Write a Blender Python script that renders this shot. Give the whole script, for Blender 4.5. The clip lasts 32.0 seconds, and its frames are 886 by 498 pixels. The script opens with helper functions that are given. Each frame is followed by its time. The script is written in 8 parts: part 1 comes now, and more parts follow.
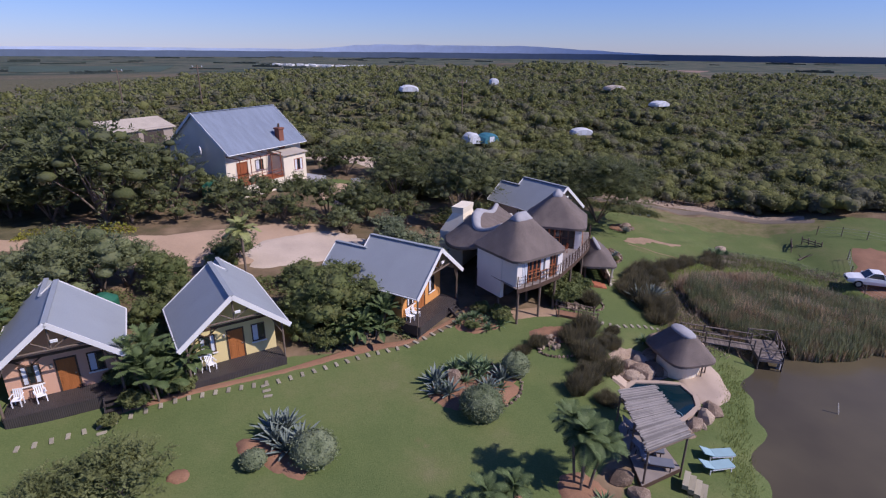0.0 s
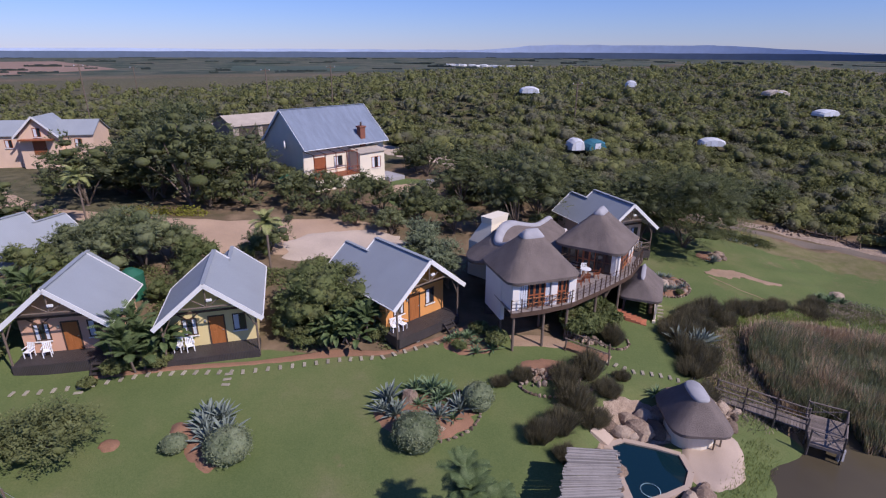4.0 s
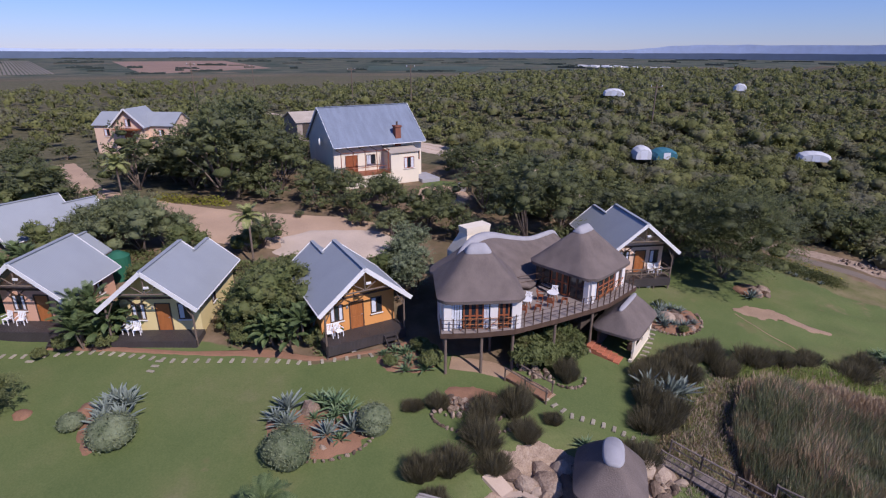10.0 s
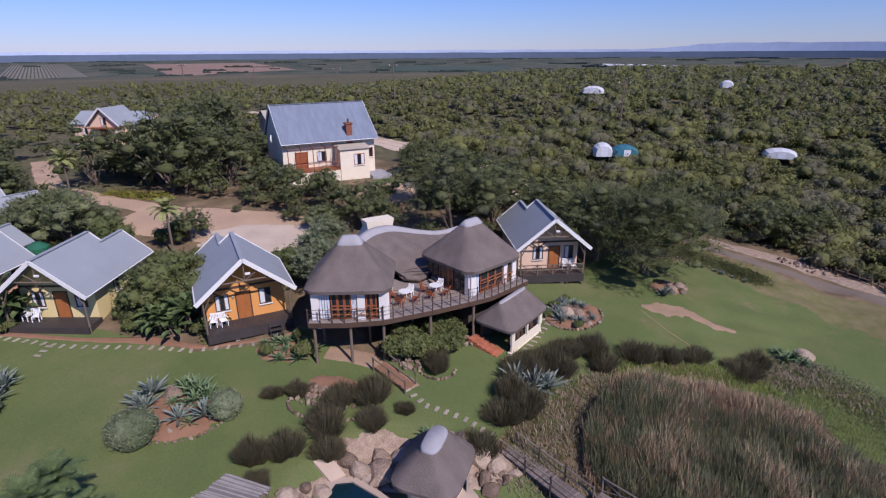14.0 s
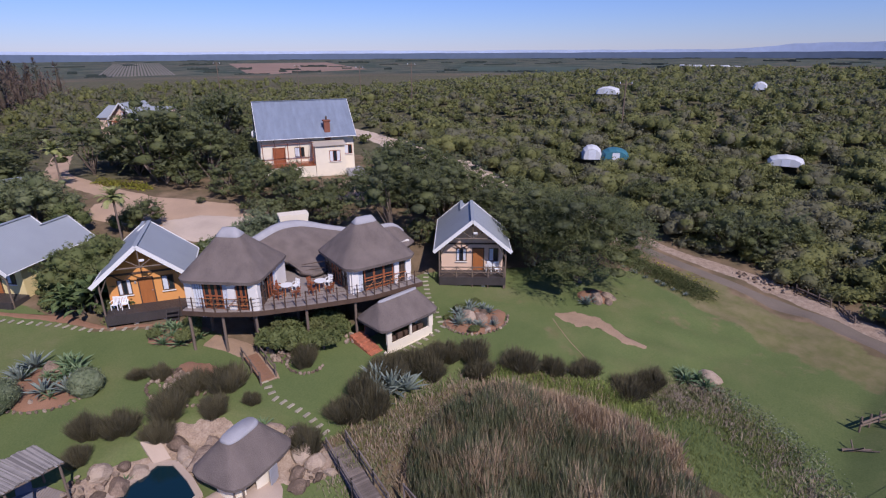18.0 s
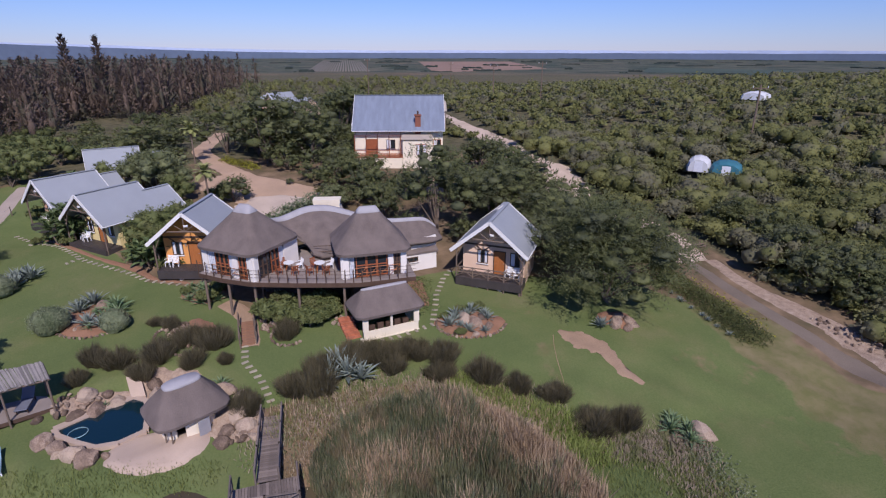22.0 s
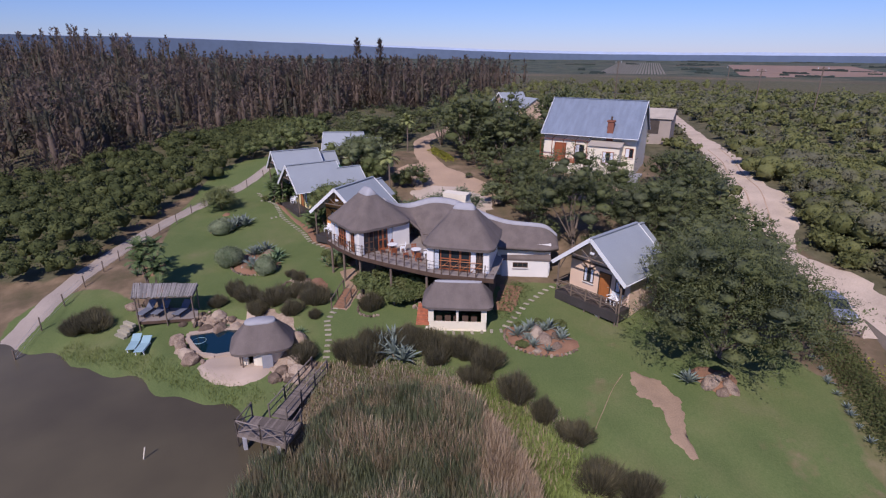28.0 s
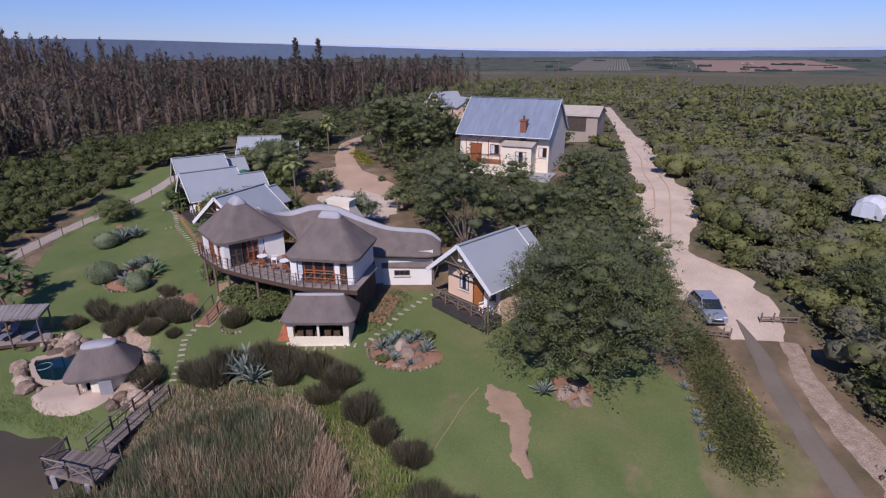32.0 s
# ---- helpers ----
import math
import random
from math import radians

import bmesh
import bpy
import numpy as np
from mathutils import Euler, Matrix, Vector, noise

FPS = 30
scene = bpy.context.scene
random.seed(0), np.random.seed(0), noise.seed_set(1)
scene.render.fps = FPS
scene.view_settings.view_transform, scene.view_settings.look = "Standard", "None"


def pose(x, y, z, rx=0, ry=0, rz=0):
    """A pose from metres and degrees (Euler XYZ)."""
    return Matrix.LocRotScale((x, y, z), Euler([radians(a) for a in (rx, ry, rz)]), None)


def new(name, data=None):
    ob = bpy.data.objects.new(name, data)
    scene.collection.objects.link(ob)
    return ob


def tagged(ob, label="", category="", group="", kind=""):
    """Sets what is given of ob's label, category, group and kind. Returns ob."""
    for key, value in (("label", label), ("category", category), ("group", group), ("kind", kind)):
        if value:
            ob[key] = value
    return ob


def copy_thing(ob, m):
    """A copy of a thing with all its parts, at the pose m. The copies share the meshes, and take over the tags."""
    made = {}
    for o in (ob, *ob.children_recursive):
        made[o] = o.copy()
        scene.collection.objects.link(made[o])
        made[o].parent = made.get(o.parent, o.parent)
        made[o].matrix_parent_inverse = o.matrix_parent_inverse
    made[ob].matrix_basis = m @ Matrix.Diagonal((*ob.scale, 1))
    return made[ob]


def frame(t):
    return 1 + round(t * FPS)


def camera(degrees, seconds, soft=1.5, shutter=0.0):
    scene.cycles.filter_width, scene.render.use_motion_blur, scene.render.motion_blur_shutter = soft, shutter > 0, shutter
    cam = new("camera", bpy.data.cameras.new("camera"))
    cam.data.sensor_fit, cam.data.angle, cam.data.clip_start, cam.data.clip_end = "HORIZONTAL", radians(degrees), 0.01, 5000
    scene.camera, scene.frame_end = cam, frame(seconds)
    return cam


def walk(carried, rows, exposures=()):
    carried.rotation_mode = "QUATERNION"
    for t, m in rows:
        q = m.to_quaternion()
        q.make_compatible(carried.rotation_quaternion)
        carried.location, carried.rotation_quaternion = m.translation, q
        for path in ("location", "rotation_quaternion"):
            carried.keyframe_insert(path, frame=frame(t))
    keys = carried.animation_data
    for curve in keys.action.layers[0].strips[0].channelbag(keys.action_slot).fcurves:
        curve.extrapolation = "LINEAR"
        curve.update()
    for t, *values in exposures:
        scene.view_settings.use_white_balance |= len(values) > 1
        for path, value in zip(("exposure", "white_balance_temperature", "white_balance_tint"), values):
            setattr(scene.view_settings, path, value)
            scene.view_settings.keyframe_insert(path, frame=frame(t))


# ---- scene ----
cam = camera(79.0, 32.0, 1.2)
METRES, EYE, TILT, LEAN, TURN = 82.0, 22.0, -20.25, -0.5, 0.0
ROWS = [
    (0.0, 0.0, 0.0, 0.0, 0.0, 0.0, -0.0),
    (0.5, 0.0118, 0.0026, 0.0013, 2.32, -0.0, -0.86),
    (1.0, 0.0252, 0.0058, 0.0026, 4.6, -0.03, -1.7),
    (1.5, 0.0399, 0.0101, 0.0041, 6.98, -0.1, -2.54),
    (2.0, 0.0561, 0.0158, 0.0058, 9.39, -0.21, -3.38),
    (2.5, 0.0738, 0.0225, 0.008, 11.67, -0.37, -4.2),
    (4.5, 0.158, 0.0578, 0.0202, 17.09, -0.81, -5.91),
    (5.0, 0.1799, 0.0676, 0.0241, 17.31, -0.83, -6.03),
    (5.5, 0.1945, 0.0735, 0.0266, 17.42, -0.87, -6.07),
    (6.0, 0.2066, 0.0804, 0.0288, 17.52, -0.9, -6.08),
    (6.5, 0.2172, 0.0913, 0.0323, 17.6, -0.96, -6.04),
    (7.0, 0.227, 0.1061, 0.0373, 17.79, -0.96, -6.01),
    (7.5, 0.2356, 0.1206, 0.0426, 18.02, -0.92, -6.12),
    (8.0, 0.2411, 0.128, 0.0455, 19.62, -1.08, -6.78),
    (8.5, 0.2434, 0.1295, 0.0459, 22.5, -1.46, -7.85),
    (9.0, 0.2456, 0.129, 0.0454, 26.23, -2.02, -9.14),
    (9.5, 0.2501, 0.1296, 0.0447, 28.57, -2.37, -9.82),
    (10.0, 0.2572, 0.1315, 0.0442, 29.17, -2.44, -9.94),
    (10.5, 0.2663, 0.1347, 0.0447, 29.43, -2.48, -9.91),
    (11.0, 0.2774, 0.1394, 0.0454, 29.59, -2.48, -9.85),
    (11.5, 0.2902, 0.1455, 0.047, 29.73, -2.5, -9.82),
    (12.0, 0.3044, 0.1523, 0.0492, 30.01, -2.55, -9.87),
    (12.5, 0.3193, 0.1602, 0.051, 30.59, -2.63, -10.01),
    (13.0, 0.3346, 0.1688, 0.0533, 31.16, -2.74, -10.14),
    (13.5, 0.3497, 0.1782, 0.056, 31.49, -2.79, -10.17),
    (14.0, 0.3649, 0.188, 0.0593, 31.81, -2.87, -10.25),
    (14.5, 0.3799, 0.1983, 0.0625, 32.08, -2.91, -10.31),
    (15.0, 0.395, 0.2094, 0.0659, 32.3, -2.96, -10.34),
    (15.5, 0.4098, 0.2204, 0.0696, 32.46, -2.99, -10.38),
    (17.5, 0.4718, 0.2662, 0.0841, 37.04, -3.83, -11.77),
    (18.0, 0.4868, 0.2786, 0.0882, 38.91, -4.25, -12.36),
    (18.5, 0.5015, 0.2915, 0.0922, 41.26, -4.78, -13.09),
    (19.0, 0.5151, 0.3051, 0.0962, 44.46, -5.56, -14.04),
    (19.5, 0.5275, 0.3201, 0.1009, 48.12, -6.48, -15.0),
    (20.0, 0.5383, 0.3356, 0.1061, 50.69, -7.19, -15.62),
    (20.5, 0.5489, 0.3509, 0.1106, 51.47, -7.35, -15.78),
    (21.0, 0.5587, 0.3639, 0.1157, 52.66, -7.73, -16.06),
    (21.5, 0.5693, 0.3765, 0.1204, 54.82, -8.34, -16.56),
    (22.0, 0.5798, 0.3894, 0.1245, 57.35, -9.03, -17.08),
    (22.5, 0.5899, 0.4019, 0.1286, 60.09, -9.8, -17.64),
    (23.0, 0.5989, 0.4144, 0.1323, 62.83, -10.62, -18.12),
    (23.5, 0.6066, 0.4264, 0.1358, 65.87, -11.54, -18.67),
    (24.0, 0.613, 0.4383, 0.1405, 69.1, -12.61, -19.14),
    (24.5, 0.6189, 0.4503, 0.1447, 71.88, -13.49, -19.5),
    (25.0, 0.6232, 0.4614, 0.149, 74.63, -14.41, -19.82),
    (25.5, 0.6257, 0.4729, 0.1532, 77.6, -15.42, -20.1),
    (26.0, 0.6277, 0.4847, 0.1578, 80.02, -16.25, -20.28),
    (26.5, 0.6291, 0.4963, 0.1626, 82.54, -17.11, -20.44),
    (28.5, 0.6268, 0.5433, 0.1821, 89.14, -19.35, -20.45),
    (29.0, 0.6262, 0.5552, 0.1866, 89.51, -19.45, -20.38),
    (29.5, 0.6255, 0.5691, 0.1917, 88.41, -19.06, -20.23),
    (30.0, 0.6252, 0.5823, 0.1965, 86.7, -18.47, -20.12),
    (30.5, 0.6253, 0.5951, 0.2015, 86.38, -18.39, -20.05),
    (31.0, 0.6234, 0.6063, 0.2056, 86.03, -18.32, -19.98),
    (31.5, 0.6185, 0.6155, 0.2093, 85.69, -18.26, -19.91),
    (32.0, 0.6099, 0.6265, 0.214, 85.08, -18.09, -19.81),
]
walk(cam, [(t, pose(0, 0, EYE, TILT, LEAN, TURN) @ pose(METRES * x, METRES * y, METRES * z, 90 + pitch, roll, yaw)) for t, x, y, z, yaw, pitch, roll in ROWS],
     exposures=[(0.0, 0.11, 6000.0, 24.0), (14.0, 0.07, 6000.0, 24.0), (24.0, 0.02, 6000.0, 24.0), (32.0, 0.02, 6000.0, 24.0)])

# ---------------------------------------------------------------- world and sun
SUN_EL, SUN_AZ = 45.0, -20.0   # height, and compass angle of the sun measured from +x towards +y
world = bpy.data.worlds.new("sky")
scene.world = world
world.use_nodes = True
wn = world.node_tree.nodes
sky = wn.new("ShaderNodeTexSky")
sky.sky_type = "NISHITA"
sky.sun_disc = False
sky.sun_elevation = radians(SUN_EL)
sky.sun_rotation = radians(90 - SUN_AZ)
sky.altitude = 200
sky.air_density, sky.dust_density, sky.ozone_density = 1.2, 0.0, 7.0
haze = wn.new("ShaderNodeMix")
haze.data_type, haze.blend_type = "RGBA", "MULTIPLY"
haze.inputs[0].default_value = 1.0
haze.inputs[7].default_value = (0.76, 0.88, 1.33, 1)      # deep dry-season blue
world.node_tree.links.new(sky.outputs[0], haze.inputs[6])
world.node_tree.links.new(haze.outputs[2], wn["Background"].inputs[0])
wn["Background"].inputs[1].default_value = 0.080
sun = new("sun", bpy.data.lights.new("sun", "SUN"))
sun.data.energy, sun.data.angle, sun.data.color = 4.3, radians(0.53), (1.0, 0.93, 0.82)
ce = math.cos(radians(SUN_EL))
sun_dir = Vector((ce * math.cos(radians(SUN_AZ)), ce * math.sin(radians(SUN_AZ)), math.sin(radians(SUN_EL))))
sun.matrix_world = sun_dir.to_track_quat("Z", "Y").to_matrix().to_4x4()

# ---------------------------------------------------------------- materials


def mat(name, colour, rough=0.8, vary=0.25, scale=3.0, fine=30.0, bump=0.3, dist=0.02, metal=0.0, tint=None,
        spec=0.3, stretch=(1, 1, 1), per=0.0, rib=None):
    """A surface with variation at two scales: broad stains and fine grain, with relief."""
    m = bpy.data.materials.new(name)
    m.use_nodes = True
    nt = m.node_tree
    n, l = nt.nodes, nt.links
    b = n["Principled BSDF"]
    b.inputs["Roughness"].default_value = rough
    b.inputs["Metallic"].default_value = metal
    b.inputs["Specular IOR Level"].default_value = spec
    tc = n.new("ShaderNodeTexCoord")
    mp = n.new("ShaderNodeMapping")
    mp.inputs["Scale"].default_value = stretch
    l.new(tc.outputs["Object"], mp.inputs["Vector"])
    big = n.new("ShaderNodeTexNoise")
    big.inputs["Scale"].default_value, big.inputs["Detail"].default_value = scale, 5
    small = n.new("ShaderNodeTexNoise")
    small.inputs["Scale"].default_value, small.inputs["Detail"].default_value = fine, 4
    l.new(mp.outputs[0], big.inputs["Vector"])
    l.new(mp.outputs[0], small.inputs["Vector"])
    ramp = n.new("ShaderNodeValToRGB")
    dark = [c * (1 - vary) for c in colour]
    other = tint or [min(1, c * (1 + vary)) for c in colour]
    ramp.color_ramp.elements[0].color, ramp.color_ramp.elements[0].position = (*dark, 1), 0.28
    ramp.color_ramp.elements[1].color, ramp.color_ramp.elements[1].position = (*other, 1), 0.72
    mid = ramp.color_ramp.elements.new(0.5)
    mid.color = (*colour, 1)
    mix = n.new("ShaderNodeMath")
    mix.operation = "MULTIPLY_ADD"
    mix.inputs[1].default_value, mix.inputs[2].default_value = 0.45, 0.0
    l.new(small.outputs["Fac"], mix.inputs[0])
    add = n.new("ShaderNodeMath")
    add.operation = "MULTIPLY_ADD"
    add.inputs[1].default_value = 0.55
    l.new(big.outputs["Fac"], add.inputs[0])
    l.new(mix.outputs[0], add.inputs[2])
    last = add.outputs[0]
    if per:
        info = n.new("ShaderNodeObjectInfo")
        pa = n.new("ShaderNodeMath")
        pa.operation = "MULTIPLY_ADD"
        pa.inputs[1].default_value = per
        l.new(info.outputs["Random"], pa.inputs[0])
        sh = n.new("ShaderNodeMath")
        sh.operation = "SUBTRACT"
        sh.inputs[1].default_value = per / 2
        l.new(last, sh.inputs[0])
        l.new(sh.outputs[0], pa.inputs[2])
        last = pa.outputs[0]
    l.new(last, ramp.inputs[0])
    l.new(ramp.outputs[0], b.inputs["Base Color"])
    if bump:
        bp = n.new("ShaderNodeBump")
        bp.inputs["Strength"].default_value, bp.inputs["Distance"].default_value = bump, dist
        l.new(small.outputs["Fac"], bp.inputs["Height"])
        l.new(bp.outputs[0], b.inputs["Normal"])
        if rib:
            wv = n.new("ShaderNodeTexWave")
            wv.wave_type, wv.bands_direction, wv.wave_profile = "BANDS", rib[0], "SIN"
            wv.inputs["Scale"].default_value, wv.inputs["Distortion"].default_value = rib[1], rib[3]
            l.new(tc.outputs["Object"], wv.inputs["Vector"])
            b2 = n.new("ShaderNodeBump")
            b2.inputs["Strength"].default_value, b2.inputs["Distance"].default_value = rib[2], 0.02
            l.new(wv.outputs["Fac"], b2.inputs["Height"])
            l.new(bp.outputs[0], b2.inputs["Normal"])
            l.new(b2.outputs[0], b.inputs["Normal"])
    return m


def leaf_mat(name, dark, light, patch=0.35, rough=0.6, through_leaf=0.36, other=None, grain=4.5):
    """Foliage: each leaf clump takes its own tone, and broad patches differ."""
    m = bpy.data.materials.new(name)
    m.use_nodes = True
    n, l = m.node_tree.nodes, m.node_tree.links
    b = n["Principled BSDF"]
    b.inputs["Roughness"].default_value = rough
    b.inputs["Specular IOR Level"].default_value = 0.1
    geo = n.new("ShaderNodeNewGeometry")
    noi = n.new("ShaderNodeTexNoise")
    noi.inputs["Scale"].default_value, noi.inputs["Detail"].default_value = patch, 3
    l.new(geo.outputs["Position"], noi.inputs["Vector"])
    mx = n.new("ShaderNodeMath")
    mx.operation = "MULTIPLY_ADD"
    mx.inputs[1].default_value = 0.5
    l.new(geo.outputs["Random Per Island"], mx.inputs[0])
    sc = n.new("ShaderNodeMath")
    sc.operation = "MULTIPLY_ADD"
    sc.inputs[1].default_value, sc.inputs[2].default_value = 1.6, -0.55
    l.new(noi.outputs["Fac"], sc.inputs[0])
    l.new(sc.outputs[0], mx.inputs[2])
    fine = n.new("ShaderNodeTexNoise")
    fine.inputs["Scale"].default_value, fine.inputs["Detail"].default_value, fine.inputs["Roughness"].default_value = grain, 3, 0.65
    l.new(geo.outputs["Position"], fine.inputs["Vector"])
    mot = n.new("ShaderNodeMath")
    mot.operation = "MULTIPLY_ADD"
    mot.inputs[1].default_value = 1.1
    off = n.new("ShaderNodeMath")
    off.operation = "SUBTRACT"
    off.inputs[1].default_value = 0.55
    l.new(mx.outputs[0], off.inputs[0])
    l.new(fine.outputs["Fac"], mot.inputs[0])
    l.new(off.outputs[0], mot.inputs[2])
    bmp = n.new("ShaderNodeBump")
    bmp.inputs["Strength"].default_value, bmp.inputs["Distance"].default_value = 1.0, 0.45 / grain
    l.new(fine.outputs["Fac"], bmp.inputs["Height"])
    l.new(bmp.outputs[0], b.inputs["Normal"])
    ramp = n.new("ShaderNodeValToRGB")
    ramp.color_ramp.elements[0].color = (*dark, 1)
    ramp.color_ramp.elements[1].color = (*light, 1)
    l.new(mot.outputs[0], ramp.inputs[0])
    col = ramp.outputs[0]
    if other:                                   # some plants are of another tone
        no2 = n.new("ShaderNodeTexNoise")
        no2.inputs["Scale"].default_value, no2.inputs["Detail"].default_value = patch * 1.7, 1
        mp = n.new("ShaderNodeMapping")
        mp.inputs["Location"].default_value = (31, 17, 5)
        l.new(geo.outputs["Position"], mp.inputs["Vector"])
        l.new(mp.outputs[0], no2.inputs["Vector"])
        r2 = n.new("ShaderNodeValToRGB")
        r2.color_ramp.elements[0].position, r2.color_ramp.elements[0].color = 0.50, (0, 0, 0, 1)
        r2.color_ramp.elements[1].position, r2.color_ramp.elements[1].color = 0.62, (0.8, 0.8, 0.8, 1)
        l.new(no2.outputs["Fac"], r2.inputs[0])
        mc = n.new("ShaderNodeMix")
        mc.data_type = "RGBA"
        l.new(r2.outputs[0], mc.inputs["Factor"])
        l.new(col, mc.inputs[6])
        mc.inputs[7].default_value = (*other, 1)
        col = mc.outputs[2]
    l.new(col, b.inputs["Base Color"])
    tr = n.new("ShaderNodeBsdfTranslucent")
    l.new(col, tr.inputs["Color"])
    ms = n.new("ShaderNodeMixShader")
    ms.inputs[0].default_value = through_leaf
    l.new(b.outputs[0], ms.inputs[1])
    l.new(tr.outputs[0], ms.inputs[2])
    l.new(ms.outputs[0], n["Material Output"].inputs["Surface"])
    return m


M_ROOF = mat("blue_grey_sheet_roof", (0.285, 0.305, 0.320), 0.55, 0.10, 0.5, 14, 0.1, 0.01, spec=0.4, rib=("Y", 2.2, 0.35, 0))
M_ROOF2 = mat("weathered_blue_roof", (0.180, 0.210, 0.262), 0.55, 0.25, 0.6, 9, 0.1, 0.01, stretch=(3, 0.4, 1), rib=("X", 2.2, 0.4, 0))
M_THATCH = mat("grey_thatch", (0.155, 0.125, 0.110), 0.95, 0.30, 1.2, 22, 0.9, 0.05, stretch=(1, 1, 0.35))
M_CEMENT = mat("cement_ridge_cap", (0.33, 0.32, 0.33), 0.85, 0.15, 1.5, 25)
M_WHITE = mat("white_paint", (0.70, 0.69, 0.67), 0.6, 0.06, 1.5, 30, 0.1)
M_CREAM = mat("cream_plaster", (0.72, 0.64, 0.50), 0.85, 0.08, 0.8, 30, 0.2)
M_YELLOW = mat("yellow_plaster", (0.68, 0.55, 0.26), 0.85, 0.08, 0.8, 30, 0.2)
M_ORANGE = mat("orange_plaster", (0.66, 0.30, 0.09), 0.85, 0.08, 0.8, 30, 0.2)
M_SALMON = mat("salmon_plaster", (0.62, 0.36, 0.24), 0.85, 0.08, 0.8, 30, 0.2)
M_PEACH = mat("peach_plaster", (0.70, 0.50, 0.36), 0.85, 0.08, 0.8, 30, 0.2)
M_WALLW = mat("off_white_plaster", (0.72, 0.68, 0.63), 0.85, 0.08, 0.8, 30, 0.2)
M_WOOD = mat("varnished_wood", (0.36, 0.13, 0.04), 0.45, 0.25, 2, 25, 0.2, stretch=(6, 6, 0.7))
M_POLE = mat("weathered_poles", (0.16, 0.12, 0.09), 0.85, 0.3, 2, 30, 0.4, stretch=(4, 4, 0.8))
M_DECK = mat("grey_brown_decking", (0.25, 0.21, 0.185), 0.8, 0.2, 1.0, 25, 0.3, rib=("DIAGONAL", 3.2, 0.7, 0))
M_DECKD = mat("dark_decking", (0.055, 0.047, 0.045), 0.5, 0.3, 1.0, 25, 0.3, rib=("X", 3.2, 0.7, 0))
M_GLASS = mat("dark_window_glass", (0.02, 0.025, 0.03), 0.08, 0.1, 1, 5, 0, spec=0.6)
M_CURTAIN = mat("white_curtain", (0.6, 0.62, 0.66), 0.9, 0.1, 3, 30)
# near-black tone painted on recesses and openings where shade falls
M_SHADE = mat("shade_dark_wall", (0.07, 0.055, 0.045), 0.9, 0.3, 1.5, 12, 0.6)
M_DARKWOOD = mat("dark_stained_timber", (0.085, 0.052, 0.035), 0.7, 0.3, 2, 25, 0.3)
M_REDWOOD = mat("red_brown_timber", (0.27, 0.085, 0.035), 0.5, 0.25, 2, 25, 0.2)
M_PLASTIC = mat("white_plastic", (0.80, 0.80, 0.80), 0.4, 0.04, 2, 20, 0.05)
M_LATH = mat("bleached_laths", (0.255, 0.23, 0.205), 0.9, 0.3, 2, 30, 0.5, per=0.6)
M_TEAL = mat("faded_turquoise_fabric", (0.27, 0.40, 0.43), 0.8, 0.1, 2, 30, 0.2)
M_BLUECUSH = mat("slate_blue_cushion", (0.14, 0.15, 0.185), 0.9, 0.15, 2, 30, 0.2)
M_STEEL = mat("galvanised_steel", (0.42, 0.42, 0.42), 0.45, 0.15, 2, 30, 0.1, metal=0.6)
M_CANVAS = mat("white_canvas", (0.52, 0.53, 0.54), 0.8, 0.08, 1, 20, 0.2)
M_TARP = mat("blue_green_tarpaulin", (0.04, 0.15, 0.19), 0.6, 0.2, 1, 20, 0.2)
M_GREENTANK = mat("green_plastic_tank", (0.025, 0.12, 0.07), 0.5, 0.15, 1, 20, 0.1)
M_ASB = mat("fibre_cement_roof", (0.42, 0.36, 0.29), 0.9, 0.2, 0.6, 14, 0.2, rib=("X", 2.2, 0.4, 0))
M_AGAVE = mat("blue_grey_agave_leaf", (0.15, 0.185, 0.155), 0.6, 0.25, 2, 20, 0.1, tint=(0.25, 0.28, 0.235))
M_ALOE = mat("green_aloe_leaf", (0.10, 0.17, 0.08), 0.55, 0.25, 2, 20, 0.1, tint=(0.22, 0.22, 0.10))
M_PALMLEAF = mat("palm_leaf", (0.070, 0.102, 0.038), 0.6, 0.3, 2, 20, 0.1, tint=(0.16, 0.20, 0.08), spec=0.15)
M_PALMDRY = mat("pale_palm_leaf", (0.20, 0.22, 0.07), 0.6, 0.3, 2, 20, 0.1, tint=(0.34, 0.33, 0.14))
M_SILVER = mat("silver_car_paint", (0.40, 0.42, 0.46), 0.25, 0.04, 1, 10, 0, metal=0.5, spec=0.6)
M_CARWHITE = mat("white_car_paint", (0.75, 0.75, 0.74), 0.3, 0.03, 1, 10, 0, spec=0.6)
M_TYRE = mat("black_rubber", (0.02, 0.02, 0.02), 0.85, 0.2, 3, 30, 0.2)
M_ROCK = mat("weathered_boulder", (0.24, 0.17, 0.122), 0.9, 0.5, 1.1, 9, 0.9, 0.06, tint=(0.40, 0.31, 0.23), per=0.5)
M_BANK = mat("stony_red_earth", (0.32, 0.235, 0.17), 0.95, 0.45, 2.2, 11, 1.0, 0.08, tint=(0.46, 0.37, 0.285))
M_SOIL = mat("red_soil", (0.25, 0.135, 0.08), 0.95, 0.25, 0.8, 14, 0.6, 0.04)
M_GRAVEL = mat("pale_gravel", (0.46, 0.37, 0.29), 0.95, 0.2, 0.35, 10, 0.5, 0.03)
M_FARM_ROAD = mat("grey_brown_gravel", (0.335, 0.275, 0.225), 0.95, 0.2, 0.35, 8, 0.5, 0.03)
M_DRIVE = mat("sandy_drive", (0.50, 0.395, 0.30), 0.95, 0.25, 0.4, 8, 0.6, 0.05)
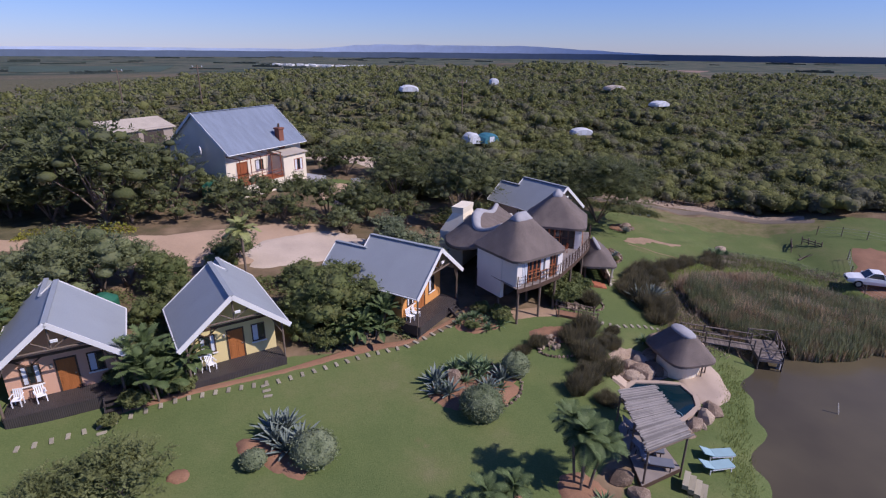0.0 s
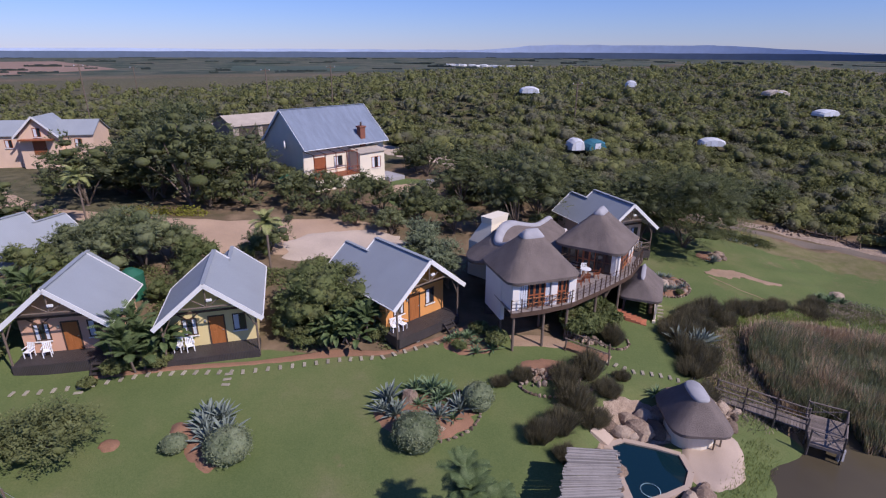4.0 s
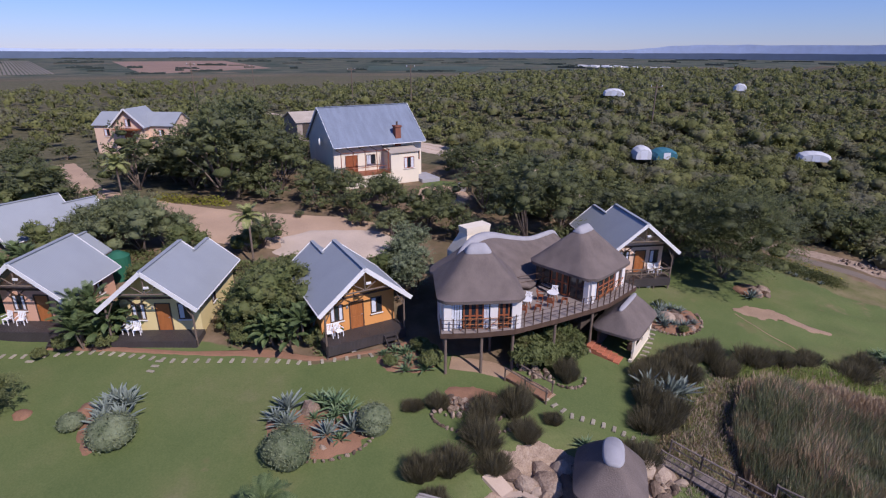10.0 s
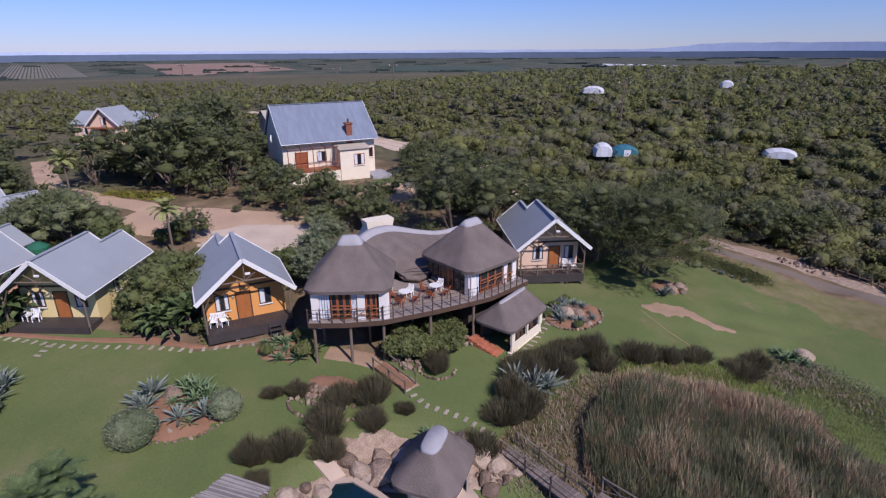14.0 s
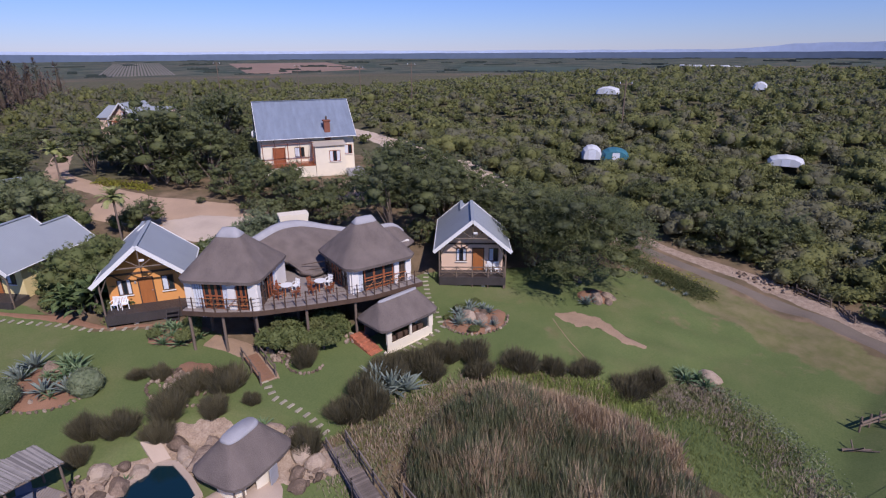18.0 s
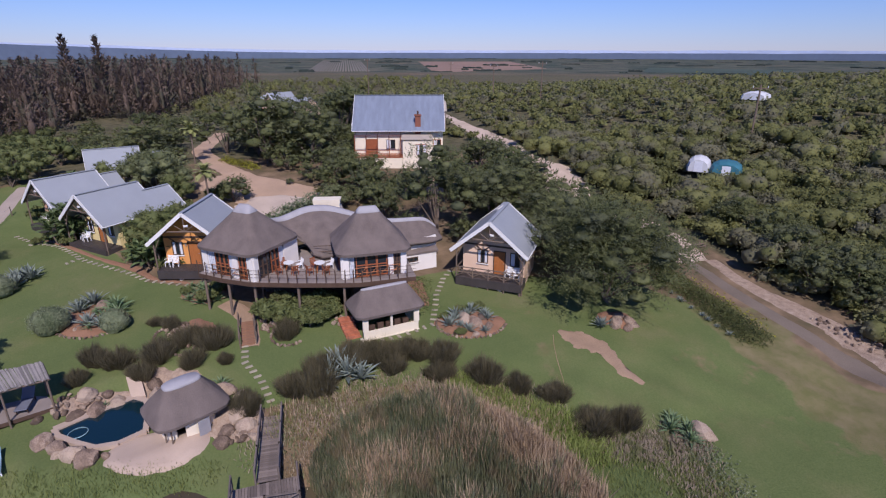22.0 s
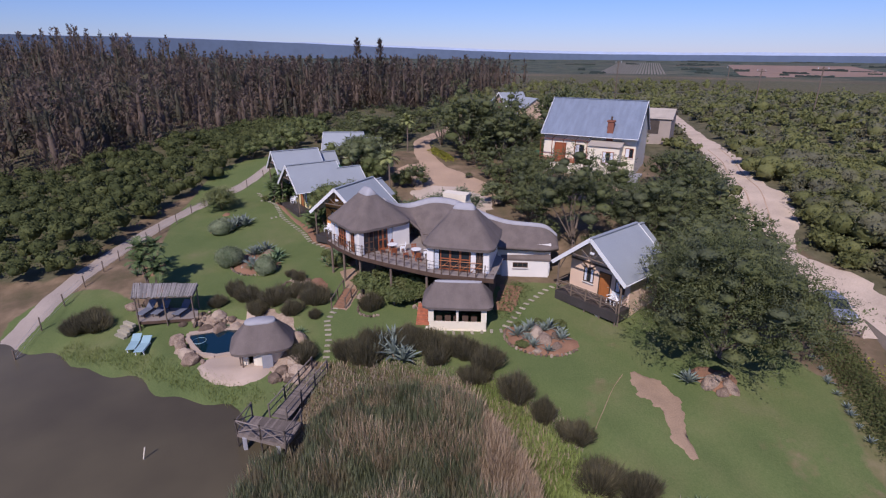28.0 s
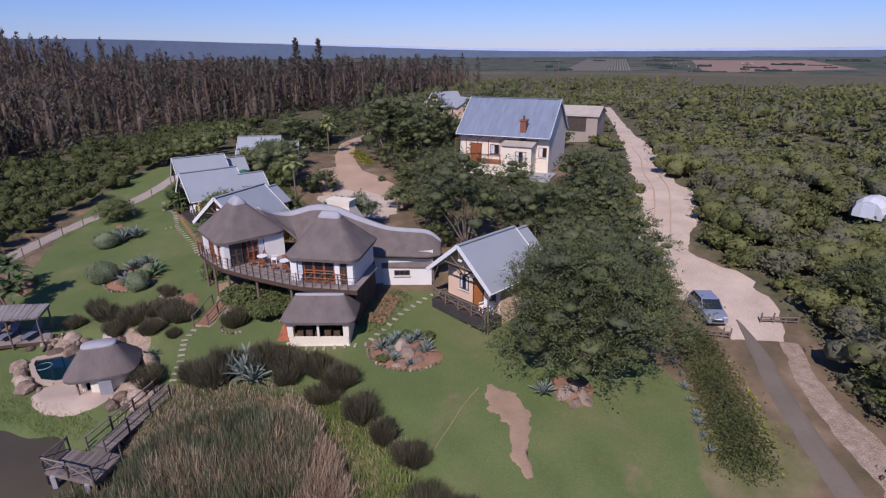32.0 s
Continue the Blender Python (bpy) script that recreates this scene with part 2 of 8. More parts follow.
M_COURT = mat("clay_court", (0.41, 0.285, 0.19), 0.95, 0.22, 0.25, 10, 0.5, 0.03)
M_TAR = mat("worn_track", (0.165, 0.132, 0.10), 0.95, 0.2, 0.5, 12, 0.5, 0.03)
M_STONE = mat("stepping_stone", (0.32, 0.285, 0.21), 0.95, 0.2, 2, 20, 0.4, per=0.4)
M_CHIM = mat("dark_red_brick", (0.22, 0.085, 0.055), 0.9, 0.25, 3, 25, 0.4)
M_BRICK = mat("red_brick_step", (0.40, 0.14, 0.075), 0.85, 0.2, 3, 25, 0.4, per=0.3)
M_SAND = mat("cream_paving", (0.42, 0.325, 0.25), 0.9, 0.12, 0.8, 18, 0.3)
M_TRUNK = mat("grey_bark", (0.17, 0.13, 0.10), 0.95, 0.3, 3, 20, 0.8, 0.03, stretch=(3, 3, 0.6))

M_SCRUB = leaf_mat("scrub_leaves", (0.115, 0.128, 0.048), (0.280, 0.285, 0.108), 0.16, 0.6, 0.45, other=(0.205, 0.195, 0.135))
M_GARDEN = leaf_mat("garden_tree_leaves", (0.108, 0.132, 0.058), (0.300, 0.325, 0.160), 0.6, 0.6, 0.42, other=(0.215, 0.235, 0.125))
M_ACACIA = leaf_mat("acacia_leaves", (0.088, 0.106, 0.042), (0.215, 0.232, 0.100), 0.3, 0.6, 0.42, other=(0.135, 0.150, 0.088))
M_SHRUB = leaf_mat("shrub_leaves", (0.088, 0.114, 0.042), (0.240, 0.270, 0.104), 0.5, 0.6, 0.42, other=(0.190, 0.200, 0.082))
M_PINE = leaf_mat("brown_green_needles", (0.118, 0.090, 0.068), (0.268, 0.200, 0.156), 0.12, 0.7, 0.45, other=(0.125, 0.125, 0.085), grain=2.2)
M_RESTIO = leaf_mat("dark_tufted_stems", (0.098, 0.088, 0.050), (0.250, 0.220, 0.132), 0.6, 0.8, 0.5)
M_REED = leaf_mat("green_reed_blades", (0.105, 0.128, 0.066), (0.320, 0.330, 0.185), 0.5, 0.7, 0.5, other=(0.285, 0.230, 0.140))
M_REEDDRY = leaf_mat("dry_reed_blades", (0.31, 0.225, 0.14), (0.60, 0.46, 0.31), 0.5, 0.8, 0.3)
M_LUSH = leaf_mat("lush_weeds", (0.215, 0.275, 0.075), (0.40, 0.46, 0.15), 0.4, 0.8, 0.5)
M_WEED = leaf_mat("bank_weeds", (0.145, 0.175, 0.052), (0.285, 0.315, 0.105), 0.4, 0.8, 0.5)
M_HEATH = leaf_mat("pinkish_grey_heath", (0.21, 0.172, 0.118), (0.41, 0.335, 0.245), 0.7, 0.8, 0.2, other=(0.175, 0.190, 0.085))
M_GREYLEAF = leaf_mat("grey_green_clipped_leaves", (0.085, 0.110, 0.055), (0.25, 0.28, 0.165), 0.9, 0.8, 0.15)
M_YELLOWLEAF = leaf_mat("yellow_green_leaves", (0.14, 0.15, 0.02), (0.38, 0.36, 0.06), 0.9, 0.7, 0.25)
M_CITRUS = leaf_mat("citrus_leaves", (0.050, 0.064, 0.024), (0.155, 0.170, 0.062), 0.25)

# ---------------------------------------------------------------- mesh helpers


def sstep(a, b, x):
    u = np.clip((np.asarray(x, float) - a) / (b - a), 0, 1)
    return u * u * (3 - 2 * u)


POND = (28.5, 22.0)


def ground_z(x, y):
    """Height of the land: a bank rising from the pond, a terrace for the cottages, then a bushy hill and a far plain."""
    x, y = np.asarray(x, float), np.asarray(y, float)
    s = -(x - 14.0) * 0.92 + (y - 20.0) * 0.39          # metres inland from the pond
    z = 0.16 * np.clip(s, -60, 6) + 0.085 * np.clip(s - 6, 0, 14) + 0.105 * np.clip(s - 20, 0, 30)
    z = np.where(s < 0, np.maximum(0.25 * s, -2.0), z)
    z = z - 0.9 * sstep(28, 8, y) * sstep(12, 30, s)
    z = z + 6.5 * sstep(80, 140, y) * sstep(-160, -30, x)
    # the bank east of the pond and the drive
    z = z + 2.6 * sstep(6, 22, -s) * sstep(46, 64, y)
    z = z + 2.2 * sstep(34, 46, x + 0 * y) * sstep(30, 50, y)
    z = z + 0.55 * np.exp(-((x - 8) ** 2 + (y - 44) ** 2) / 160) - 0.5 * np.exp(-((x + 10) ** 2 + (y - 24) ** 2) / 160)
    z = z - 1.0 * np.exp(-((x + 22) ** 2 + (y - 24) ** 2) / 40)
    flat = sstep(1.15, 0.75, np.hypot((x - 15.6) / 3.6, (y - 31.0) / 5.0))      # level ground round the pool
    z = z * (1 - flat) + 0.08 * flat
    z = z + (0.10 * np.sin(0.9 * x + 0.5 * y) + 0.08 * np.sin(1.9 * y - 0.7 * x + 1.0)) * sstep(7, 2, np.abs(s)) * (1 - flat)
    bank = -2.0 + 1.75 * np.maximum(sstep(46.5, 51.5, y), sstep(37.5, 41.5, x) * sstep(37, 44, y))
    z = np.where(x > 20, np.maximum(z, bank), z)
    z = z + 10.5 * np.exp(-((x + 148) ** 2 + (y + 74) ** 2) / 2600)      # wooded knoll
    far = np.hypot(x - 5, y - 45)
    z = z * sstep(1100, 420, far) - 34 * sstep(330, 1300, far)
    return z


def gz(x, y):
    return float(ground_z(x, y))


def mesh_from(name, verts, faces, smooth=False):
    me = bpy.data.meshes.new(name)
    me.from_pydata([tuple(v) for v in verts], [], faces)
    if smooth:
        for p in me.polygons:
            p.use_smooth = True
    me.update()
    return me


def thing(name, label, category, m=None, group="", kind=""):
    ob = new(name)
    if m is not None:
        ob.matrix_world = m
    return tagged(ob, label, category, group, kind)


def part(name, data, material, parent=None, label="", m=None):
    """Links a bmesh or mesh as one object under a thing or a part."""
    if isinstance(data, bmesh.types.BMesh):
        me = bpy.data.meshes.new(name)
        bmesh.ops.recalc_face_normals(data, faces=data.faces)
        data.to_mesh(me)
        data.free()
        data = me
    if material is not None and not data.materials:
        data.materials.append(material)
    ob = new(name, data)
    if parent is not None:
        ob.parent = parent
    if m is not None:
        ob.matrix_local = m
    if label:
        ob["label"] = label
    return ob


def box(bm, x0, x1, y0, y1, z0, z1, bevel=0.0):
    vs = [bm.verts.new(p) for p in [(x0, y0, z0), (x1, y0, z0), (x1, y1, z0), (x0, y1, z0), (x0, y0, z1), (x1, y0, z1), (x1, y1, z1), (x0, y1, z1)]]
    fs = [bm.faces.new([vs[i] for i in f]) for f in ((0, 3, 2, 1), (4, 5, 6, 7), (0, 1, 5, 4), (1, 2, 6, 5), (2, 3, 7, 6), (3, 0, 4, 7))]
    if bevel:
        es = {e for f in fs for e in f.edges}
        bmesh.ops.bevel(bm, geom=list(es), offset=bevel, segments=1, affect="EDGES")
    return bm


def boxm(x0, x1, y0, y1, z0, z1, bevel=0.0):
    return box(bmesh.new(), x0, x1, y0, y1, z0, z1, bevel)


def beam(bm, a, b, w=0.1, h=None, sides=4):
    """A bar from a to b."""
    a, b = Vector(a), Vector(b)
    h = h or w
    d = (b - a).normalized()
    up = Vector((0, 0, 1)) if abs(d.z) < 0.95 else Vector((0, 1, 0))
    r = d.cross(up).normalized()
    u = r.cross(d)
    if sides == 4:
        ring = [(-w / 2, -h / 2), (w / 2, -h / 2), (w / 2, h / 2), (-w / 2, h / 2)]
    else:
        ring = [(w / 2 * math.cos(2 * math.pi * i / sides), h / 2 * math.sin(2 * math.pi * i / sides)) for i in range(sides)]
    va = [bm.verts.new(a + r * p + u * q) for p, q in ring]
    vb = [bm.verts.new(b + r * p + u * q) for p, q in ring]
    k = len(ring)
    for i in range(k):
        bm.faces.new([va[i], va[(i + 1) % k], vb[(i + 1) % k], vb[i]])
    bm.faces.new(va[::-1])
    bm.faces.new(vb)
    return bm


def beamm(a, b, w=0.1, h=None, sides=4):
    return beam(bmesh.new(), a, b, w, h, sides)


def slab(bm, pts, thick):
    """A flat polygon given by its top corners, with thickness downwards."""
    top = [bm.verts.new(p) for p in pts]
    bot = [bm.verts.new((p[0], p[1], p[2] - thick)) for p in pts]
    n = len(pts)
    bm.faces.new(top)
    bm.faces.new(bot[::-1])
    for i in range(n):
        bm.faces.new([top[i], bot[i], bot[(i + 1) % n], top[(i + 1) % n]])
    return bm


def slabm(pts, thick):
    return slab(bmesh.new(), pts, thick)


def drape_strip(name, pts, width, material, label, category, lift=0.05, step=1.0, ragged=0.25, across=6):
    """A track that follows the ground along a line."""
    P = []
    for (x0, y0, w0), (x1, y1, w1) in zip(pts[:-1], pts[1:]):
        n = max(2, int(math.hypot(x1 - x0, y1 - y0) / step))
        for k in range(n):
            u = k / n
            P.append((x0 + (x1 - x0) * u, y0 + (y1 - y0) * u, w0 + (w1 - w0) * u))
    P.append(pts[-1])
    A = np.array(P)
    for _ in range(6):
        A[1:-1] = (A[:-2] + A[1:-1] * 2 + A[2:]) / 4
    verts, faces = [], []
    for i, (x, y, w) in enumerate(A):
        a, b = A[max(0, i - 1)], A[min(len(A) - 1, i + 1)]
        d = np.array([b[0] - a[0], b[1] - a[1]])
        d = d / (np.hypot(*d) + 1e-9)
        nx, ny = -d[1], d[0]
        for k in range(across + 1):
            u = k / across * 2 - 1
            r = 1.0
            if k in (0, across):
                r += ragged * noise.noise((x * 0.5, y * 0.5, k)) + ragged * 0.6 * noise.noise((x * 1.7, y * 1.7, k + 9))
            px, py = x + nx * u * w / 2 * r, y + ny * u * w / 2 * r
            verts.append((px, py, gz(px, py) + (lift if 0 < k < across else -0.05)))
    for i in range(len(A) - 1):
        for k in range(across):
            a = i * (across + 1) + k
            faces.append((a, a + 1, a + across + 2, a + across + 1))
    ob = part(name, mesh_from(name, verts, faces, True), material)
    return tagged(ob, label, category, "", "structure")


def blob_ring(cx, cy, rx, ry, rot, n, ragged, seed, square=2.0):
    c, s = math.cos(rot), math.sin(rot)
    out = []
    for i in range(n):
        a = 2 * math.pi * i / n
        ca, sa = math.cos(a), math.sin(a)
        k = 1 + ragged * noise.noise((ca * 1.3 + seed, sa * 1.3, seed * 0.7)) + ragged * 0.5 * noise.noise((ca * 4 + seed, sa * 4, 3))
        q = (abs(ca) ** square + abs(sa) ** square) ** (-1 / square)
        x, y = rx * ca * k * q, ry * sa * k * q
        out.append((cx + c * x - s * y, cy + s * x + c * y))
    return out


def drape_blob(name, cx, cy, rx, ry, rot, material, label, category, lift=0.06, ragged=0.3, seed=1.0, n=48, rings=7, dome=0.0, kind="structure", square=2.0):
    ring = blob_ring(cx, cy, rx, ry, rot, n, ragged, seed, square)
    verts, faces = [(cx, cy, gz(cx, cy) + lift + dome)], []
    for k in range(1, rings + 1):
        u = k / rings
        for x, y in ring:
            px, py = cx + (x - cx) * u, cy + (y - cy) * u
            z = gz(px, py) + (lift + dome * (1 - u * u) if k < rings else -0.05)
            if dome and k < rings:
                z += 0.12 * noise.noise((px * 1.5, py * 1.5, 0))
            verts.append((px, py, z))
    for i in range(n):
        faces.append((0, 1 + i, 1 + (i + 1) % n))
    for k in range(rings - 1):
        for i in range(n):
            a, b = 1 + k * n + i, 1 + k * n + (i + 1) % n
            faces.append((a, a + n, b + n, b))
    ob = part(name, mesh_from(name, verts, faces, True), material)
    return tagged(ob, label, category, "", kind)


# ---------------------------------------------------------------- the ground


def axis_steps(lo, hi, step, reach, grow=1.16):
    mid = list(np.arange(lo, hi + 1e-6, step))
    out, d, v = [], step, hi
    while v < reach:
        d *= grow
        v += d
        out.append(v)
    back, d, v = [], step, lo
    while v > -reach:
        d *= grow
        v -= d
        back.append(v)
    return np.array(back[::-1] + mid + out)


GX, GY = axis_steps(-46, 46, 0.6, 4750), axis_steps(2, 96, 0.6, 4750)
XX, YY = np.meshgrid(GX, GY)
ZZ = ground_z(XX, YY)
gv = np.stack([XX, YY, ZZ], -1).reshape(-1, 3)
nx, ny = len(GX), len(GY)
idx = np.arange(nx * ny).reshape(ny, nx)
gf = np.stack([idx[:-1, :-1], idx[:-1, 1:], idx[1:, 1:], idx[1:, :-1]], -1).reshape(-1, 4)
ground_me = mesh_from("ground", gv.tolist(), gf.tolist(), True)


def spread(x, y, pts, r, soft=2.0):
    """1 near a line of points, 0 beyond r."""
    best = np.full(np.shape(x), 1e9)
    for (x0, y0), (x1, y1) in zip(pts[:-1], pts[1:]):
        dx, dy = x1 - x0, y1 - y0
        u = np.clip(((x - x0) * dx + (y - y0) * dy) / (dx * dx + dy * dy), 0, 1)
        best = np.minimum(best, np.hypot(x - x0 - u * dx, y - y0 - u * dy))
    return sstep(r + soft, r - soft, best)


def lawn_mask(x, y):
    a = spread(x, y, [(-30, 21), (-14, 22.5), (2, 27), (7, 32)], 7.6, 0.8)
    b = spread(x, y, [(7, 32), (14, 39), (16, 46), (18, 54)], 4.6, 0.8)
    d = spread(x, y, [(17, 55), (23, 62), (32, 63), (48, 60)], 8.0, 1.0)
    c = spread(x, y, [(11, 16), (17, 25), (21, 33)], 4.4, 0.8)
    e = spread(x, y, [(24, 50), (33, 54), (40, 50), (40, 40)], 3.5, 0.8)
    f = spread(x, y, [(-14, 71), (-12, 65)], 3.0, 0.8)
    g = spread(x, y, [(18, 67), (24, 69), (31, 67)], 2.6, 1.0)
    return np.maximum.reduce([a, b, c, d, e, f, g])


def dry_mask(x, y):
    spots = [((23.2, 56.6), (24.6, 56.0), 1.5, 1.6, 0.52), ((28.5, 58.5), (31, 59.5), 0.9, 1.6, 0.42), ((28, 66), (32, 68.5), 2.6, 3.0, 0.42), ((33, 63), (38, 66), 2.2, 3.0, 0.42), ((34.6, 72.0), (38.4, 72.0), 1.0, 1.2, 0.8), ((16.5, 57.5), (19, 59), 0.8, 1.4, 0.42), ((-2, 24), (1, 25), 0.8, 1.6, 0.4)]
    m = spread(x, y, [(27, 72.5), (36, 70), (48, 67)], 2.4, 3.0)
    for a, b, r, soft, k in spots:
        m = np.maximum(m, k * spread(x, y, [a, b], r, soft))
    return m


masks = np.zeros((nx * ny, 4), np.float32)
masks[:, 0] = lawn_mask(XX, YY).ravel()
masks[:, 1] = dry_mask(XX, YY).ravel()
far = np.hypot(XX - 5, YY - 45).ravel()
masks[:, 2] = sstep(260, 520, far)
masks[:, 3] = (sstep(78, 86, YY) * sstep(420, 300, far.reshape(XX.shape))).ravel() + 0.8 * (sstep(-34, -42, XX) * sstep(420, 300, far.reshape(XX.shape)) * sstep(86, 78, YY)).ravel()
masks[:, 3] = np.maximum(masks[:, 3], (0.85 * sstep(12.5, 10.5, YY - 0.18 * np.maximum(0, -14 - XX)) * sstep(8, 2, XX) * sstep(420, 300, far.reshape(XX.shape))).ravel())
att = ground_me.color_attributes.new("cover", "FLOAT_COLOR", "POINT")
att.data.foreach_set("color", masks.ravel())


def ground_material():
    m = bpy.data.materials.new("lawn_and_earth")
    m.use_nodes = True
    n, l = m.node_tree.nodes, m.node_tree.links
    b = n["Principled BSDF"]
    b.inputs["Roughness"].default_value = 0.95
    b.inputs["Specular IOR Level"].default_value = 0.1
    tc = n.new("ShaderNodeTexCoord")
    at = n.new("ShaderNodeAttribute")
    at.attribute_name = "cover"
    sep = n.new("ShaderNodeSeparateColor")
    l.new(at.outputs["Color"], sep.inputs[0])

    def nz(scale, detail=4, rough=0.6):
        k = n.new("ShaderNodeTexNoise")
        k.inputs["Scale"].default_value, k.inputs["Detail"].default_value, k.inputs["Roughness"].default_value = scale, detail, rough
        l.new(tc.outputs["Object"], k.inputs["Vector"])
        return k.outputs["Fac"]

    def ramp(fac, *stops):
        r = n.new("ShaderNodeValToRGB")
        e = r.color_ramp.elements
        e[0].position, e[0].color = stops[0][0], (*stops[0][1], 1)
        e[1].position, e[1].color = stops[-1][0], (*stops[-1][1], 1)
        for p, c in stops[1:-1]:
            e.new(p).color = (*c, 1)
        l.new(fac, r.inputs[0])
        return r.outputs[0]

    def mix(fac, a, c):
        k = n.new("ShaderNodeMix")
        k.data_type = "RGBA"
        l.new(fac, k.inputs["Factor"])
        l.new(a, k.inputs[6])
        l.new(c, k.inputs[7])
        return k.outputs[2]

    def edge(mask, amount=0.5, scale=0.9):
        k = n.new("ShaderNodeMath")
        k.operation = "MULTIPLY_ADD"
        k.inputs[1].default_value, k.inputs[2].default_value = amount, -amount / 2
        l.new(nz(scale, 5), k.inputs[0])
        a = n.new("ShaderNodeMath")
        a.operation = "ADD"
        l.new(mask, a.inputs[0])
        l.new(k.outputs[0], a.inputs[1])
        q = n.new("ShaderNodeMapRange")
        q.inputs["From Min"].default_value, q.inputs["From Max"].default_value = 0.42, 0.58
        l.new(a.outputs[0], q.inputs["Value"])
        return q.outputs[0]

    grass_a = ramp(nz(0.22, 5), (0.3, (0.084, 0.122, 0.040)), (0.50, (0.111, 0.146, 0.050)), (0.62, (0.143, 0.160, 0.062)), (0.76, (0.200, 0.180, 0.095)))
    grass_b = ramp(nz(9, 4), (0.3, (0.078, 0.106, 0.033)), (0.7, (0.164, 0.184, 0.070)))
    half = n.new("ShaderNodeValue")
    half.outputs[0].default_value = 0.4
    grass = mix(half.outputs[0], grass_a, grass_b)
    earth = ramp(nz(0.35, 6), (0.3, (0.10, 0.085, 0.045)), (0.5, (0.16, 0.115, 0.07)), (0.72, (0.27, 0.19, 0.12)))
    dry = ramp(nz(0.8, 6), (0.35, (0.13, 0.13, 0.05)), (0.65, (0.195, 0.165, 0.085)))
    # far farmland, its dark greens leaned toward blue to suggest distance haze
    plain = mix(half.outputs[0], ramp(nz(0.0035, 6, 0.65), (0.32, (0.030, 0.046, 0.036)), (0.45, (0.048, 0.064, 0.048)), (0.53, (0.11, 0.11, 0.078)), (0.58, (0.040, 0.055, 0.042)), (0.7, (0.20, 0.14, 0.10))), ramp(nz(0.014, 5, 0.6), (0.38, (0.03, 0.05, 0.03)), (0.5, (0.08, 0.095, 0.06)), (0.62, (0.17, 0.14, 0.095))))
    under = ramp(nz(0.6, 5), (0.3, (0.070, 0.068, 0.036)), (0.7, (0.150, 0.130, 0.075)))
    earth = mix(edge(at.outputs["Alpha"], 0.9, 0.2), earth, under)
    col = mix(edge(sep.outputs[0], 0.6), earth, grass)
    col = mix(edge(sep.outputs[1], 1.2, 0.5), col, dry)
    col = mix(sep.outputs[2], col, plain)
    l.new(col, b.inputs["Base Color"])
    bp = n.new("ShaderNodeBump")
    bp.inputs["Strength"].default_value, bp.inputs["Distance"].default_value = 0.6, 0.06
    l.new(nz(14, 4), bp.inputs["Height"])
    l.new(bp.outputs[0], b.inputs["Normal"])
    return m


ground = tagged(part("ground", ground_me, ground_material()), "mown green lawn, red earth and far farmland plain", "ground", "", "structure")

# pond


def water_material():
    m = bpy.data.materials.new("muddy_water")
    m.use_nodes = True
    n, l = m.node_tree.nodes, m.node_tree.links
    b = n["Principled BSDF"]
    b.inputs["Base Color"].default_value = (0.14, 0.118, 0.066, 1)
    b.inputs["Roughness"].default_value = 0.22
    b.inputs["Specular IOR Level"].default_value = 0.16
    tc = n.new("ShaderNodeTexCoord")
    k = n.new("ShaderNodeTexNoise")
    k.inputs["Scale"].default_value, k.inputs["Detail"].default_value = 0.11, 4
    l.new(tc.outputs["Object"], k.inputs["Vector"])
    r = n.new("ShaderNodeValToRGB")
    r.color_ramp.elements[0].position, r.color_ramp.elements[0].color = 0.30, (0.070, 0.057, 0.036, 1)
    r.color_ramp.elements[1].position, r.color_ramp.elements[1].color = 0.72, (0.118, 0.097, 0.058, 1)
    l.new(k.outputs["Fac"], r.inputs[0])
    l.new(r.outputs[0], b.inputs["Base Color"])
    w = n.new("ShaderNodeTexNoise")
    w.inputs["Scale"].default_value, w.inputs["Detail"].default_value = 5, 3
    l.new(tc.outputs["Object"], w.inputs["Vector"])
    bp = n.new("ShaderNodeBump")
    bp.inputs["Strength"].default_value, bp.inputs["Distance"].default_value = 0.06, 0.02
    l.new(w.outputs["Fac"], bp.inputs["Height"])
    l.new(bp.outputs[0], b.inputs["Normal"])
    return m


WATER_Z = -0.6
tagged(part("pond_water", mesh_from("pond_water", [(8, -30, WATER_Z), (140, -30, WATER_Z), (140, 58, WATER_Z), (8, 58, WATER_Z)], [(0, 1, 2, 3)]), water_material()),
       "still brown muddy pond water", "pond", "", "structure")

# ---------------------------------------------------------------- foliage helpers


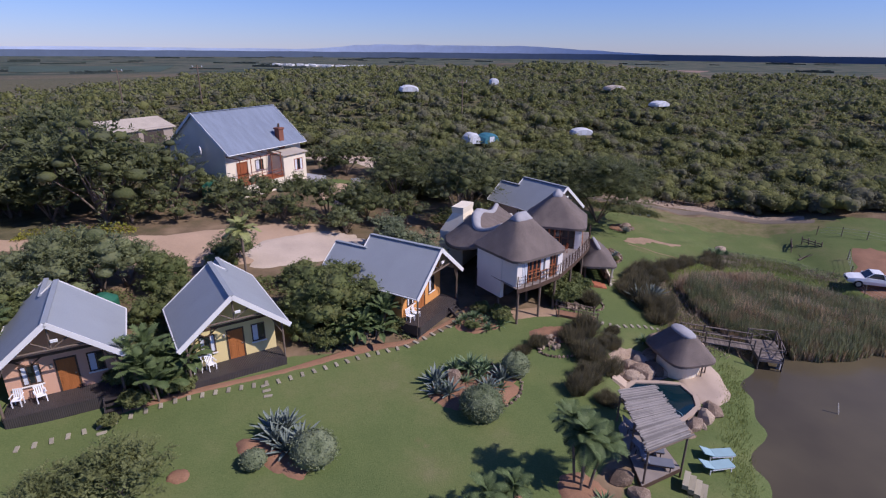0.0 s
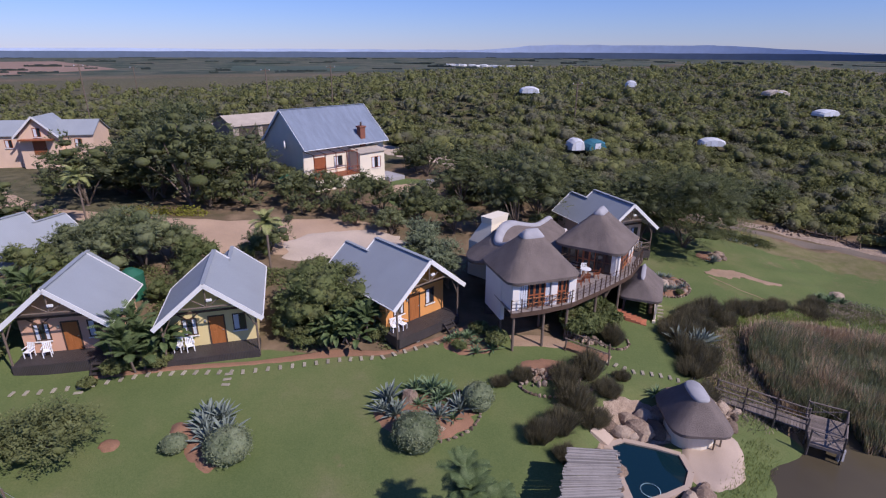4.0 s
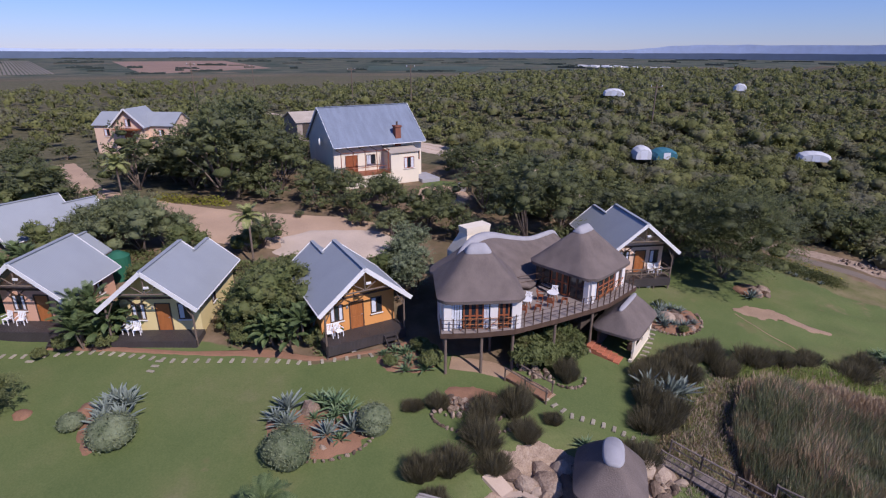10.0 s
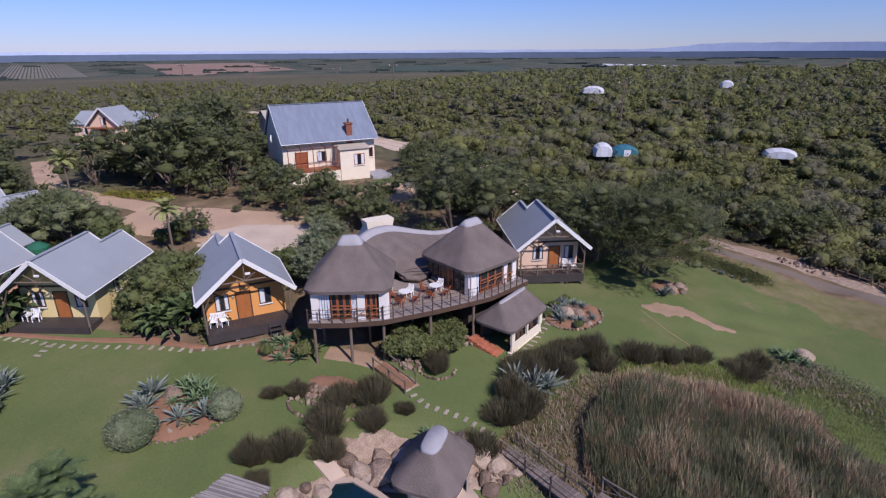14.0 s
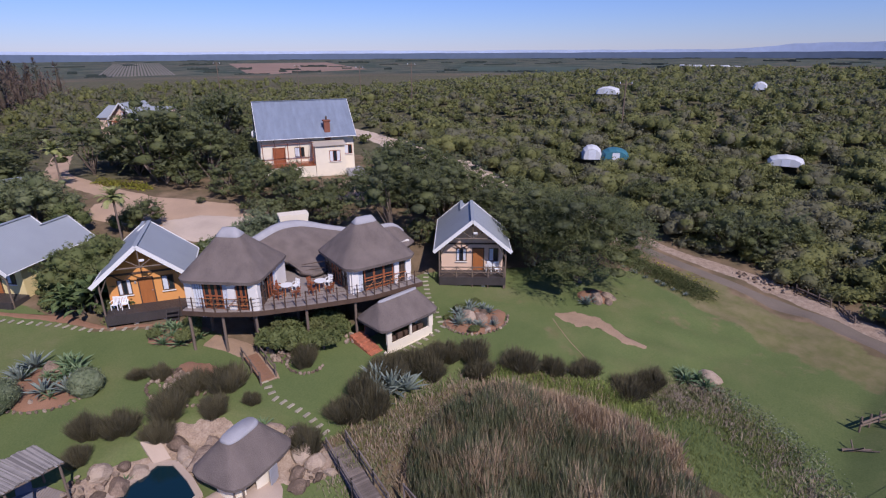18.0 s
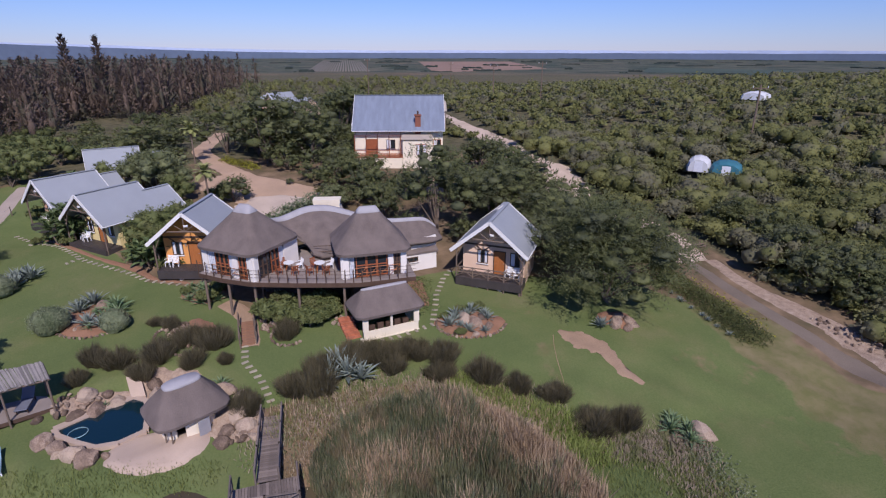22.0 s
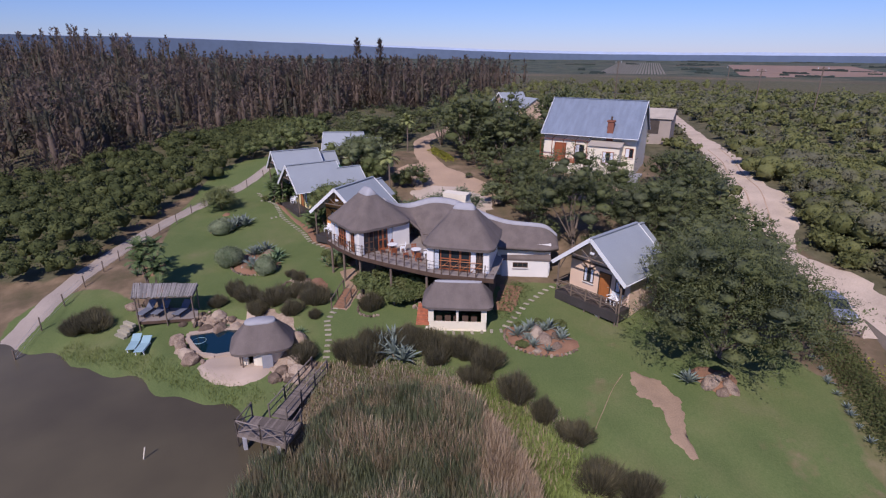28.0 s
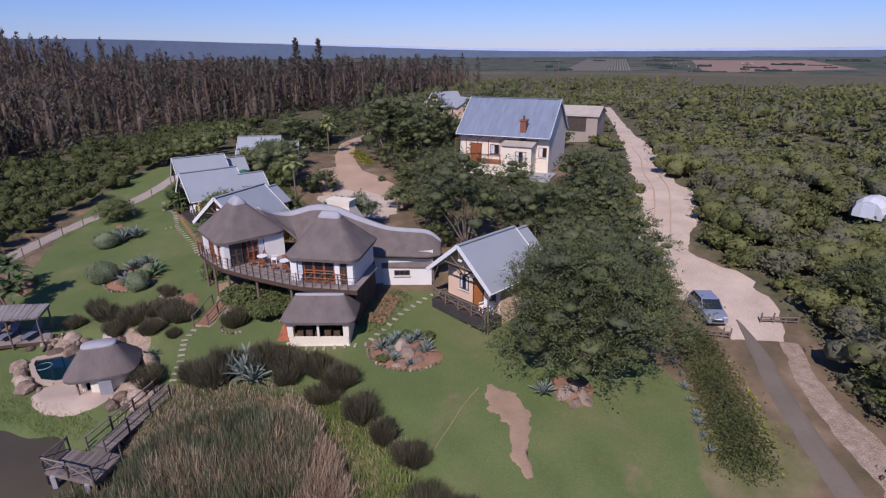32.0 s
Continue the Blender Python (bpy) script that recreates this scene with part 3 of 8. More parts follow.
def leaf_cloud(rng, centres, radii, count, size, flat=1.0, aspect=1.0, droop=0.0):
    """Leaf clumps on and in a set of lobes: triangle pairs, randomly turned. Returns verts (n*4,3)."""
    centres, radii = np.asarray(centres, float), np.asarray(radii, float)
    w = (radii.prod(1)) ** (2 / 3)
    pick = rng.choice(len(centres), count, p=w / w.sum())
    d = rng.normal(size=(count, 3))
    d /= np.linalg.norm(d, axis=1, keepdims=True)
    d[:, 2] = np.where(d[:, 2] < -0.35, -d[:, 2] * 0.6, d[:, 2])
    r = 1.02 - np.abs(rng.normal(0, 0.2, count)) + rng.normal(0, 0.07, count)
    p = centres[pick] + d * radii[pick] * r[:, None]
    nrm = d * 0.45 + (0, 0, 0.35) + rng.normal(0, 0.6, (count, 3))
    nrm /= np.linalg.norm(nrm, axis=1, keepdims=True)
    a = np.cross(nrm, rng.normal(size=(count, 3)))
    a /= np.linalg.norm(a, axis=1, keepdims=True) + 1e-9
    b = np.cross(nrm, a)
    s = size * rng.uniform(0.6, 1.35, (count, 1))
    a, b = a * s * aspect, b * s
    k = rng.uniform(0.25, 0.55, (count, 1))
    return np.stack([p - a, p - b * k, p + a, p + b * (1 - k * 0.5)], 1).reshape(-1, 3)


def spray_cloud(rng, centres, radii, count, size, reach, per=7, aspect=0.42):
    """Leaflets set along twigs that spring outward from a set of lobes. Returns verts (n*4,3)."""
    centres, radii = np.asarray(centres, float), np.asarray(radii, float)
    n = max(1, count // per)
    w = (radii.prod(1)) ** (2 / 3)
    pick = rng.choice(len(centres), n, p=w / w.sum())
    d = rng.normal(size=(n, 3))
    d /= np.linalg.norm(d, axis=1, keepdims=True)
    d[:, 2] = np.where(d[:, 2] < -0.3, -d[:, 2] * 0.6, d[:, 2])
    o = centres[pick] + d * radii[pick] * rng.uniform(0.55, 0.98, (n, 1))
    ax = d * 0.8 + (0, 0, 0.12) + rng.normal(0, 0.42, (n, 3))
    ax /= np.linalg.norm(ax, axis=1, keepdims=True)
    ln = reach * rng.uniform(0.5, 1.35, (n, 1))
    up = rng.normal(0, 0.35, (n, 3)) + (0, 0, 1)
    sd = np.cross(ax, up)
    sd /= np.linalg.norm(sd, axis=1, keepdims=True) + 1e-9
    out = []
    for k in range(per):
        u = (k + rng.random((n, 1))) / per
        s = size * rng.uniform(0.65, 1.3, (n, 1)) * (1.1 - 0.4 * u)
        side = sd * (1 if k % 2 else -1) + rng.normal(0, 0.3, (n, 3))
        p = o + ax * ln * u - (0, 0, 1) * (0.25 * ln * u * u)
        q = side * 0.75 + ax * 0.65
        q /= np.linalg.norm(q, axis=1, keepdims=True)
        r = np.cross(q, up) * aspect
        out.append(np.stack([p, p + q * s + r * s, p + q * s * 2, p + q * s - r * s], 1))
    return np.concatenate(out, 0).reshape(-1, 3)


def quads(nv, start=0):
    return (np.arange(nv).reshape(-1, 4) + start)


def fast_mesh(name, verts, faces4, material):
    me = bpy.data.meshes.new(name)
    verts = np.asarray(verts, np.float32)
    faces4 = np.asarray(faces4, np.int32)
    me.vertices.add(len(verts))
    me.vertices.foreach_set("co", verts.ravel())
    me.loops.add(faces4.size)
    me.loops.foreach_set("vertex_index", faces4.ravel())
    me.polygons.add(len(faces4))
    me.polygons.foreach_set("loop_start", np.arange(0, faces4.size, faces4.shape[1], dtype=np.int32))
    me.polygons.foreach_set("use_smooth", np.ones(len(faces4), dtype=bool))
    me.update()
    me.validate()
    me.materials.append(material)
    return me


def core_blob(rng, c, r, n=6, k=4, fill=0.62):
    """A rough inner body that closes a crown from above, as quads."""
    out = []
    for i in range(k + 1):
        th = 0.74 * math.pi * i / k + 0.04
        for j in range(n):
            ph = 2 * math.pi * (j + 0.5 * (i % 2)) / n
            q = fill + 0.16 * rng.random()
            out.append((c[0] + r[0] * q * math.sin(th) * math.cos(ph), c[1] + r[1] * q * math.sin(th) * math.sin(ph), c[2] + r[2] * q * math.cos(th)))
    f = [(i * n + j, i * n + (j + 1) % n, (i + 1) * n + (j + 1) % n, (i + 1) * n + j) for i in range(k) for j in range(n)]
    return np.array(out), np.array(f)


def lobes(rng, radius, height, base, n, spread_=0.55, squash=0.6):
    c, r = [], []
    for i in range(n):
        a = rng.uniform(0, 2 * math.pi)
        q = math.sqrt(rng.random()) * spread_ * radius
        rr = radius * rng.uniform(0.26, 0.52)
        top = height - 0.45 * (height - base) * (q / radius) ** 2 - rr * squash * rng.uniform(0.7, 1.3)
        c.append((q * math.cos(a), q * math.sin(a), max(base, top - rng.uniform(0, 0.45) * (height - base - rr * squash))))
        r.append((rr, rr, rr * squash))
    return np.array(c), np.array(r)


def limb_mesh(rng, base_r, tips, trunk_h, lean=0.0):
    bm = bmesh.new()

    def tube(pts, rads):
        prev = None
        for p, r in zip(pts, rads):
            ring = [bm.verts.new((p[0] + r * math.cos(2 * math.pi * i / 7), p[1] + r * math.sin(2 * math.pi * i / 7), p[2])) for i in range(7)]
            if prev:
                for i in range(7):
                    bm.faces.new([prev[i], prev[(i + 1) % 7], ring[(i + 1) % 7], ring[i]])
            prev = ring
    top = Vector((lean, 0, trunk_h))
    tube([(0, 0, -0.4), (lean * 0.2, 0, trunk_h * 0.3), (lean * 0.6, 0.05, trunk_h * 0.7), top], [base_r * 1.5, base_r, base_r * 0.85, base_r * 0.75])
    for t in tips:
        t = Vector(t)
        mid = top.lerp(t, 0.5) + Vector((rng.uniform(-0.3, 0.3), rng.uniform(-0.3, 0.3), rng.uniform(-0.1, 0.4)))
        tube([top - Vector((0, 0, 0.2)), mid, t], [base_r * 0.55, base_r * 0.35, base_r * 0.12])
    return bm


class TreeKind:
    """One kind of tree: meshes for trunk and crown, built once."""

    def __init__(self, seed, height, radius, base, n_lobes, leaves, size, leafmat, squash=0.55, trunk=0.16, core=True, spread_=0.6, aspect=1.0, reach=0.0, body=1.0):
        rng = np.random.default_rng(seed)
        c, r = lobes(rng, radius, height, base, n_lobes, spread_, squash)
        v = spray_cloud(rng, c, r, leaves, size, reach) if reach else leaf_cloud(rng, c, r, leaves, size, aspect=aspect)
        f = quads(len(v))
        if core:
            for cc, rr in zip(c, r):
                cv, cf = core_blob(rng, cc, rr * body, 6, 3, 0.64)
                f = np.vstack([f, cf + len(v)])
                v = np.vstack([v, cv])
        self.crown = fast_mesh("crown", v, f, leafmat)
        bm = limb_mesh(rng, trunk, [tuple(cc) for cc in c[: min(7, len(c))]], base * 0.8 if base > 0.6 else 0.3, rng.uniform(-0.4, 0.4))
        self.trunk = bpy.data.meshes.new("trunk")
        bmesh.ops.recalc_face_normals(bm, faces=bm.faces)
        bm.to_mesh(self.trunk)
        bm.free()
        self.trunk.materials.append(M_TRUNK)

    def plant(self, x, y, scale, label, turn=0.0, name="tree", group="", z=None, tall=1.0):
        m = Matrix.LocRotScale((x, y, gz(x, y) - 0.05 if z is None else z), Euler((0, 0, turn)), (scale, scale, scale * tall))
        t = thing(name, label, name.replace("_", " ").split()[-1], m, group)
        part("trunk", self.trunk, None, t)
        part("crown", self.crown, None, t)
        return t


def scatter_stuff(name, label, category, spots, make, material):
    """Many small plants in one mesh of kind stuff. make(rng, x, y) gives verts and quads."""
    rng = np.random.default_rng(11)
    V, Fc, n = [], [], 0
    for sp in spots:
        v, f = make(rng, *sp)
        V.append(v)
        Fc.append(f + n)
        n += len(v)
    ob = part(name, fast_mesh(name, np.vstack(V), np.vstack(Fc), material), None)
    return tagged(ob, label, category, "", "stuff")


def bush_at(rng, x, y, r, h, leaves, size, n_lobes=4, n=7, k=4):
    """A rounded bush: full leafy bodies, ruffled by leaf clumps and sprays on their skin."""
    z = gz(x, y)
    c, rr = lobes(rng, r, h, h * 0.22, n_lobes, 0.62, 0.8)
    c[0], rr[0] = (0, 0, h * 0.45), (r * 0.62, r * 0.62, h * 0.5)
    c = c + (x, y, z)
    if n > 6:
        v = np.vstack([leaf_cloud(rng, c, rr * 0.98, leaves // 2, size), spray_cloud(rng, c, rr * 0.9, leaves // 2, size * 0.8, 0.35, 3, 0.5)])
    else:
        v = leaf_cloud(rng, c, rr * 0.98, leaves, size)
    f = quads(len(v))
    for cc, q in zip(c, rr):
        cv, cf = core_blob(rng, cc, q, n, k, 0.52)
        f = np.vstack([f, cf + len(v)])
        v = np.vstack([v, cv])
    return v, f


# ---------------------------------------------------------------- tracks, courts and patches
M_PATCH = mat("pinkish_bare_soil", (0.30, 0.205, 0.132), 0.95, 0.25, 0.8, 12, 0.5, 0.03)
drape_strip("gravel_road", [(30, 22, 2.4), (16, 13.5, 2.4), (8.5, 13.2, 2.5), (3, 13.4, 2.5), (-7, 14.2, 2.3), (-13, 15.1, 2.2), (-20.4, 17.6, 2.1), (-26.6, 20.4, 2.0), (-36, 22.6, 2.0)], 3, M_FARM_ROAD, "grey-brown gravel farm road beside a wire fence", "road")
drape_strip("sandy_drive", [(19.0, 78.6, 4.0), (16.4, 79.2, 7.0), (12.6, 80.0, 8.6), (9, 79.9, 7.0), (6.6, 78.6, 4.6), (2.8, 79.2, 4.6), (-1.4, 81.2, 7.2), (-5.5, 83.2, 8.6), (-10.6, 85.3, 7.0), (-15.0, 86.4, 4.6), (-20, 87.8, 4.6), (-26.6, 90.6, 6.2), (-33, 92.2, 4.6), (-39.6, 94.0, 4.4), (-50, 96.6, 2.8), (-63, 100.3, 2.4), (-90, 108, 2.4)], 5, M_DRIVE, "sandy rutted driveway with pale bare ground", "driveway", 0.05, 1.0, 0.45)
for k, (off, wd) in enumerate(((-0.9, 0.55), (0.9, 0.5))):
    drape_strip("wheel_rut", [(3.0, 79.2 + off, wd), (-1.4, 81.2 + off, wd), (-5.5, 83.2 + off, wd), (-10.6, 85.4 + off, wd), (-15, 86.5 + off, wd), (-20, 88.0 + off, wd), (-26.6, 90.8 + off, wd), (-36, 93.2 + off, wd)], 1, M_COURT, "darker wheel rut worn into the sandy drive", "rut", 0.09, 0.8, 0.7, 2)
drape_strip("worn_track", [(16.4, 78.7, 0.2), (18.4, 78.4, 1.0), (20.3, 78.0, 1.4), (23.4, 76.9, 1.5), (27.2, 76.0, 1.5), (32.4, 75.1, 1.6), (37, 74.4, 1.7), (42, 72.2, 1.7), (49, 67.5, 1.8)], 2, M_TAR, "narrow grey-brown worn track through dry grass", "track", 0.09)
drape_blob("clay_court", -19.5, 48.6, 10.5, 5.0, 0.55, M_COURT, "swept reddish clay parking court", "courtyard", 0.05, 0.25, 2.0)
drape_blob("gravel_turning_area", -13.5, 49.0, 6.5, 3.6, 0.75, M_GRAVEL, "pale gravel turning area on the court", "courtyard", 0.10, 0.25, 7.0)
drape_strip("approach_track", [(-24, 47.4, 4.0), (-34.3, 45.6, 3.6), (-49, 44.8, 3.4), (-70, 52, 3.2)], 3, M_COURT, "reddish clay approach track between trees", "track", 0.06)
drape_strip("bare_soil_patch", [(21.4, 59.4, 0.5), (22.3, 59.7, 1.6), (23.6, 60.2, 2.1), (24.8, 60.6, 1.9), (25.8, 60.4, 1.2), (27.0, 60.2, 1.2), (28.0, 60.3, 0.8), (28.6, 60.4, 0.3)], 2, M_PATCH, "bare sandy soil patch in the lawn", "soil patch", 0.05, 0.25, 1.3)
drape_blob("court_lawn_verge", -13, 68.0, 3.5, 5.0, 0.3, M_COURT, "bare earth beside the farmhouse", "ground", 0.03, 0.3, 9.0)
drape_blob("red_parking_ground", 46.5, 50.5, 7.0, 4.2, 1.2, M_SOIL, "red earth parking ground behind a wire fence", "ground", 0.05, 0.3, 3.0)
drape_strip("dry_verge", [(19.5, 80.6, 1.4), (24, 78.8, 1.8), (29, 78.4, 2.6), (34, 77.8, 3.0), (39, 75.4, 2.2), (44, 72.6, 2.6), (49, 69.6, 3.0)], 3, M_BANK, "dry sandy verge with pale stones", "verge", 0.04, 0.7, 0.5)
drape_strip("thin_soil_border", [(-19, 25.4, 0.4), (-15.6, 27.1, 0.55), (-10.2, 29.9, 0.4), (-5.5, 33.1, 0.9), (-2.4, 34.1, 0.45), (0.8, 37.2, 0.4), (2.2, 39.4, 0.4)], 1, M_SOIL, "reddish soil border along the cottage fronts", "flower bed", 0.06, 0.35, 0.9)
drape_strip("earth_slope", [(5.6, 38.6, 1.6), (8.0, 39.6, 1.6), (10.5, 39.5, 1.5), (12.6, 38.9, 1.3)], 1.5, M_PATCH, "sandy earth path under the deck", "path", 0.06, 0.5, 0.3)
drape_strip("planted_slope", [(9.6, 53.2, 2.2), (11.5, 52.6, 2.2), (13.6, 51.9, 1.6)], 2, M_SOIL, "red soil bed with small shrubs beside the house", "flower bed", 0.06, 0.5, 0.3)


# ---------------------------------------------------------------- joinery
def loft(sections):
    """A closed shell through rings of equal length."""
    bm = bmesh.new()
    rings = [[bm.verts.new(p) for p in ring] for ring in sections]
    k = len(rings[0])
    for a, b in zip(rings[:-1], rings[1:]):
        for i in range(k):
            bm.faces.new([a[i], a[(i + 1) % k], b[(i + 1) % k], b[i]])
    bm.faces.new(rings[0][::-1])
    bm.faces.new(rings[-1])
    return bm


def window_unit(parent, m, w, h, frame=M_WOOD, bars=1, sill=True, curtain=True):
    """A window in a wall facing local -y; m puts its sill centre on the wall face."""
    f = 0.07
    bm = bmesh.new()
    rings = []
    for y in (-0.05, 0.06):
        for e in (0.0, f):
            rings.append([bm.verts.new(p) for p in ((-w / 2 + e, y, e), (w / 2 - e, y, e), (w / 2 - e, y, h - e), (-w / 2 + e, y, h - e))])
    for a, b in ((0, 1), (1, 3), (3, 2), (2, 0)):
        for i in range(4):
            bm.faces.new([rings[a][i], rings[a][(i + 1) % 4], rings[b][(i + 1) % 4], rings[b][i]])
    win = part("window", bm, frame, parent, "wooden window frame", m)
    for i in range(bars):
        x = -w / 2 + w * (i + 1) / (bars + 1)
        part("glazing_bar", boxm(x - 0.025, x + 0.025, -0.04, 0.05, f, h - f), frame, win)
    for i in range(bars + 1):
        x0, x1 = -w / 2 + w * i / (bars + 1) + 0.03, -w / 2 + w * (i + 1) / (bars + 1) - 0.03
        part("pane", boxm(x0, x1, -0.004, 0.004, f, h - f), M_CURTAIN if curtain and i != 1 else M_GLASS, win)
    if sill:
        part("sill", boxm(-w / 2 - 0.06, w / 2 + 0.06, -0.13, -0.052, -0.08, 0.0, 0.01), M_WALLW, win)
    return win


def door_unit(parent, m, w=0.9, h=2.05, leafmat=M_WOOD, glazed=False):
    f = 0.08
    bm = bmesh.new()
    box(bm, -w / 2 - f, -w / 2, -0.06, 0.08, 0, h + f)
    box(bm, w / 2, w / 2 + f, -0.06, 0.08, 0, h + f)
    box(bm, -w / 2, w / 2, -0.06, 0.08, h, h + f)
    d = part("door", bm, M_DARKWOOD if leafmat is M_WOOD else leafmat, parent, "", m)
    bm = bmesh.new()
    box(bm, -w / 2, w / 2, -0.02, 0.03, 0, h)
    if glazed:
        part("leaf", boxm(-w / 2 + 0.1, w / 2 - 0.1, -0.026, -0.02, 0.25, h - 0.12), M_GLASS, d, "dark glazed panel")
    else:
        for zz in (0.15, 1.1):
            for xx in (-w / 4, w / 4):
                box(bm, xx - w / 6, xx + w / 6, -0.035, -0.02, zz, zz + 0.8, 0.01)
    part("leaf", bm, leafmat, d)
    part("handle", boxm(w / 2 - 0.14, w / 2 - 0.05, -0.09, -0.04, 1.0, 1.04), M_STEEL, d)
    return d


CHAIR = {}


def plastic_chair(material=M_PLASTIC, label="white moulded plastic garden chair", group="porch chairs", name="garden_chair"):
    t = thing(name, label, "chair", None, group)
    key = material.name
    if key not in CHAIR:
        CHAIR[key] = {}
        seat = boxm(-0.24, 0.24, -0.24, 0.22, 0.40, 0.44, 0.015)
        bm = bmesh.new()
        beam(bm, (-0.25, 0.325, 0.87), (0.25, 0.325, 0.87), 0.03, 0.08)
        for nm, b in (("seat", seat), ("backrest", bm), ("leg", beamm((0, 0, 0), (0, 0, 0.42), 0.05)), ("slat", beamm((0, 0.22, 0.44), (0, 0.32, 0.84), 0.065, 0.02)), ("armrest", boxm(-0.03, 0.03, -0.22, 0.27, 0.62, 0.65))):
            me = bpy.data.meshes.new(nm)
            bmesh.ops.recalc_face_normals(b, faces=b.faces)
            b.to_mesh(me)
            b.free()
            me.materials.append(material)
            CHAIR[key][nm] = me
    c = CHAIR[key]
    part("seat", c["seat"], None, t)
    back = part("backrest", c["backrest"], None, t)
    for i in range(5):
        part("slat", c["slat"], None, back, "", Matrix.Translation((-0.2 + i * 0.1, 0, 0)))
    for x in (-0.22, 0.22):
        for y in (-0.2, 0.2):
            part("leg", c["leg"], None, t, "", Matrix.Translation((x, y, 0)))
        part("armrest", c["armrest"], None, t, "", Matrix.Translation((x * 1.18, 0, 0)))
    return t


# ---------------------------------------------------------------- cottages
H, E, W, L, LT, OFF = 5.15, 2.45, 3.28, 6.45, 9.25, 0.95
K = (H - E) / W


def cottage(x, y, z, back, s, wall, label, rail=False, door_x=0.2, win=(-1.5, 1.65), chairs=None, lamp=True):
    """A gabled cottage; local y runs into the house from the front rake, x to the right of one who faces it."""
    ang = math.degrees(math.atan2(back[1], back[0])) - 90
    m = pose(x, y, z, 0, 0, ang)
    t = thing("cottage", label, "cottage", m, "row of gabled garden cottages")
    th = 0.10
    zr = H - OFF * K
    part("roof_slope", slabm([(0, 0, H), (0, L, H), (s * OFF, L, zr), (s * OFF, LT, zr), (s * W, LT, E), (s * W, 0, E)], th), M_ROOF, t, "blue-grey profiled sheet roof")
    part("roof_slope", slabm([(0, 0, H), (0, L, H), (-s * W, L, E), (-s * W, 0, E)], th), M_ROOF, t)
    wo = 1.9
    part("roof_slope", slabm([(s * OFF, L - 0.02, zr), (s * OFF, LT, zr), (s * (OFF - wo), LT, zr - wo * K), (s * (OFF - wo), L - 0.02, zr - wo * K)], th), M_ROOF, t)
    part("ridge_cap", beamm((0, -0.02, H + 0.03), (0, L + 0.02, H + 0.03), 0.30, 0.06), M_ROOF, t)
    part("ridge_cap", beamm((s * OFF, L - 0.3, zr + 0.03), (s * OFF, LT, zr + 0.03), 0.28, 0.06), M_ROOF, t)
    for sx in (-1, 1):
        part("bargeboard", beamm((0, -0.03, H - 0.06), (sx * (W + 0.06), -0.03, E - 0.12), 0.05, 0.30), M_WHITE, t, "white bargeboard")
        yb = LT if sx == s else L
        part("gutter", beamm((sx * (W + 0.05), 0.0, E - 0.07), (sx * (W + 0.05), yb, E - 0.07), 0.11, 0.10, 6), M_WHITE, t)
    part("bargeboard", beamm((s * OFF, LT + 0.02, zr - 0.04), (s * W, LT + 0.02, E - 0.08), 0.04, 0.2), M_WHITE, t)
    part("bargeboard", beamm((0, L + 0.02, H + 0.0), (s * OFF, L + 0.02, zr + 0.0), 0.04, 0.16), M_WHITE, t)
    part("bargeboard", beamm((0, L + 0.02, H - 0.04), (-s * W, L + 0.02, E - 0.08), 0.04, 0.2), M_WHITE, t)
    base = -1.7
    y0, y1, hw = 1.75, LT - 0.4, W - 0.55
    zt = H - hw * K - 0.13
    bm = bmesh.new()
    prof = [(-hw, base), (hw, base), (hw, zt), (0, H - 0.14), (-hw, zt)]
    f = [bm.verts.new((px, y0, pz)) for px, pz in prof]
    g = [bm.verts.new((px, L - 0.3, pz)) for px, pz in prof]
    bm.faces.new(f)
    bm.faces.new(g[::-1])
    for i in range(5):
        bm.faces.new([f[i], g[i], g[(i + 1) % 5], f[(i + 1) % 5]])
    part("wall", bm, wall, t, "plastered house wall")
    xa, xb = sorted((s * (OFF - wo + 0.3), s * hw))
    part("rear_wing", boxm(xa, xb, L - 0.28, y1, base, E + 0.22), wall, t)
    # porch
    floor_ = part("porch_floor", boxm(-hw - 0.1, hw + 0.1, 0.12, y0, -0.12, -0.045), M_DECKD, t, "dark stained porch boards")
    nb = 12
    for i in range(nb):
        a = 0.1 + (y0 - 0.1) * i / nb
        part("plank", boxm(-hw - 0.12, hw + 0.12, a, a + (y0 - 0.1) / nb - 0.012, -0.04, 0.0), M_DECKD, floor_)
    part("porch_fascia", boxm(-hw - 0.12, hw + 0.12, 0.06, 0.10, -0.75, -0.02), M_DECKD, t)
    for sx in (-1, 1):
        part("porch_fascia", boxm(sx * (hw + 0.14) - 0.02, sx * (hw + 0.14) + 0.02, 0.1, y0, -0.75, -0.02), M_DECKD, t)
        part("porch_post", beamm((sx * (W - 0.42), 0.28, -1.4), (sx * (W - 0.42), 0.28, E + 0.28), 0.14, None, 8), M_POLE, t)
        part("pier", boxm(sx * 1.0 - 0.15, sx * 1.0 + 0.15, 0.25, 0.55, base, -0.05), M_CREAM, t)
        # rafter pair and braces of the open gable
        part("rafter", beamm((0, 0.18, H - 0.22), (sx * (W - 0.1), 0.18, E - 0.08), 0.09, 0.14), M_POLE, t)
        part("brace", beamm((sx * 0.06, 0.18, 3.55), (sx * 0.95, 0.18, 4.15), 0.08, None, 6), M_POLE, t)
        part("brace", beamm((sx * (W - 0.42), 0.28, 1.7), (sx * (W - 1.05), 0.2, 2.95), 0.08, None, 6), M_POLE, t)
    part("tie_beam", beamm((-1.95, 0.18, 3.5), (1.95, 0.18, 3.5), 0.12, None, 8), M_POLE, t)
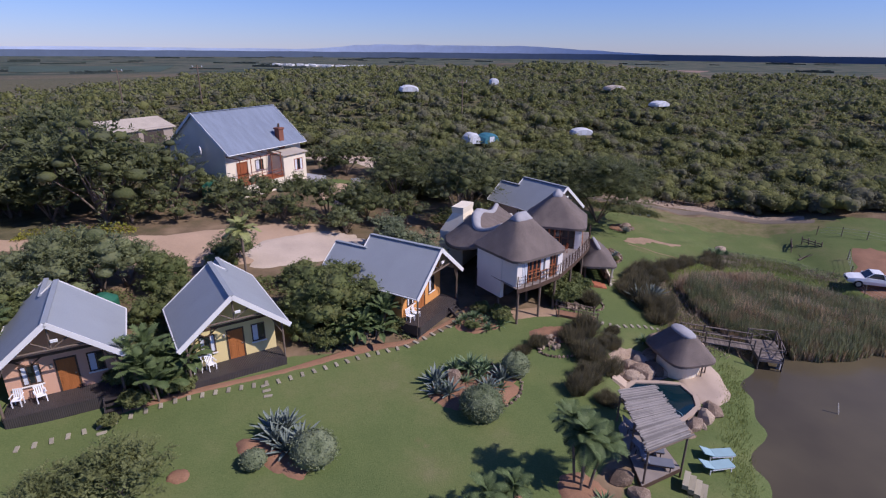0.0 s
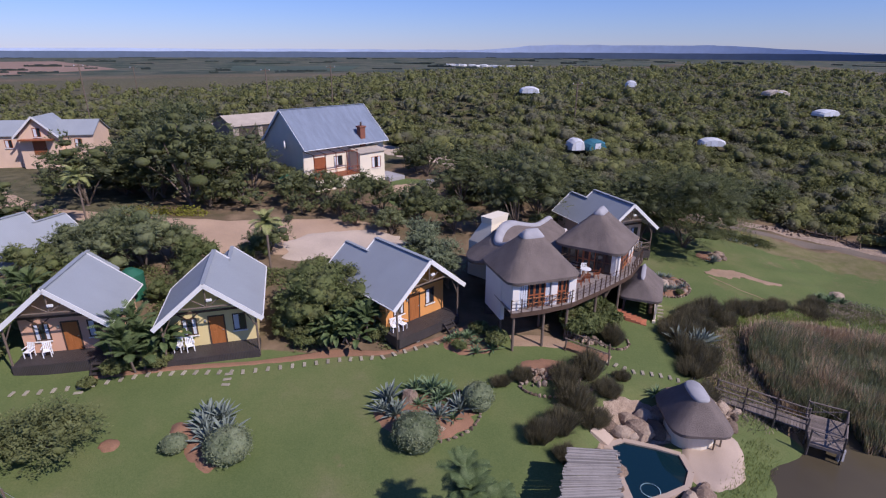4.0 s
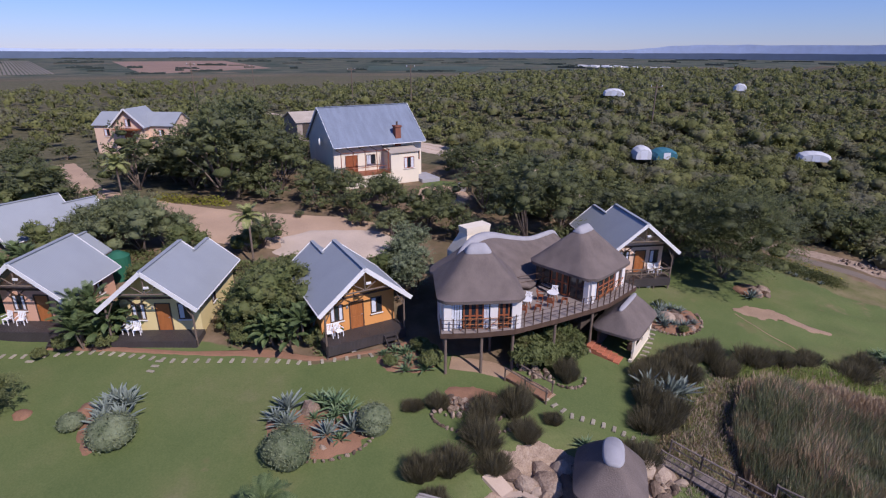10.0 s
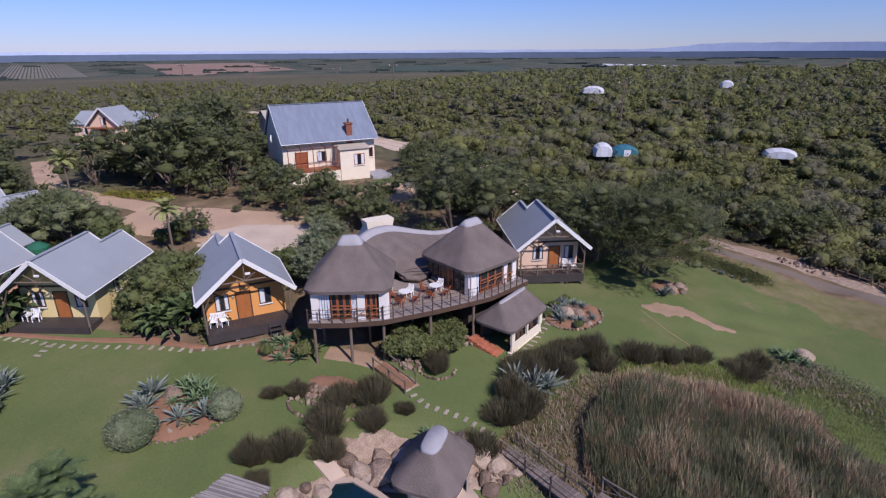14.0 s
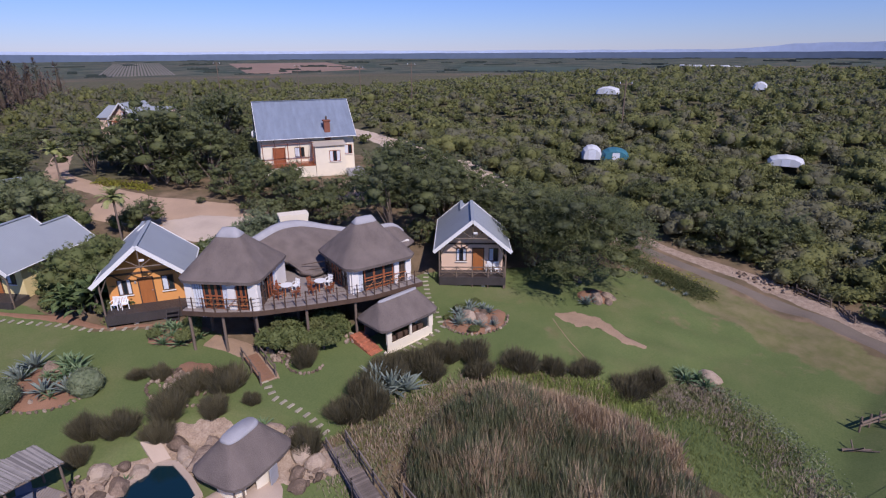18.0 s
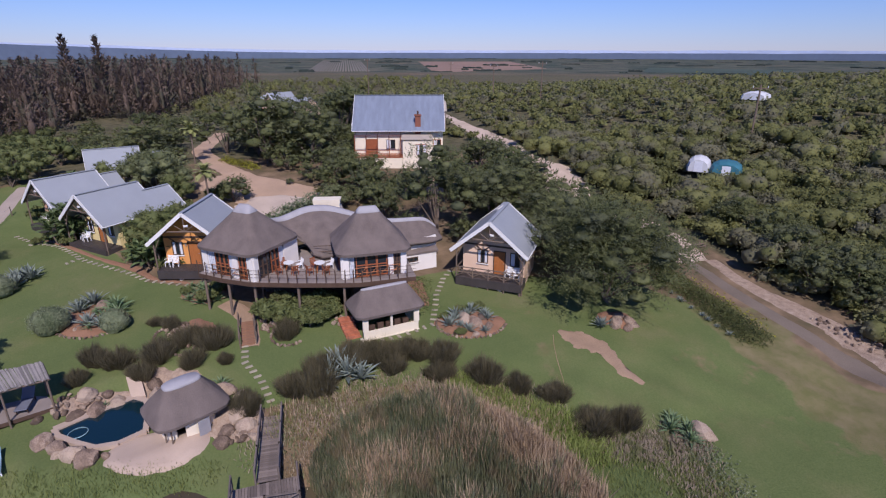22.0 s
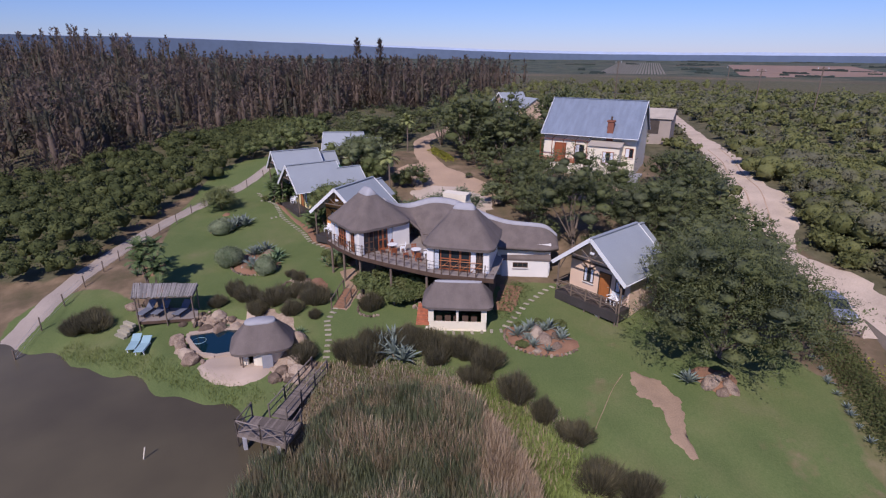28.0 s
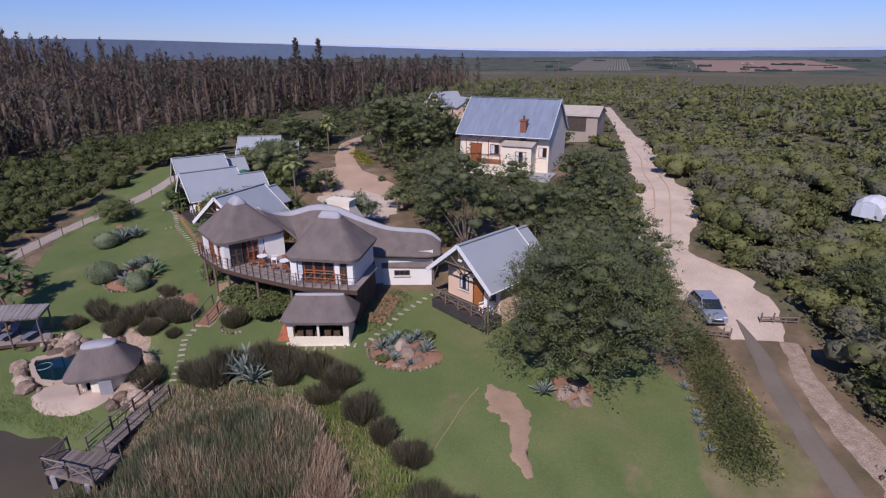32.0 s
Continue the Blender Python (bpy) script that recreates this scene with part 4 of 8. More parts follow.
    part("king_post", beamm((0, 0.18, 3.5), (0, 0.18, H - 0.25), 0.1, None, 8), M_POLE, t)
    part("wall_beam", boxm(-hw, hw, y0 - 0.06, y0 - 0.003, 2.45, 2.6), M_DARKWOOD, t)
    for sx in (-1, 1):
        part("wall_brace", beamm((win[0] + sx * 0.15, y0 - 0.05, 2.1), (win[0] + sx * 0.75, y0 - 0.05, 2.55), 0.07, None), M_DARKWOOD, t)
    door_unit(t, pose(door_x, y0, 0), 0.92, 2.05)
    for i, wx in enumerate(win):
        window_unit(t, pose(wx, y0, 0.85), 0.95 if i == 0 else 0.85, 1.25, M_DARKWOOD, 2 if i == 0 else 1)
    for sx in (-1, 1):
        window_unit(t, pose(sx * hw, 4.4, 1.0, 0, 0, 90 * sx), 0.7, 1.0, M_DARKWOOD, 1)
    part("lamp", boxm(door_x - 0.75, door_x - 0.62, y0 - 0.12, y0 - 0.003, 1.7, 1.9, 0.02), M_STEEL, t)
    if lamp:
        part("floodlight", boxm(0.05, 0.4, 0.0, 0.12, 3.95, 4.12, 0.02), M_WHITE, t, "white floodlight under the gable")
    if rail:
        for zz in (0.45, 0.92):
            part("rail", beamm((-hw, 0.12, zz), (hw, 0.12, zz), 0.09, None, 6), M_POLE, t)
            for sx in (-1, 1):
                part("rail", beamm((sx * hw, 0.12, zz), (sx * hw, y0 - 0.3, zz), 0.09, None, 6), M_POLE, t)
        n = 4
        for i in range(n):
            a, b = -hw + 2 * hw * i / n, -hw + 2 * hw * (i + 1) / n
            part("rail_brace", beamm((a, 0.12, 0.1), (b, 0.12, 0.9), 0.06, None, 6), M_POLE, t)
            part("rail_brace", beamm((a, 0.13, 0.9), (b, 0.13, 0.1), 0.06, None, 6), M_POLE, t)
            part("rail_post", beamm((b, 0.12, -1.5), (b, 0.12, 0.98), 0.12, None, 8), M_POLE, t)
    for i, cx in enumerate(chairs if chairs else ()):
        ch = plastic_chair()
        ch.matrix_world = m @ pose(cx, 1.25 - 0.1 * i, 0.0, 0, 0, (-12, 15)[i % 2])
    return t


cottage(-36.4, 29.4, 3.65, (-0.02, 1.0), 1, M_CREAM, "cream garden cottage with a blue-grey sheet roof")
cottage(-20.9, 25.15, 3.2, (-0.483, 0.875), -1, M_SALMON, "salmon garden cottage with dark porch and grey roof", chairs=(-2.3, -1.2))
cottage(-12.5, 29.1, 3.0, (-0.545, 0.838), 1, M_YELLOW, "yellow garden cottage with two white porch chairs", chairs=(-2.3, -1.55))
cottage(0.03, 36.9, 3.22, (-0.862, 0.507), -1, M_ORANGE, "orange garden cottage with wooden door and grey roof", door_x=-0.15, win=(-1.6, 1.35), chairs=(-2.35, -1.7))
cottage(13.9, 58.15, 2.78, (-0.628, 0.778), -1, M_PEACH, "peach cottage with a raised railed porch", True, 0.55, (-0.95, 1.9), chairs=(1.5, 2.2))
for (x, y, z, back), sd in (((-20.9, 25.15, 3.2, (-0.483, 0.875)), 2.2), ((0.03, 36.9, 3.22, (-0.862, 0.507)), 1.6)):
    st = thing("porch_steps", "dark timber porch steps", "steps", pose(x, y, z, 0, 0, math.degrees(math.atan2(back[1], back[0])) - 90))
    for k in range(3):
        part("tread", boxm(sd - 0.45, sd + 0.45, -0.2 - 0.28 * k, 0.05 - 0.28 * k, -0.24 - 0.2 * k, -0.19 - 0.2 * k), M_DECKD, st)
    for sx in (-0.42, 0.42):
        part("stringer", beamm((sd + sx, 0.05, -0.16), (sd + sx, -0.85, -0.85), 0.05, 0.2), M_DECKD, st)

# ---------------------------------------------------------------- thatched house


def thatch_hip(parent, cx, cy, ang, hu, hv, z0, z1, ridge, round_=3.2, thick=0.30, cap=0.8, belly=0.0, crest=0.1):
    """A hipped thatch roof: rings from rounded eaves up to a short ridge, thick at the eaves, with a cement cap."""
    n = 64
    c, s = math.cos(ang), math.sin(ang)

    def ring(u, grow=0.0):
        out = []
        for i in range(n):
            a = 2 * math.pi * (i + 0.5) / n
            a += 0.22 * math.sin(4 * a) * (round_ > 3) * -1
            ca, sa = math.cos(a), math.sin(a)
            p = round_ * (1 - u ** 3) + 2.6 * u ** 3
            q = (abs(ca) ** p + abs(sa) ** p) ** (-1 / p)
            ru, rv = hu * (1 - u) + (ridge + 0.1) * u + grow, hv * (1 - u) + crest * u + grow
            lx, ly = ru * ca * q, rv * sa * q
            out.append((cx + c * lx - s * ly, cy + s * lx + c * ly))
        return out

    def rise(u):
        return z0 + (z1 - z0) * (u + belly * math.sin(math.pi * u))
    verts, faces = [], []
    us = (0.0, 0.1, 0.22, 0.36, 0.5, 0.64, 0.78, 0.9, 1.0)
    for k, u in enumerate(us):
        for x, y in ring(u):
            z = rise(u)
            if k < len(us) - 1:
                z += 0.03 * noise.noise((x * 1.4, y * 1.4, 4)) + 0.015 * noise.noise((x * 5, y * 5, 7))
            verts.append((x, y, z))
    for k in range(len(us) - 1):
        for i in range(n):
            a, b = k * n + i, k * n + (i + 1) % n
            faces.append((a, b, b + n, a + n))
    faces.append(tuple(range((len(us) - 1) * n, len(us) * n)))
    o = len(verts)                      # the cut face of the eaves and the soffit, with edges of their own
    for grow, dz in ((0.0, 0.0), (-0.03, -thick), (-0.03, -thick), (-0.7, -thick + 0.05)):
        verts += [(x, y, z0 + dz + (0.03 * noise.noise((x * 1.4, y * 1.4, 4)) + 0.015 * noise.noise((x * 5, y * 5, 7)) if dz == 0 else 0)) for x, y in ring(0.0, grow)]
    for k in (0, 2):
        for i in range(n):
            a, b = o + k * n + i, o + k * n + (i + 1) % n
            faces.append((a + n, b + n, b, a))
    part("thatch_roof", mesh_from("thatch_roof", verts, faces, True), M_THATCH, parent, "weathered grey thatch")
    verts, faces = [], []
    top = [(cap, 0.0, 0.0), (cap + 0.005, 0.02, 0.035), (cap + (1 - cap) * 0.5, 0.03, 0.05), (1.0, 0.03, 0.05)]
    for u, grow, dz in top:
        for x, y in ring(u, grow):
            verts.append((x, y, rise(u) + dz))
    for k in range(len(top) - 1):
        for i in range(n):
            a, b = k * n + i, k * n + (i + 1) % n
            faces.append((a, b, b + n, a + n))
    faces.append(tuple(range((len(top) - 1) * n, len(top) * n)))
    part("ridge_capping", mesh_from("ridge_capping", verts, faces, True), M_CEMENT, parent, "smooth pale cement ridge capping")


def thatch_sweep(parent, pts, cap_u=0.11):
    """A thatch roof swept along a wavy ridge. pts: x, y, ridge z, half width left, eave z left, half width right, eave z right."""
    A = np.array(pts, float)
    t = np.linspace(0, 1, len(A))
    tt = np.linspace(0, 1, 48)
    B = np.stack([np.interp(tt, t, A[:, k]) for k in range(A.shape[1])], 1)
    for _ in range(5):
        B[1:-1] = (B[:-2] + 2 * B[1:-1] + B[2:]) / 4
    us = [-0.96, -1.0, -1.0, -0.97, -0.75, -0.5, -0.25, -0.06, 0.06, 0.25, 0.5, 0.75, 0.97, 1.0, 1.0, 0.96]
    verts, faces, cap_v, cap_f = [], [], [], []
    cs = ((-cap_u, 0.0), (-cap_u * 0.97, 0.09), (-cap_u * 0.4, 0.15), (cap_u * 0.4, 0.15), (cap_u * 0.97, 0.09), (cap_u, 0.0))
    for i, (x, y, zr, wl, el, wr, er) in enumerate(B):
        a, b = B[max(0, i - 1)], B[min(len(B) - 1, i + 1)]
        d = np.array([b[0] - a[0], b[1] - a[1]])
        d /= np.hypot(*d)
        nx_, ny_ = d[1], -d[0]

        def at(u):
            w, e = (wl, el) if u < 0 else (wr, er)
            q = abs(u)
            return x + nx_ * u * w, y + ny_ * u * w, zr - (zr - e) * (q + 0.05 * math.sin(math.pi * q))
        for j, u in enumerate(us):
            px, py, z = at(u)
            if j in (0, 1, len(us) - 2, len(us) - 1):
                z -= 0.28
            verts.append((px, py, z))
        for u, dz in cs:
            px, py, z = at(u)
            cap_v.append((px, py, z + dz))
    k, c = len(us), 6
    for i in range(len(B) - 1):
        for j in range(k - 1):
            faces.append((i * k + j, i * k + j + 1, (i + 1) * k + j + 1, (i + 1) * k + j))
        for j in range(c - 1):
            cap_f.append((i * c + j, i * c + j + 1, (i + 1) * c + j + 1, (i + 1) * c + j))
    faces += [tuple(range(k))[::-1], tuple(range((len(B) - 1) * k, len(B) * k))]
    cap_f += [tuple(range(c))[::-1], tuple(range((len(B) - 1) * c, len(B) * c))]
    part("thatch_roof", mesh_from("thatch_roof", verts, faces, True), M_THATCH, parent)
    part("ridge_capping", mesh_from("ridge_capping", cap_v, cap_f, True), M_CEMENT, parent)


def wall_face(parent, m, specs, h, sill_h=0.0):
    """Columns, doors and windows along a wall facing local -y. specs: kind, x0, x1."""
    for kind, x0, x1 in specs:
        xm, w = (x0 + x1) / 2, x1 - x0
        if kind == "column":
            part("column", boxm(x0, x1, -0.14, 0.12, 0, h, 0.01), M_WALLW, parent, "white plastered column", m)
        elif kind == "wall":
            part("wall", boxm(x0, x1, -0.08, 0.1, 0, h), M_WALLW, parent, "", m)
        elif kind == "curtain":
            bm = bmesh.new()
            for i in range(4):
                box(bm, x0 + w * i / 4, x0 + w * (i + 0.8) / 4, -0.02, 0.0, 0.05, h - 0.15)
            part("curtain", bm, M_CURTAIN, parent, "white curtain behind glass", m)
        else:
            n = 2 if w < 1.3 else 3
            for i in range(n):
                a, b = x0 + w * i / n, x0 + w * (i + 1) / n
                bm = bmesh.new()
                for q in (a + 0.04, b - 0.04):
                    box(bm, q - 0.04, q + 0.04, -0.05, 0.0, 0, h - 0.1)
                for q in (0.1, 0.95, h - 0.14):
                    box(bm, a + 0.08, b - 0.08, -0.05, 0.0, q - 0.05, q + 0.05)
                d = part("glazed_door", bm, M_REDWOOD if kind == "door" else M_DARKWOOD, parent, "", m)
                part("pane", boxm(a + 0.08, b - 0.08, -0.024, -0.02, 0.15, h - 0.19), M_GLASS, d)


lodge = thing("thatched_house", "two-storey thatched house with white walls and timber deck", "house")
U1, U2 = radians(35), math.atan2(0.97, 0.25)
DZ = 5.12
thatch_hip(lodge, 6.3, 40.85, U1, 2.85, 2.85, 7.30, 10.05, 0.35, 9.0, 0.22, 0.83, -0.02)
thatch_hip(lodge, 10.85, 48.9, U2, 2.85, 2.9, 7.15, 9.85, 0.5, 9.0, 0.22, 0.87, -0.02)
thatch_sweep(lodge, [(5.0, 42.1, 8.7, 1.5, 7.6, 1.3, 7.8), (3.9, 43.0, 7.9, 2.0, 6.8, 2.2, 6.8), (3.0, 44.3, 7.6, 2.4, 6.2, 4.0, 5.6), (2.9, 46.4, 8.35, 2.7, 5.9, 5.2, 5.5), (3.4, 48.4, 8.3, 2.8, 5.8, 5.2, 5.5), (4.3, 50.6, 7.4, 2.8, 5.4, 4.0, 5.5), (5.2, 53.0, 6.65, 2.6, 5.0, 2.7, 5.15), (5.7, 55.2, 6.6, 2.5, 5.0, 2.4, 5.1), (6.0, 56.6, 6.55, 2.3, 5.0, 2.2, 5.0), (6.1, 57.6, 5.6, 1.6, 5.0, 1.6, 5.0)])
bm = loft([[(-0.9, -0.5, 3.0), (1.5, -0.5, 3.0), (1.5, 2.9, 3.0), (-0.9, 2.9, 3.0)], [(-0.9, -0.4, 6.2), (1.5, -0.4, 6.2), (1.5, 2.8, 6.2), (-0.9, 2.8, 6.2)],
           [(0.1, 0.1, 7.9), (1.2, 0.1, 7.9), (1.2, 2.35, 7.9), (0.1, 2.35, 7.9)], [(0.05, 0.0, 8.5), (1.25, 0.0, 8.5), (1.25, 2.45, 8.5), (0.05, 2.45, 8.5)]])
part("chimney", bm, M_CREAM, lodge, "broad white plastered chimney stack", pose(0.85, 47.95, 0, 0, 0, -26))
deck_pts = [(5.75, 37.05), (7.7, 38.35), (9.55, 40.0), (11.45, 42.9), (13.2, 45.9), (13.75, 47.0), (14.75, 50.9), (10.5, 52.2), (4.8, 49.0), (3.2, 41.0)]
part("deck_floor", slabm([(x_, y_, DZ) for x_, y_ in deck_pts], 0.06), M_DECK, lodge, "grey-brown timber deck")
edge_pts = deck_pts[:7]
for (xa, ya), (xb, yb) in zip(edge_pts[:-1], edge_pts[1:]):
    part("deck_fascia", beamm((xa, ya, DZ - 0.2), (xb, yb, DZ - 0.2), 0.06, 0.34), M_DARKWOOD, lodge)
    for zz in (0.35, 0.62, 0.9):
        part("rail_wire", beamm((xa, ya, DZ + zz), (xb, yb, DZ + zz), 0.02, None, 4), M_DARKWOOD, lodge)
    nn = max(1, round(math.hypot(xb - xa, yb - ya) / 0.72))
    for i in range(nn):
        u = i / nn
        px, py = xa + (xb - xa) * u, ya + (yb - ya) * u
        k = noise.noise((px * 3, py * 3, 1)) * 0.12
        part("rail_post", beamm((px, py, DZ - 0.3), (px + k, py - k, DZ + 1.0 + k), 0.085, None, 6), M_DARKWOOD, lodge)
for i in range(10):
    u = i / 9
    xa, ya = 9.3 + 3.3 * u, 40.4 + 5.3 * u
    part("joist", beamm((xa, ya, DZ - 0.16), (xa - 3.2, ya + 1.7, DZ - 0.16), 0.08, 0.18), M_DARKWOOD, lodge)
for px, py in ((5.9, 37.4), (7.8, 38.75), (9.3, 40.3), (11.2, 43.0), (12.9, 45.9), (4.6, 39.4), (7.2, 41.3), (9.2, 43.6)):
    part("deck_post", beamm((px, py, gz(px, py) - 0.3), (px, py, DZ - 0.1), 0.20, None, 10), M_POLE, lodge, "grey timber deck post")
# pavilion bodies: glass box between columns
for bx, by, ang, hu, hv, z1 in ((6.35, 40.85, U1, 2.45, 2.35, 7.35), (10.85, 48.9, U2, 2.4, 2.4, 7.2)):
    m_ = Matrix.Translation((bx, by, 0)) @ Matrix.Rotation(ang, 4, "Z")
    part("glazing", boxm(-hu + 0.1, hu - 0.1, -hv + 0.1, hv - 0.1, DZ + 0.01, z1), M_GLASS, lodge, "dark glazed room behind columns", m_)
hh = 2.15
f1 = Matrix.Translation((6.35, 40.85, DZ)) @ Matrix.Rotation(U1, 4, "Z")
wall_face(lodge, f1 @ pose(0, -2.3, 0), [("column", -2.45, -1.95), ("curtain", -1.93, -1.25), ("door", -1.2, 0.1), ("curtain", 0.12, 0.45), ("column", 0.5, 1.0), ("door", 1.05, 1.75), ("column", 1.9, 2.45)], hh)
wall_face(lodge, f1 @ pose(2.4, 0, 0, 0, 0, 90), [("column", -2.35, -1.9), ("win", -1.85, -0.9), ("door", -0.5, 0.4), ("curtain", 0.45, 0.9), ("wall", 0.95, 2.6)], hh)
wall_face(lodge, f1 @ pose(-2.4, 0, 0, 0, 0, -90), [("wall", -2.35, 2.35)], hh)
f2 = Matrix.Translation((10.85, 48.9, DZ)) @ Matrix.Rotation(U2, 4, "Z")
wall_face(lodge, f2 @ pose(0, -2.35, 0), [("column", -2.4, -1.9), ("curtain", -1.85, -1.5), ("door", -1.4, 0.95), ("column", 1.0, 1.4), ("win", 1.45, 1.9), ("column", 1.95, 2.4)], hh)
wall_face(lodge, f2 @ pose(-2.35, 0, 0, 0, 0, -90), [("win", -2.2, -1.0), ("door", -0.9, 0.6), ("win", 0.7, 1.9), ("column", 1.9, 2.3)], hh)
wall_face(lodge, f2 @ pose(2.35, 0, 0, 0, 0, 90), [("wall", -2.3, 2.4)], hh)
# north wall's shade is put into its colour
part("north_wall", boxm(2.15, 2.45, -2.4, 2.6, -4.2, 0.0), M_SHADE, lodge, "wall running down to the ground, coloured dark for its shade", f2)
# railings before the glazed doors
for fm, x0, x1, y_ in ((f2, -1.5, 1.9, -2.62), (f1, -1.4, 1.9, -2.58)):
    for zz in (0.45, 0.85):
        part("inner_rail", beamm((x0, y_, zz), (x1, y_, zz), 0.05, None, 6), M_WOOD, lodge, "", fm)
    for i in range(4):
        a, b = x0 + (x1 - x0) * i / 4, x0 + (x1 - x0) * (i + 1) / 4
        part("inner_rail", beamm((a, y_, 0.05), (b, y_, 0.85), 0.04, None, 6), M_WOOD, lodge, "", fm)
# recessed lower storey, the deck's shade put into its dark colour
part("lower_storey", slabm([(2.9, 41.6, DZ - 0.3), (5.6, 41.9, DZ - 0.3), (8.0, 45.2, DZ - 0.3), (9.6, 47.6, DZ - 0.3), (11.9, 46.9, DZ - 0.3), (12.9, 50.6, DZ - 0.3), (4.2, 52, DZ - 0.3)], 4.2), M_SHADE, lodge, "recessed lower storey, coloured dark for the shade under the deck")
part("west_wall", slabm([(3.0, 41.2, DZ + 2.1), (4.7, 38.75, DZ + 2.1), (4.95, 38.9, DZ + 2.1), (3.25, 41.35, DZ + 2.1)], 3.6), M_WALLW, lodge)
part("wing_wall", slabm([(3.9, 51.0, 5.3), (7.35, 50.6, 5.3), (7.75, 56.75, 5.3), (4.2, 57.0, 5.3)], 4.4), M_WALLW, lodge, "off-white plastered wing wall")
part("lean_to_roof", slabm([(6.9, 52.4, 4.75), (7.3, 56.7, 4.75), (8.15, 56.75, 4.05), (7.75, 52.4, 4.05)], 0.18), M_THATCH, lodge, "grey thatch lean-to roof")
part("flashing", beamm((7.0, 52.4, 4.82), (7.35, 56.7, 4.82), 0.28, 0.14), M_CEMENT, lodge, "pale cement flashing")
part("lean_to_wall", slabm([(7.3, 52.5, 4.2), (7.75, 52.5, 3.95), (8.05, 56.6, 3.95), (7.6, 56.6, 4.2)], 3.0), M_WALLW, lodge)
window_unit(lodge, pose(7.9, 54.1, 3.25, 0, 0, 86), 1.3, 0.45, M_DARKWOOD, 2, True, False)
# stair from the deck at the inner corner
for k in range(6):
    part("stair_tread", beamm((8.6 + 0.1 * k, 46.7 + 0.25 * k, DZ + 0.2 + 0.17 * k), (9.4 + 0.1 * k, 46.3 + 0.25 * k, DZ + 0.2 + 0.17 * k), 0.28, 0.05), M_DECK, lodge)
for zz in (0.5, 1.0):
    part("stair_rail", beamm((7.2, 45.6, DZ + zz), (9.6, 47.6, DZ + zz + 0.5), 0.05, None, 6), M_DARKWOOD, lodge)

# terrace furniture
for tx, ty in ((9.0, 43.05), (10.2, 45.05)):
    tb = thing("round_table", "round table with a white top on the timber deck", "table", pose(tx, ty, DZ), "terrace tables")
    bm = bmesh.new()
    bmesh.ops.create_cone(bm, cap_ends=True, segments=24, radius1=0.42, radius2=0.42, depth=0.04, matrix=Matrix.Translation((0, 0, 0.73)))
    part("tabletop", bm, M_WHITE, tb)
    for k in range(4):
        a = k * math.pi / 2 + 0.6
        part("leg", beamm((0.38 * math.cos(a), 0.38 * math.sin(a), 0), (0.2 * math.cos(a), 0.2 * math.sin(a), 0.71), 0.05), M_WOOD, tb)
    for k in range(4):
        a = k * math.pi / 2 + 0.2
        ch = plastic_chair(M_REDWOOD if k != 1 else M_PLASTIC, "slatted wooden terrace chair" if k != 1 else "white plastic terrace chair", "terrace chairs", "terrace_chair")
        ch.matrix_world = pose(tx + 0.85 * math.cos(a), ty + 0.85 * math.sin(a), DZ, 0, 0, math.degrees(a) - 90) @ Matrix.Scale(0.88, 4)

# ---------------------------------------------------------------- kiosk
bar = thing("thatched_kiosk", "small thatched garden kiosk with cream walls and brick steps", "kiosk")
UB = math.atan2(4.2, 0.35)
thatch_hip(bar, 14.75, 48.25, UB, 2.65, 1.7, 3.55, 4.95, 1.6, 9.0, 0.2, 0.95, 0.04)
fb = Matrix.Translation((14.8, 48.25, 1.0)) @ Matrix.Rotation(UB, 4, "Z")
part("front_wall", boxm(-2.15, 2.15, -1.35, -1.2, 0.0, 0.62), M_CREAM, bar, "cream lower wall", fb)
part("counter_wall", boxm(-2.1, 2.1, -1.3, -1.18, 0.622, 1.25), M_CREAM, bar, "", fb)
# inner back wall coloured dark for the shade inside the kiosk
part("back_wall", boxm(-2.15, 2.15, 1.15, 1.3, 0.0, 2.6), M_SHADE, bar, "", fb)
part("north_wall", boxm(2.0, 2.15, -1.18, 1.15, 0.0, 2.6), M_CREAM, bar, "", fb)
part("kiosk_floor", boxm(-2.0, 2.0, -1.2, 1.15, 0.3, 0.42), M_SAND, bar, "", fb)
for x0, x1 in ((-2.15, -1.75), (-0.08, 0.08), (1.75, 2.15)):
    part("column", boxm(x0, x1, -1.34, -1.19, 1.252, 2.6), M_CREAM, bar, "", fb)
part("lintel", boxm(-1.74, 1.74, -1.32, -1.2, 2.2, 2.6), M_DARKWOOD, bar, "", fb)
for k in range(5):
    part("shelf", boxm(-1.6 + 0.65 * k, -1.15 + 0.65 * k, -1.0, -0.7, 1.0, 1.5 + 0.1 * (k % 2)), M_DARKWOOD, bar, "", fb)
steps = thing("brick_steps", "three red brick steps up to the kiosk", "steps", fb)
for k in range(6):
    for i in range(5):
        part("brick", boxm(-3.15 + i * 0.21, -2.95 + i * 0.21, 1.3 - 0.4 * k, 1.695 - 0.4 * k, -0.4, 1.28 - 0.12 * k, 0.008), M_BRICK, steps)
part("stone_post", boxm(-2.35, -2.15, -1.35, -1.1, -0.3, 0.75, 0.02), M_CREAM, bar, "", fb)

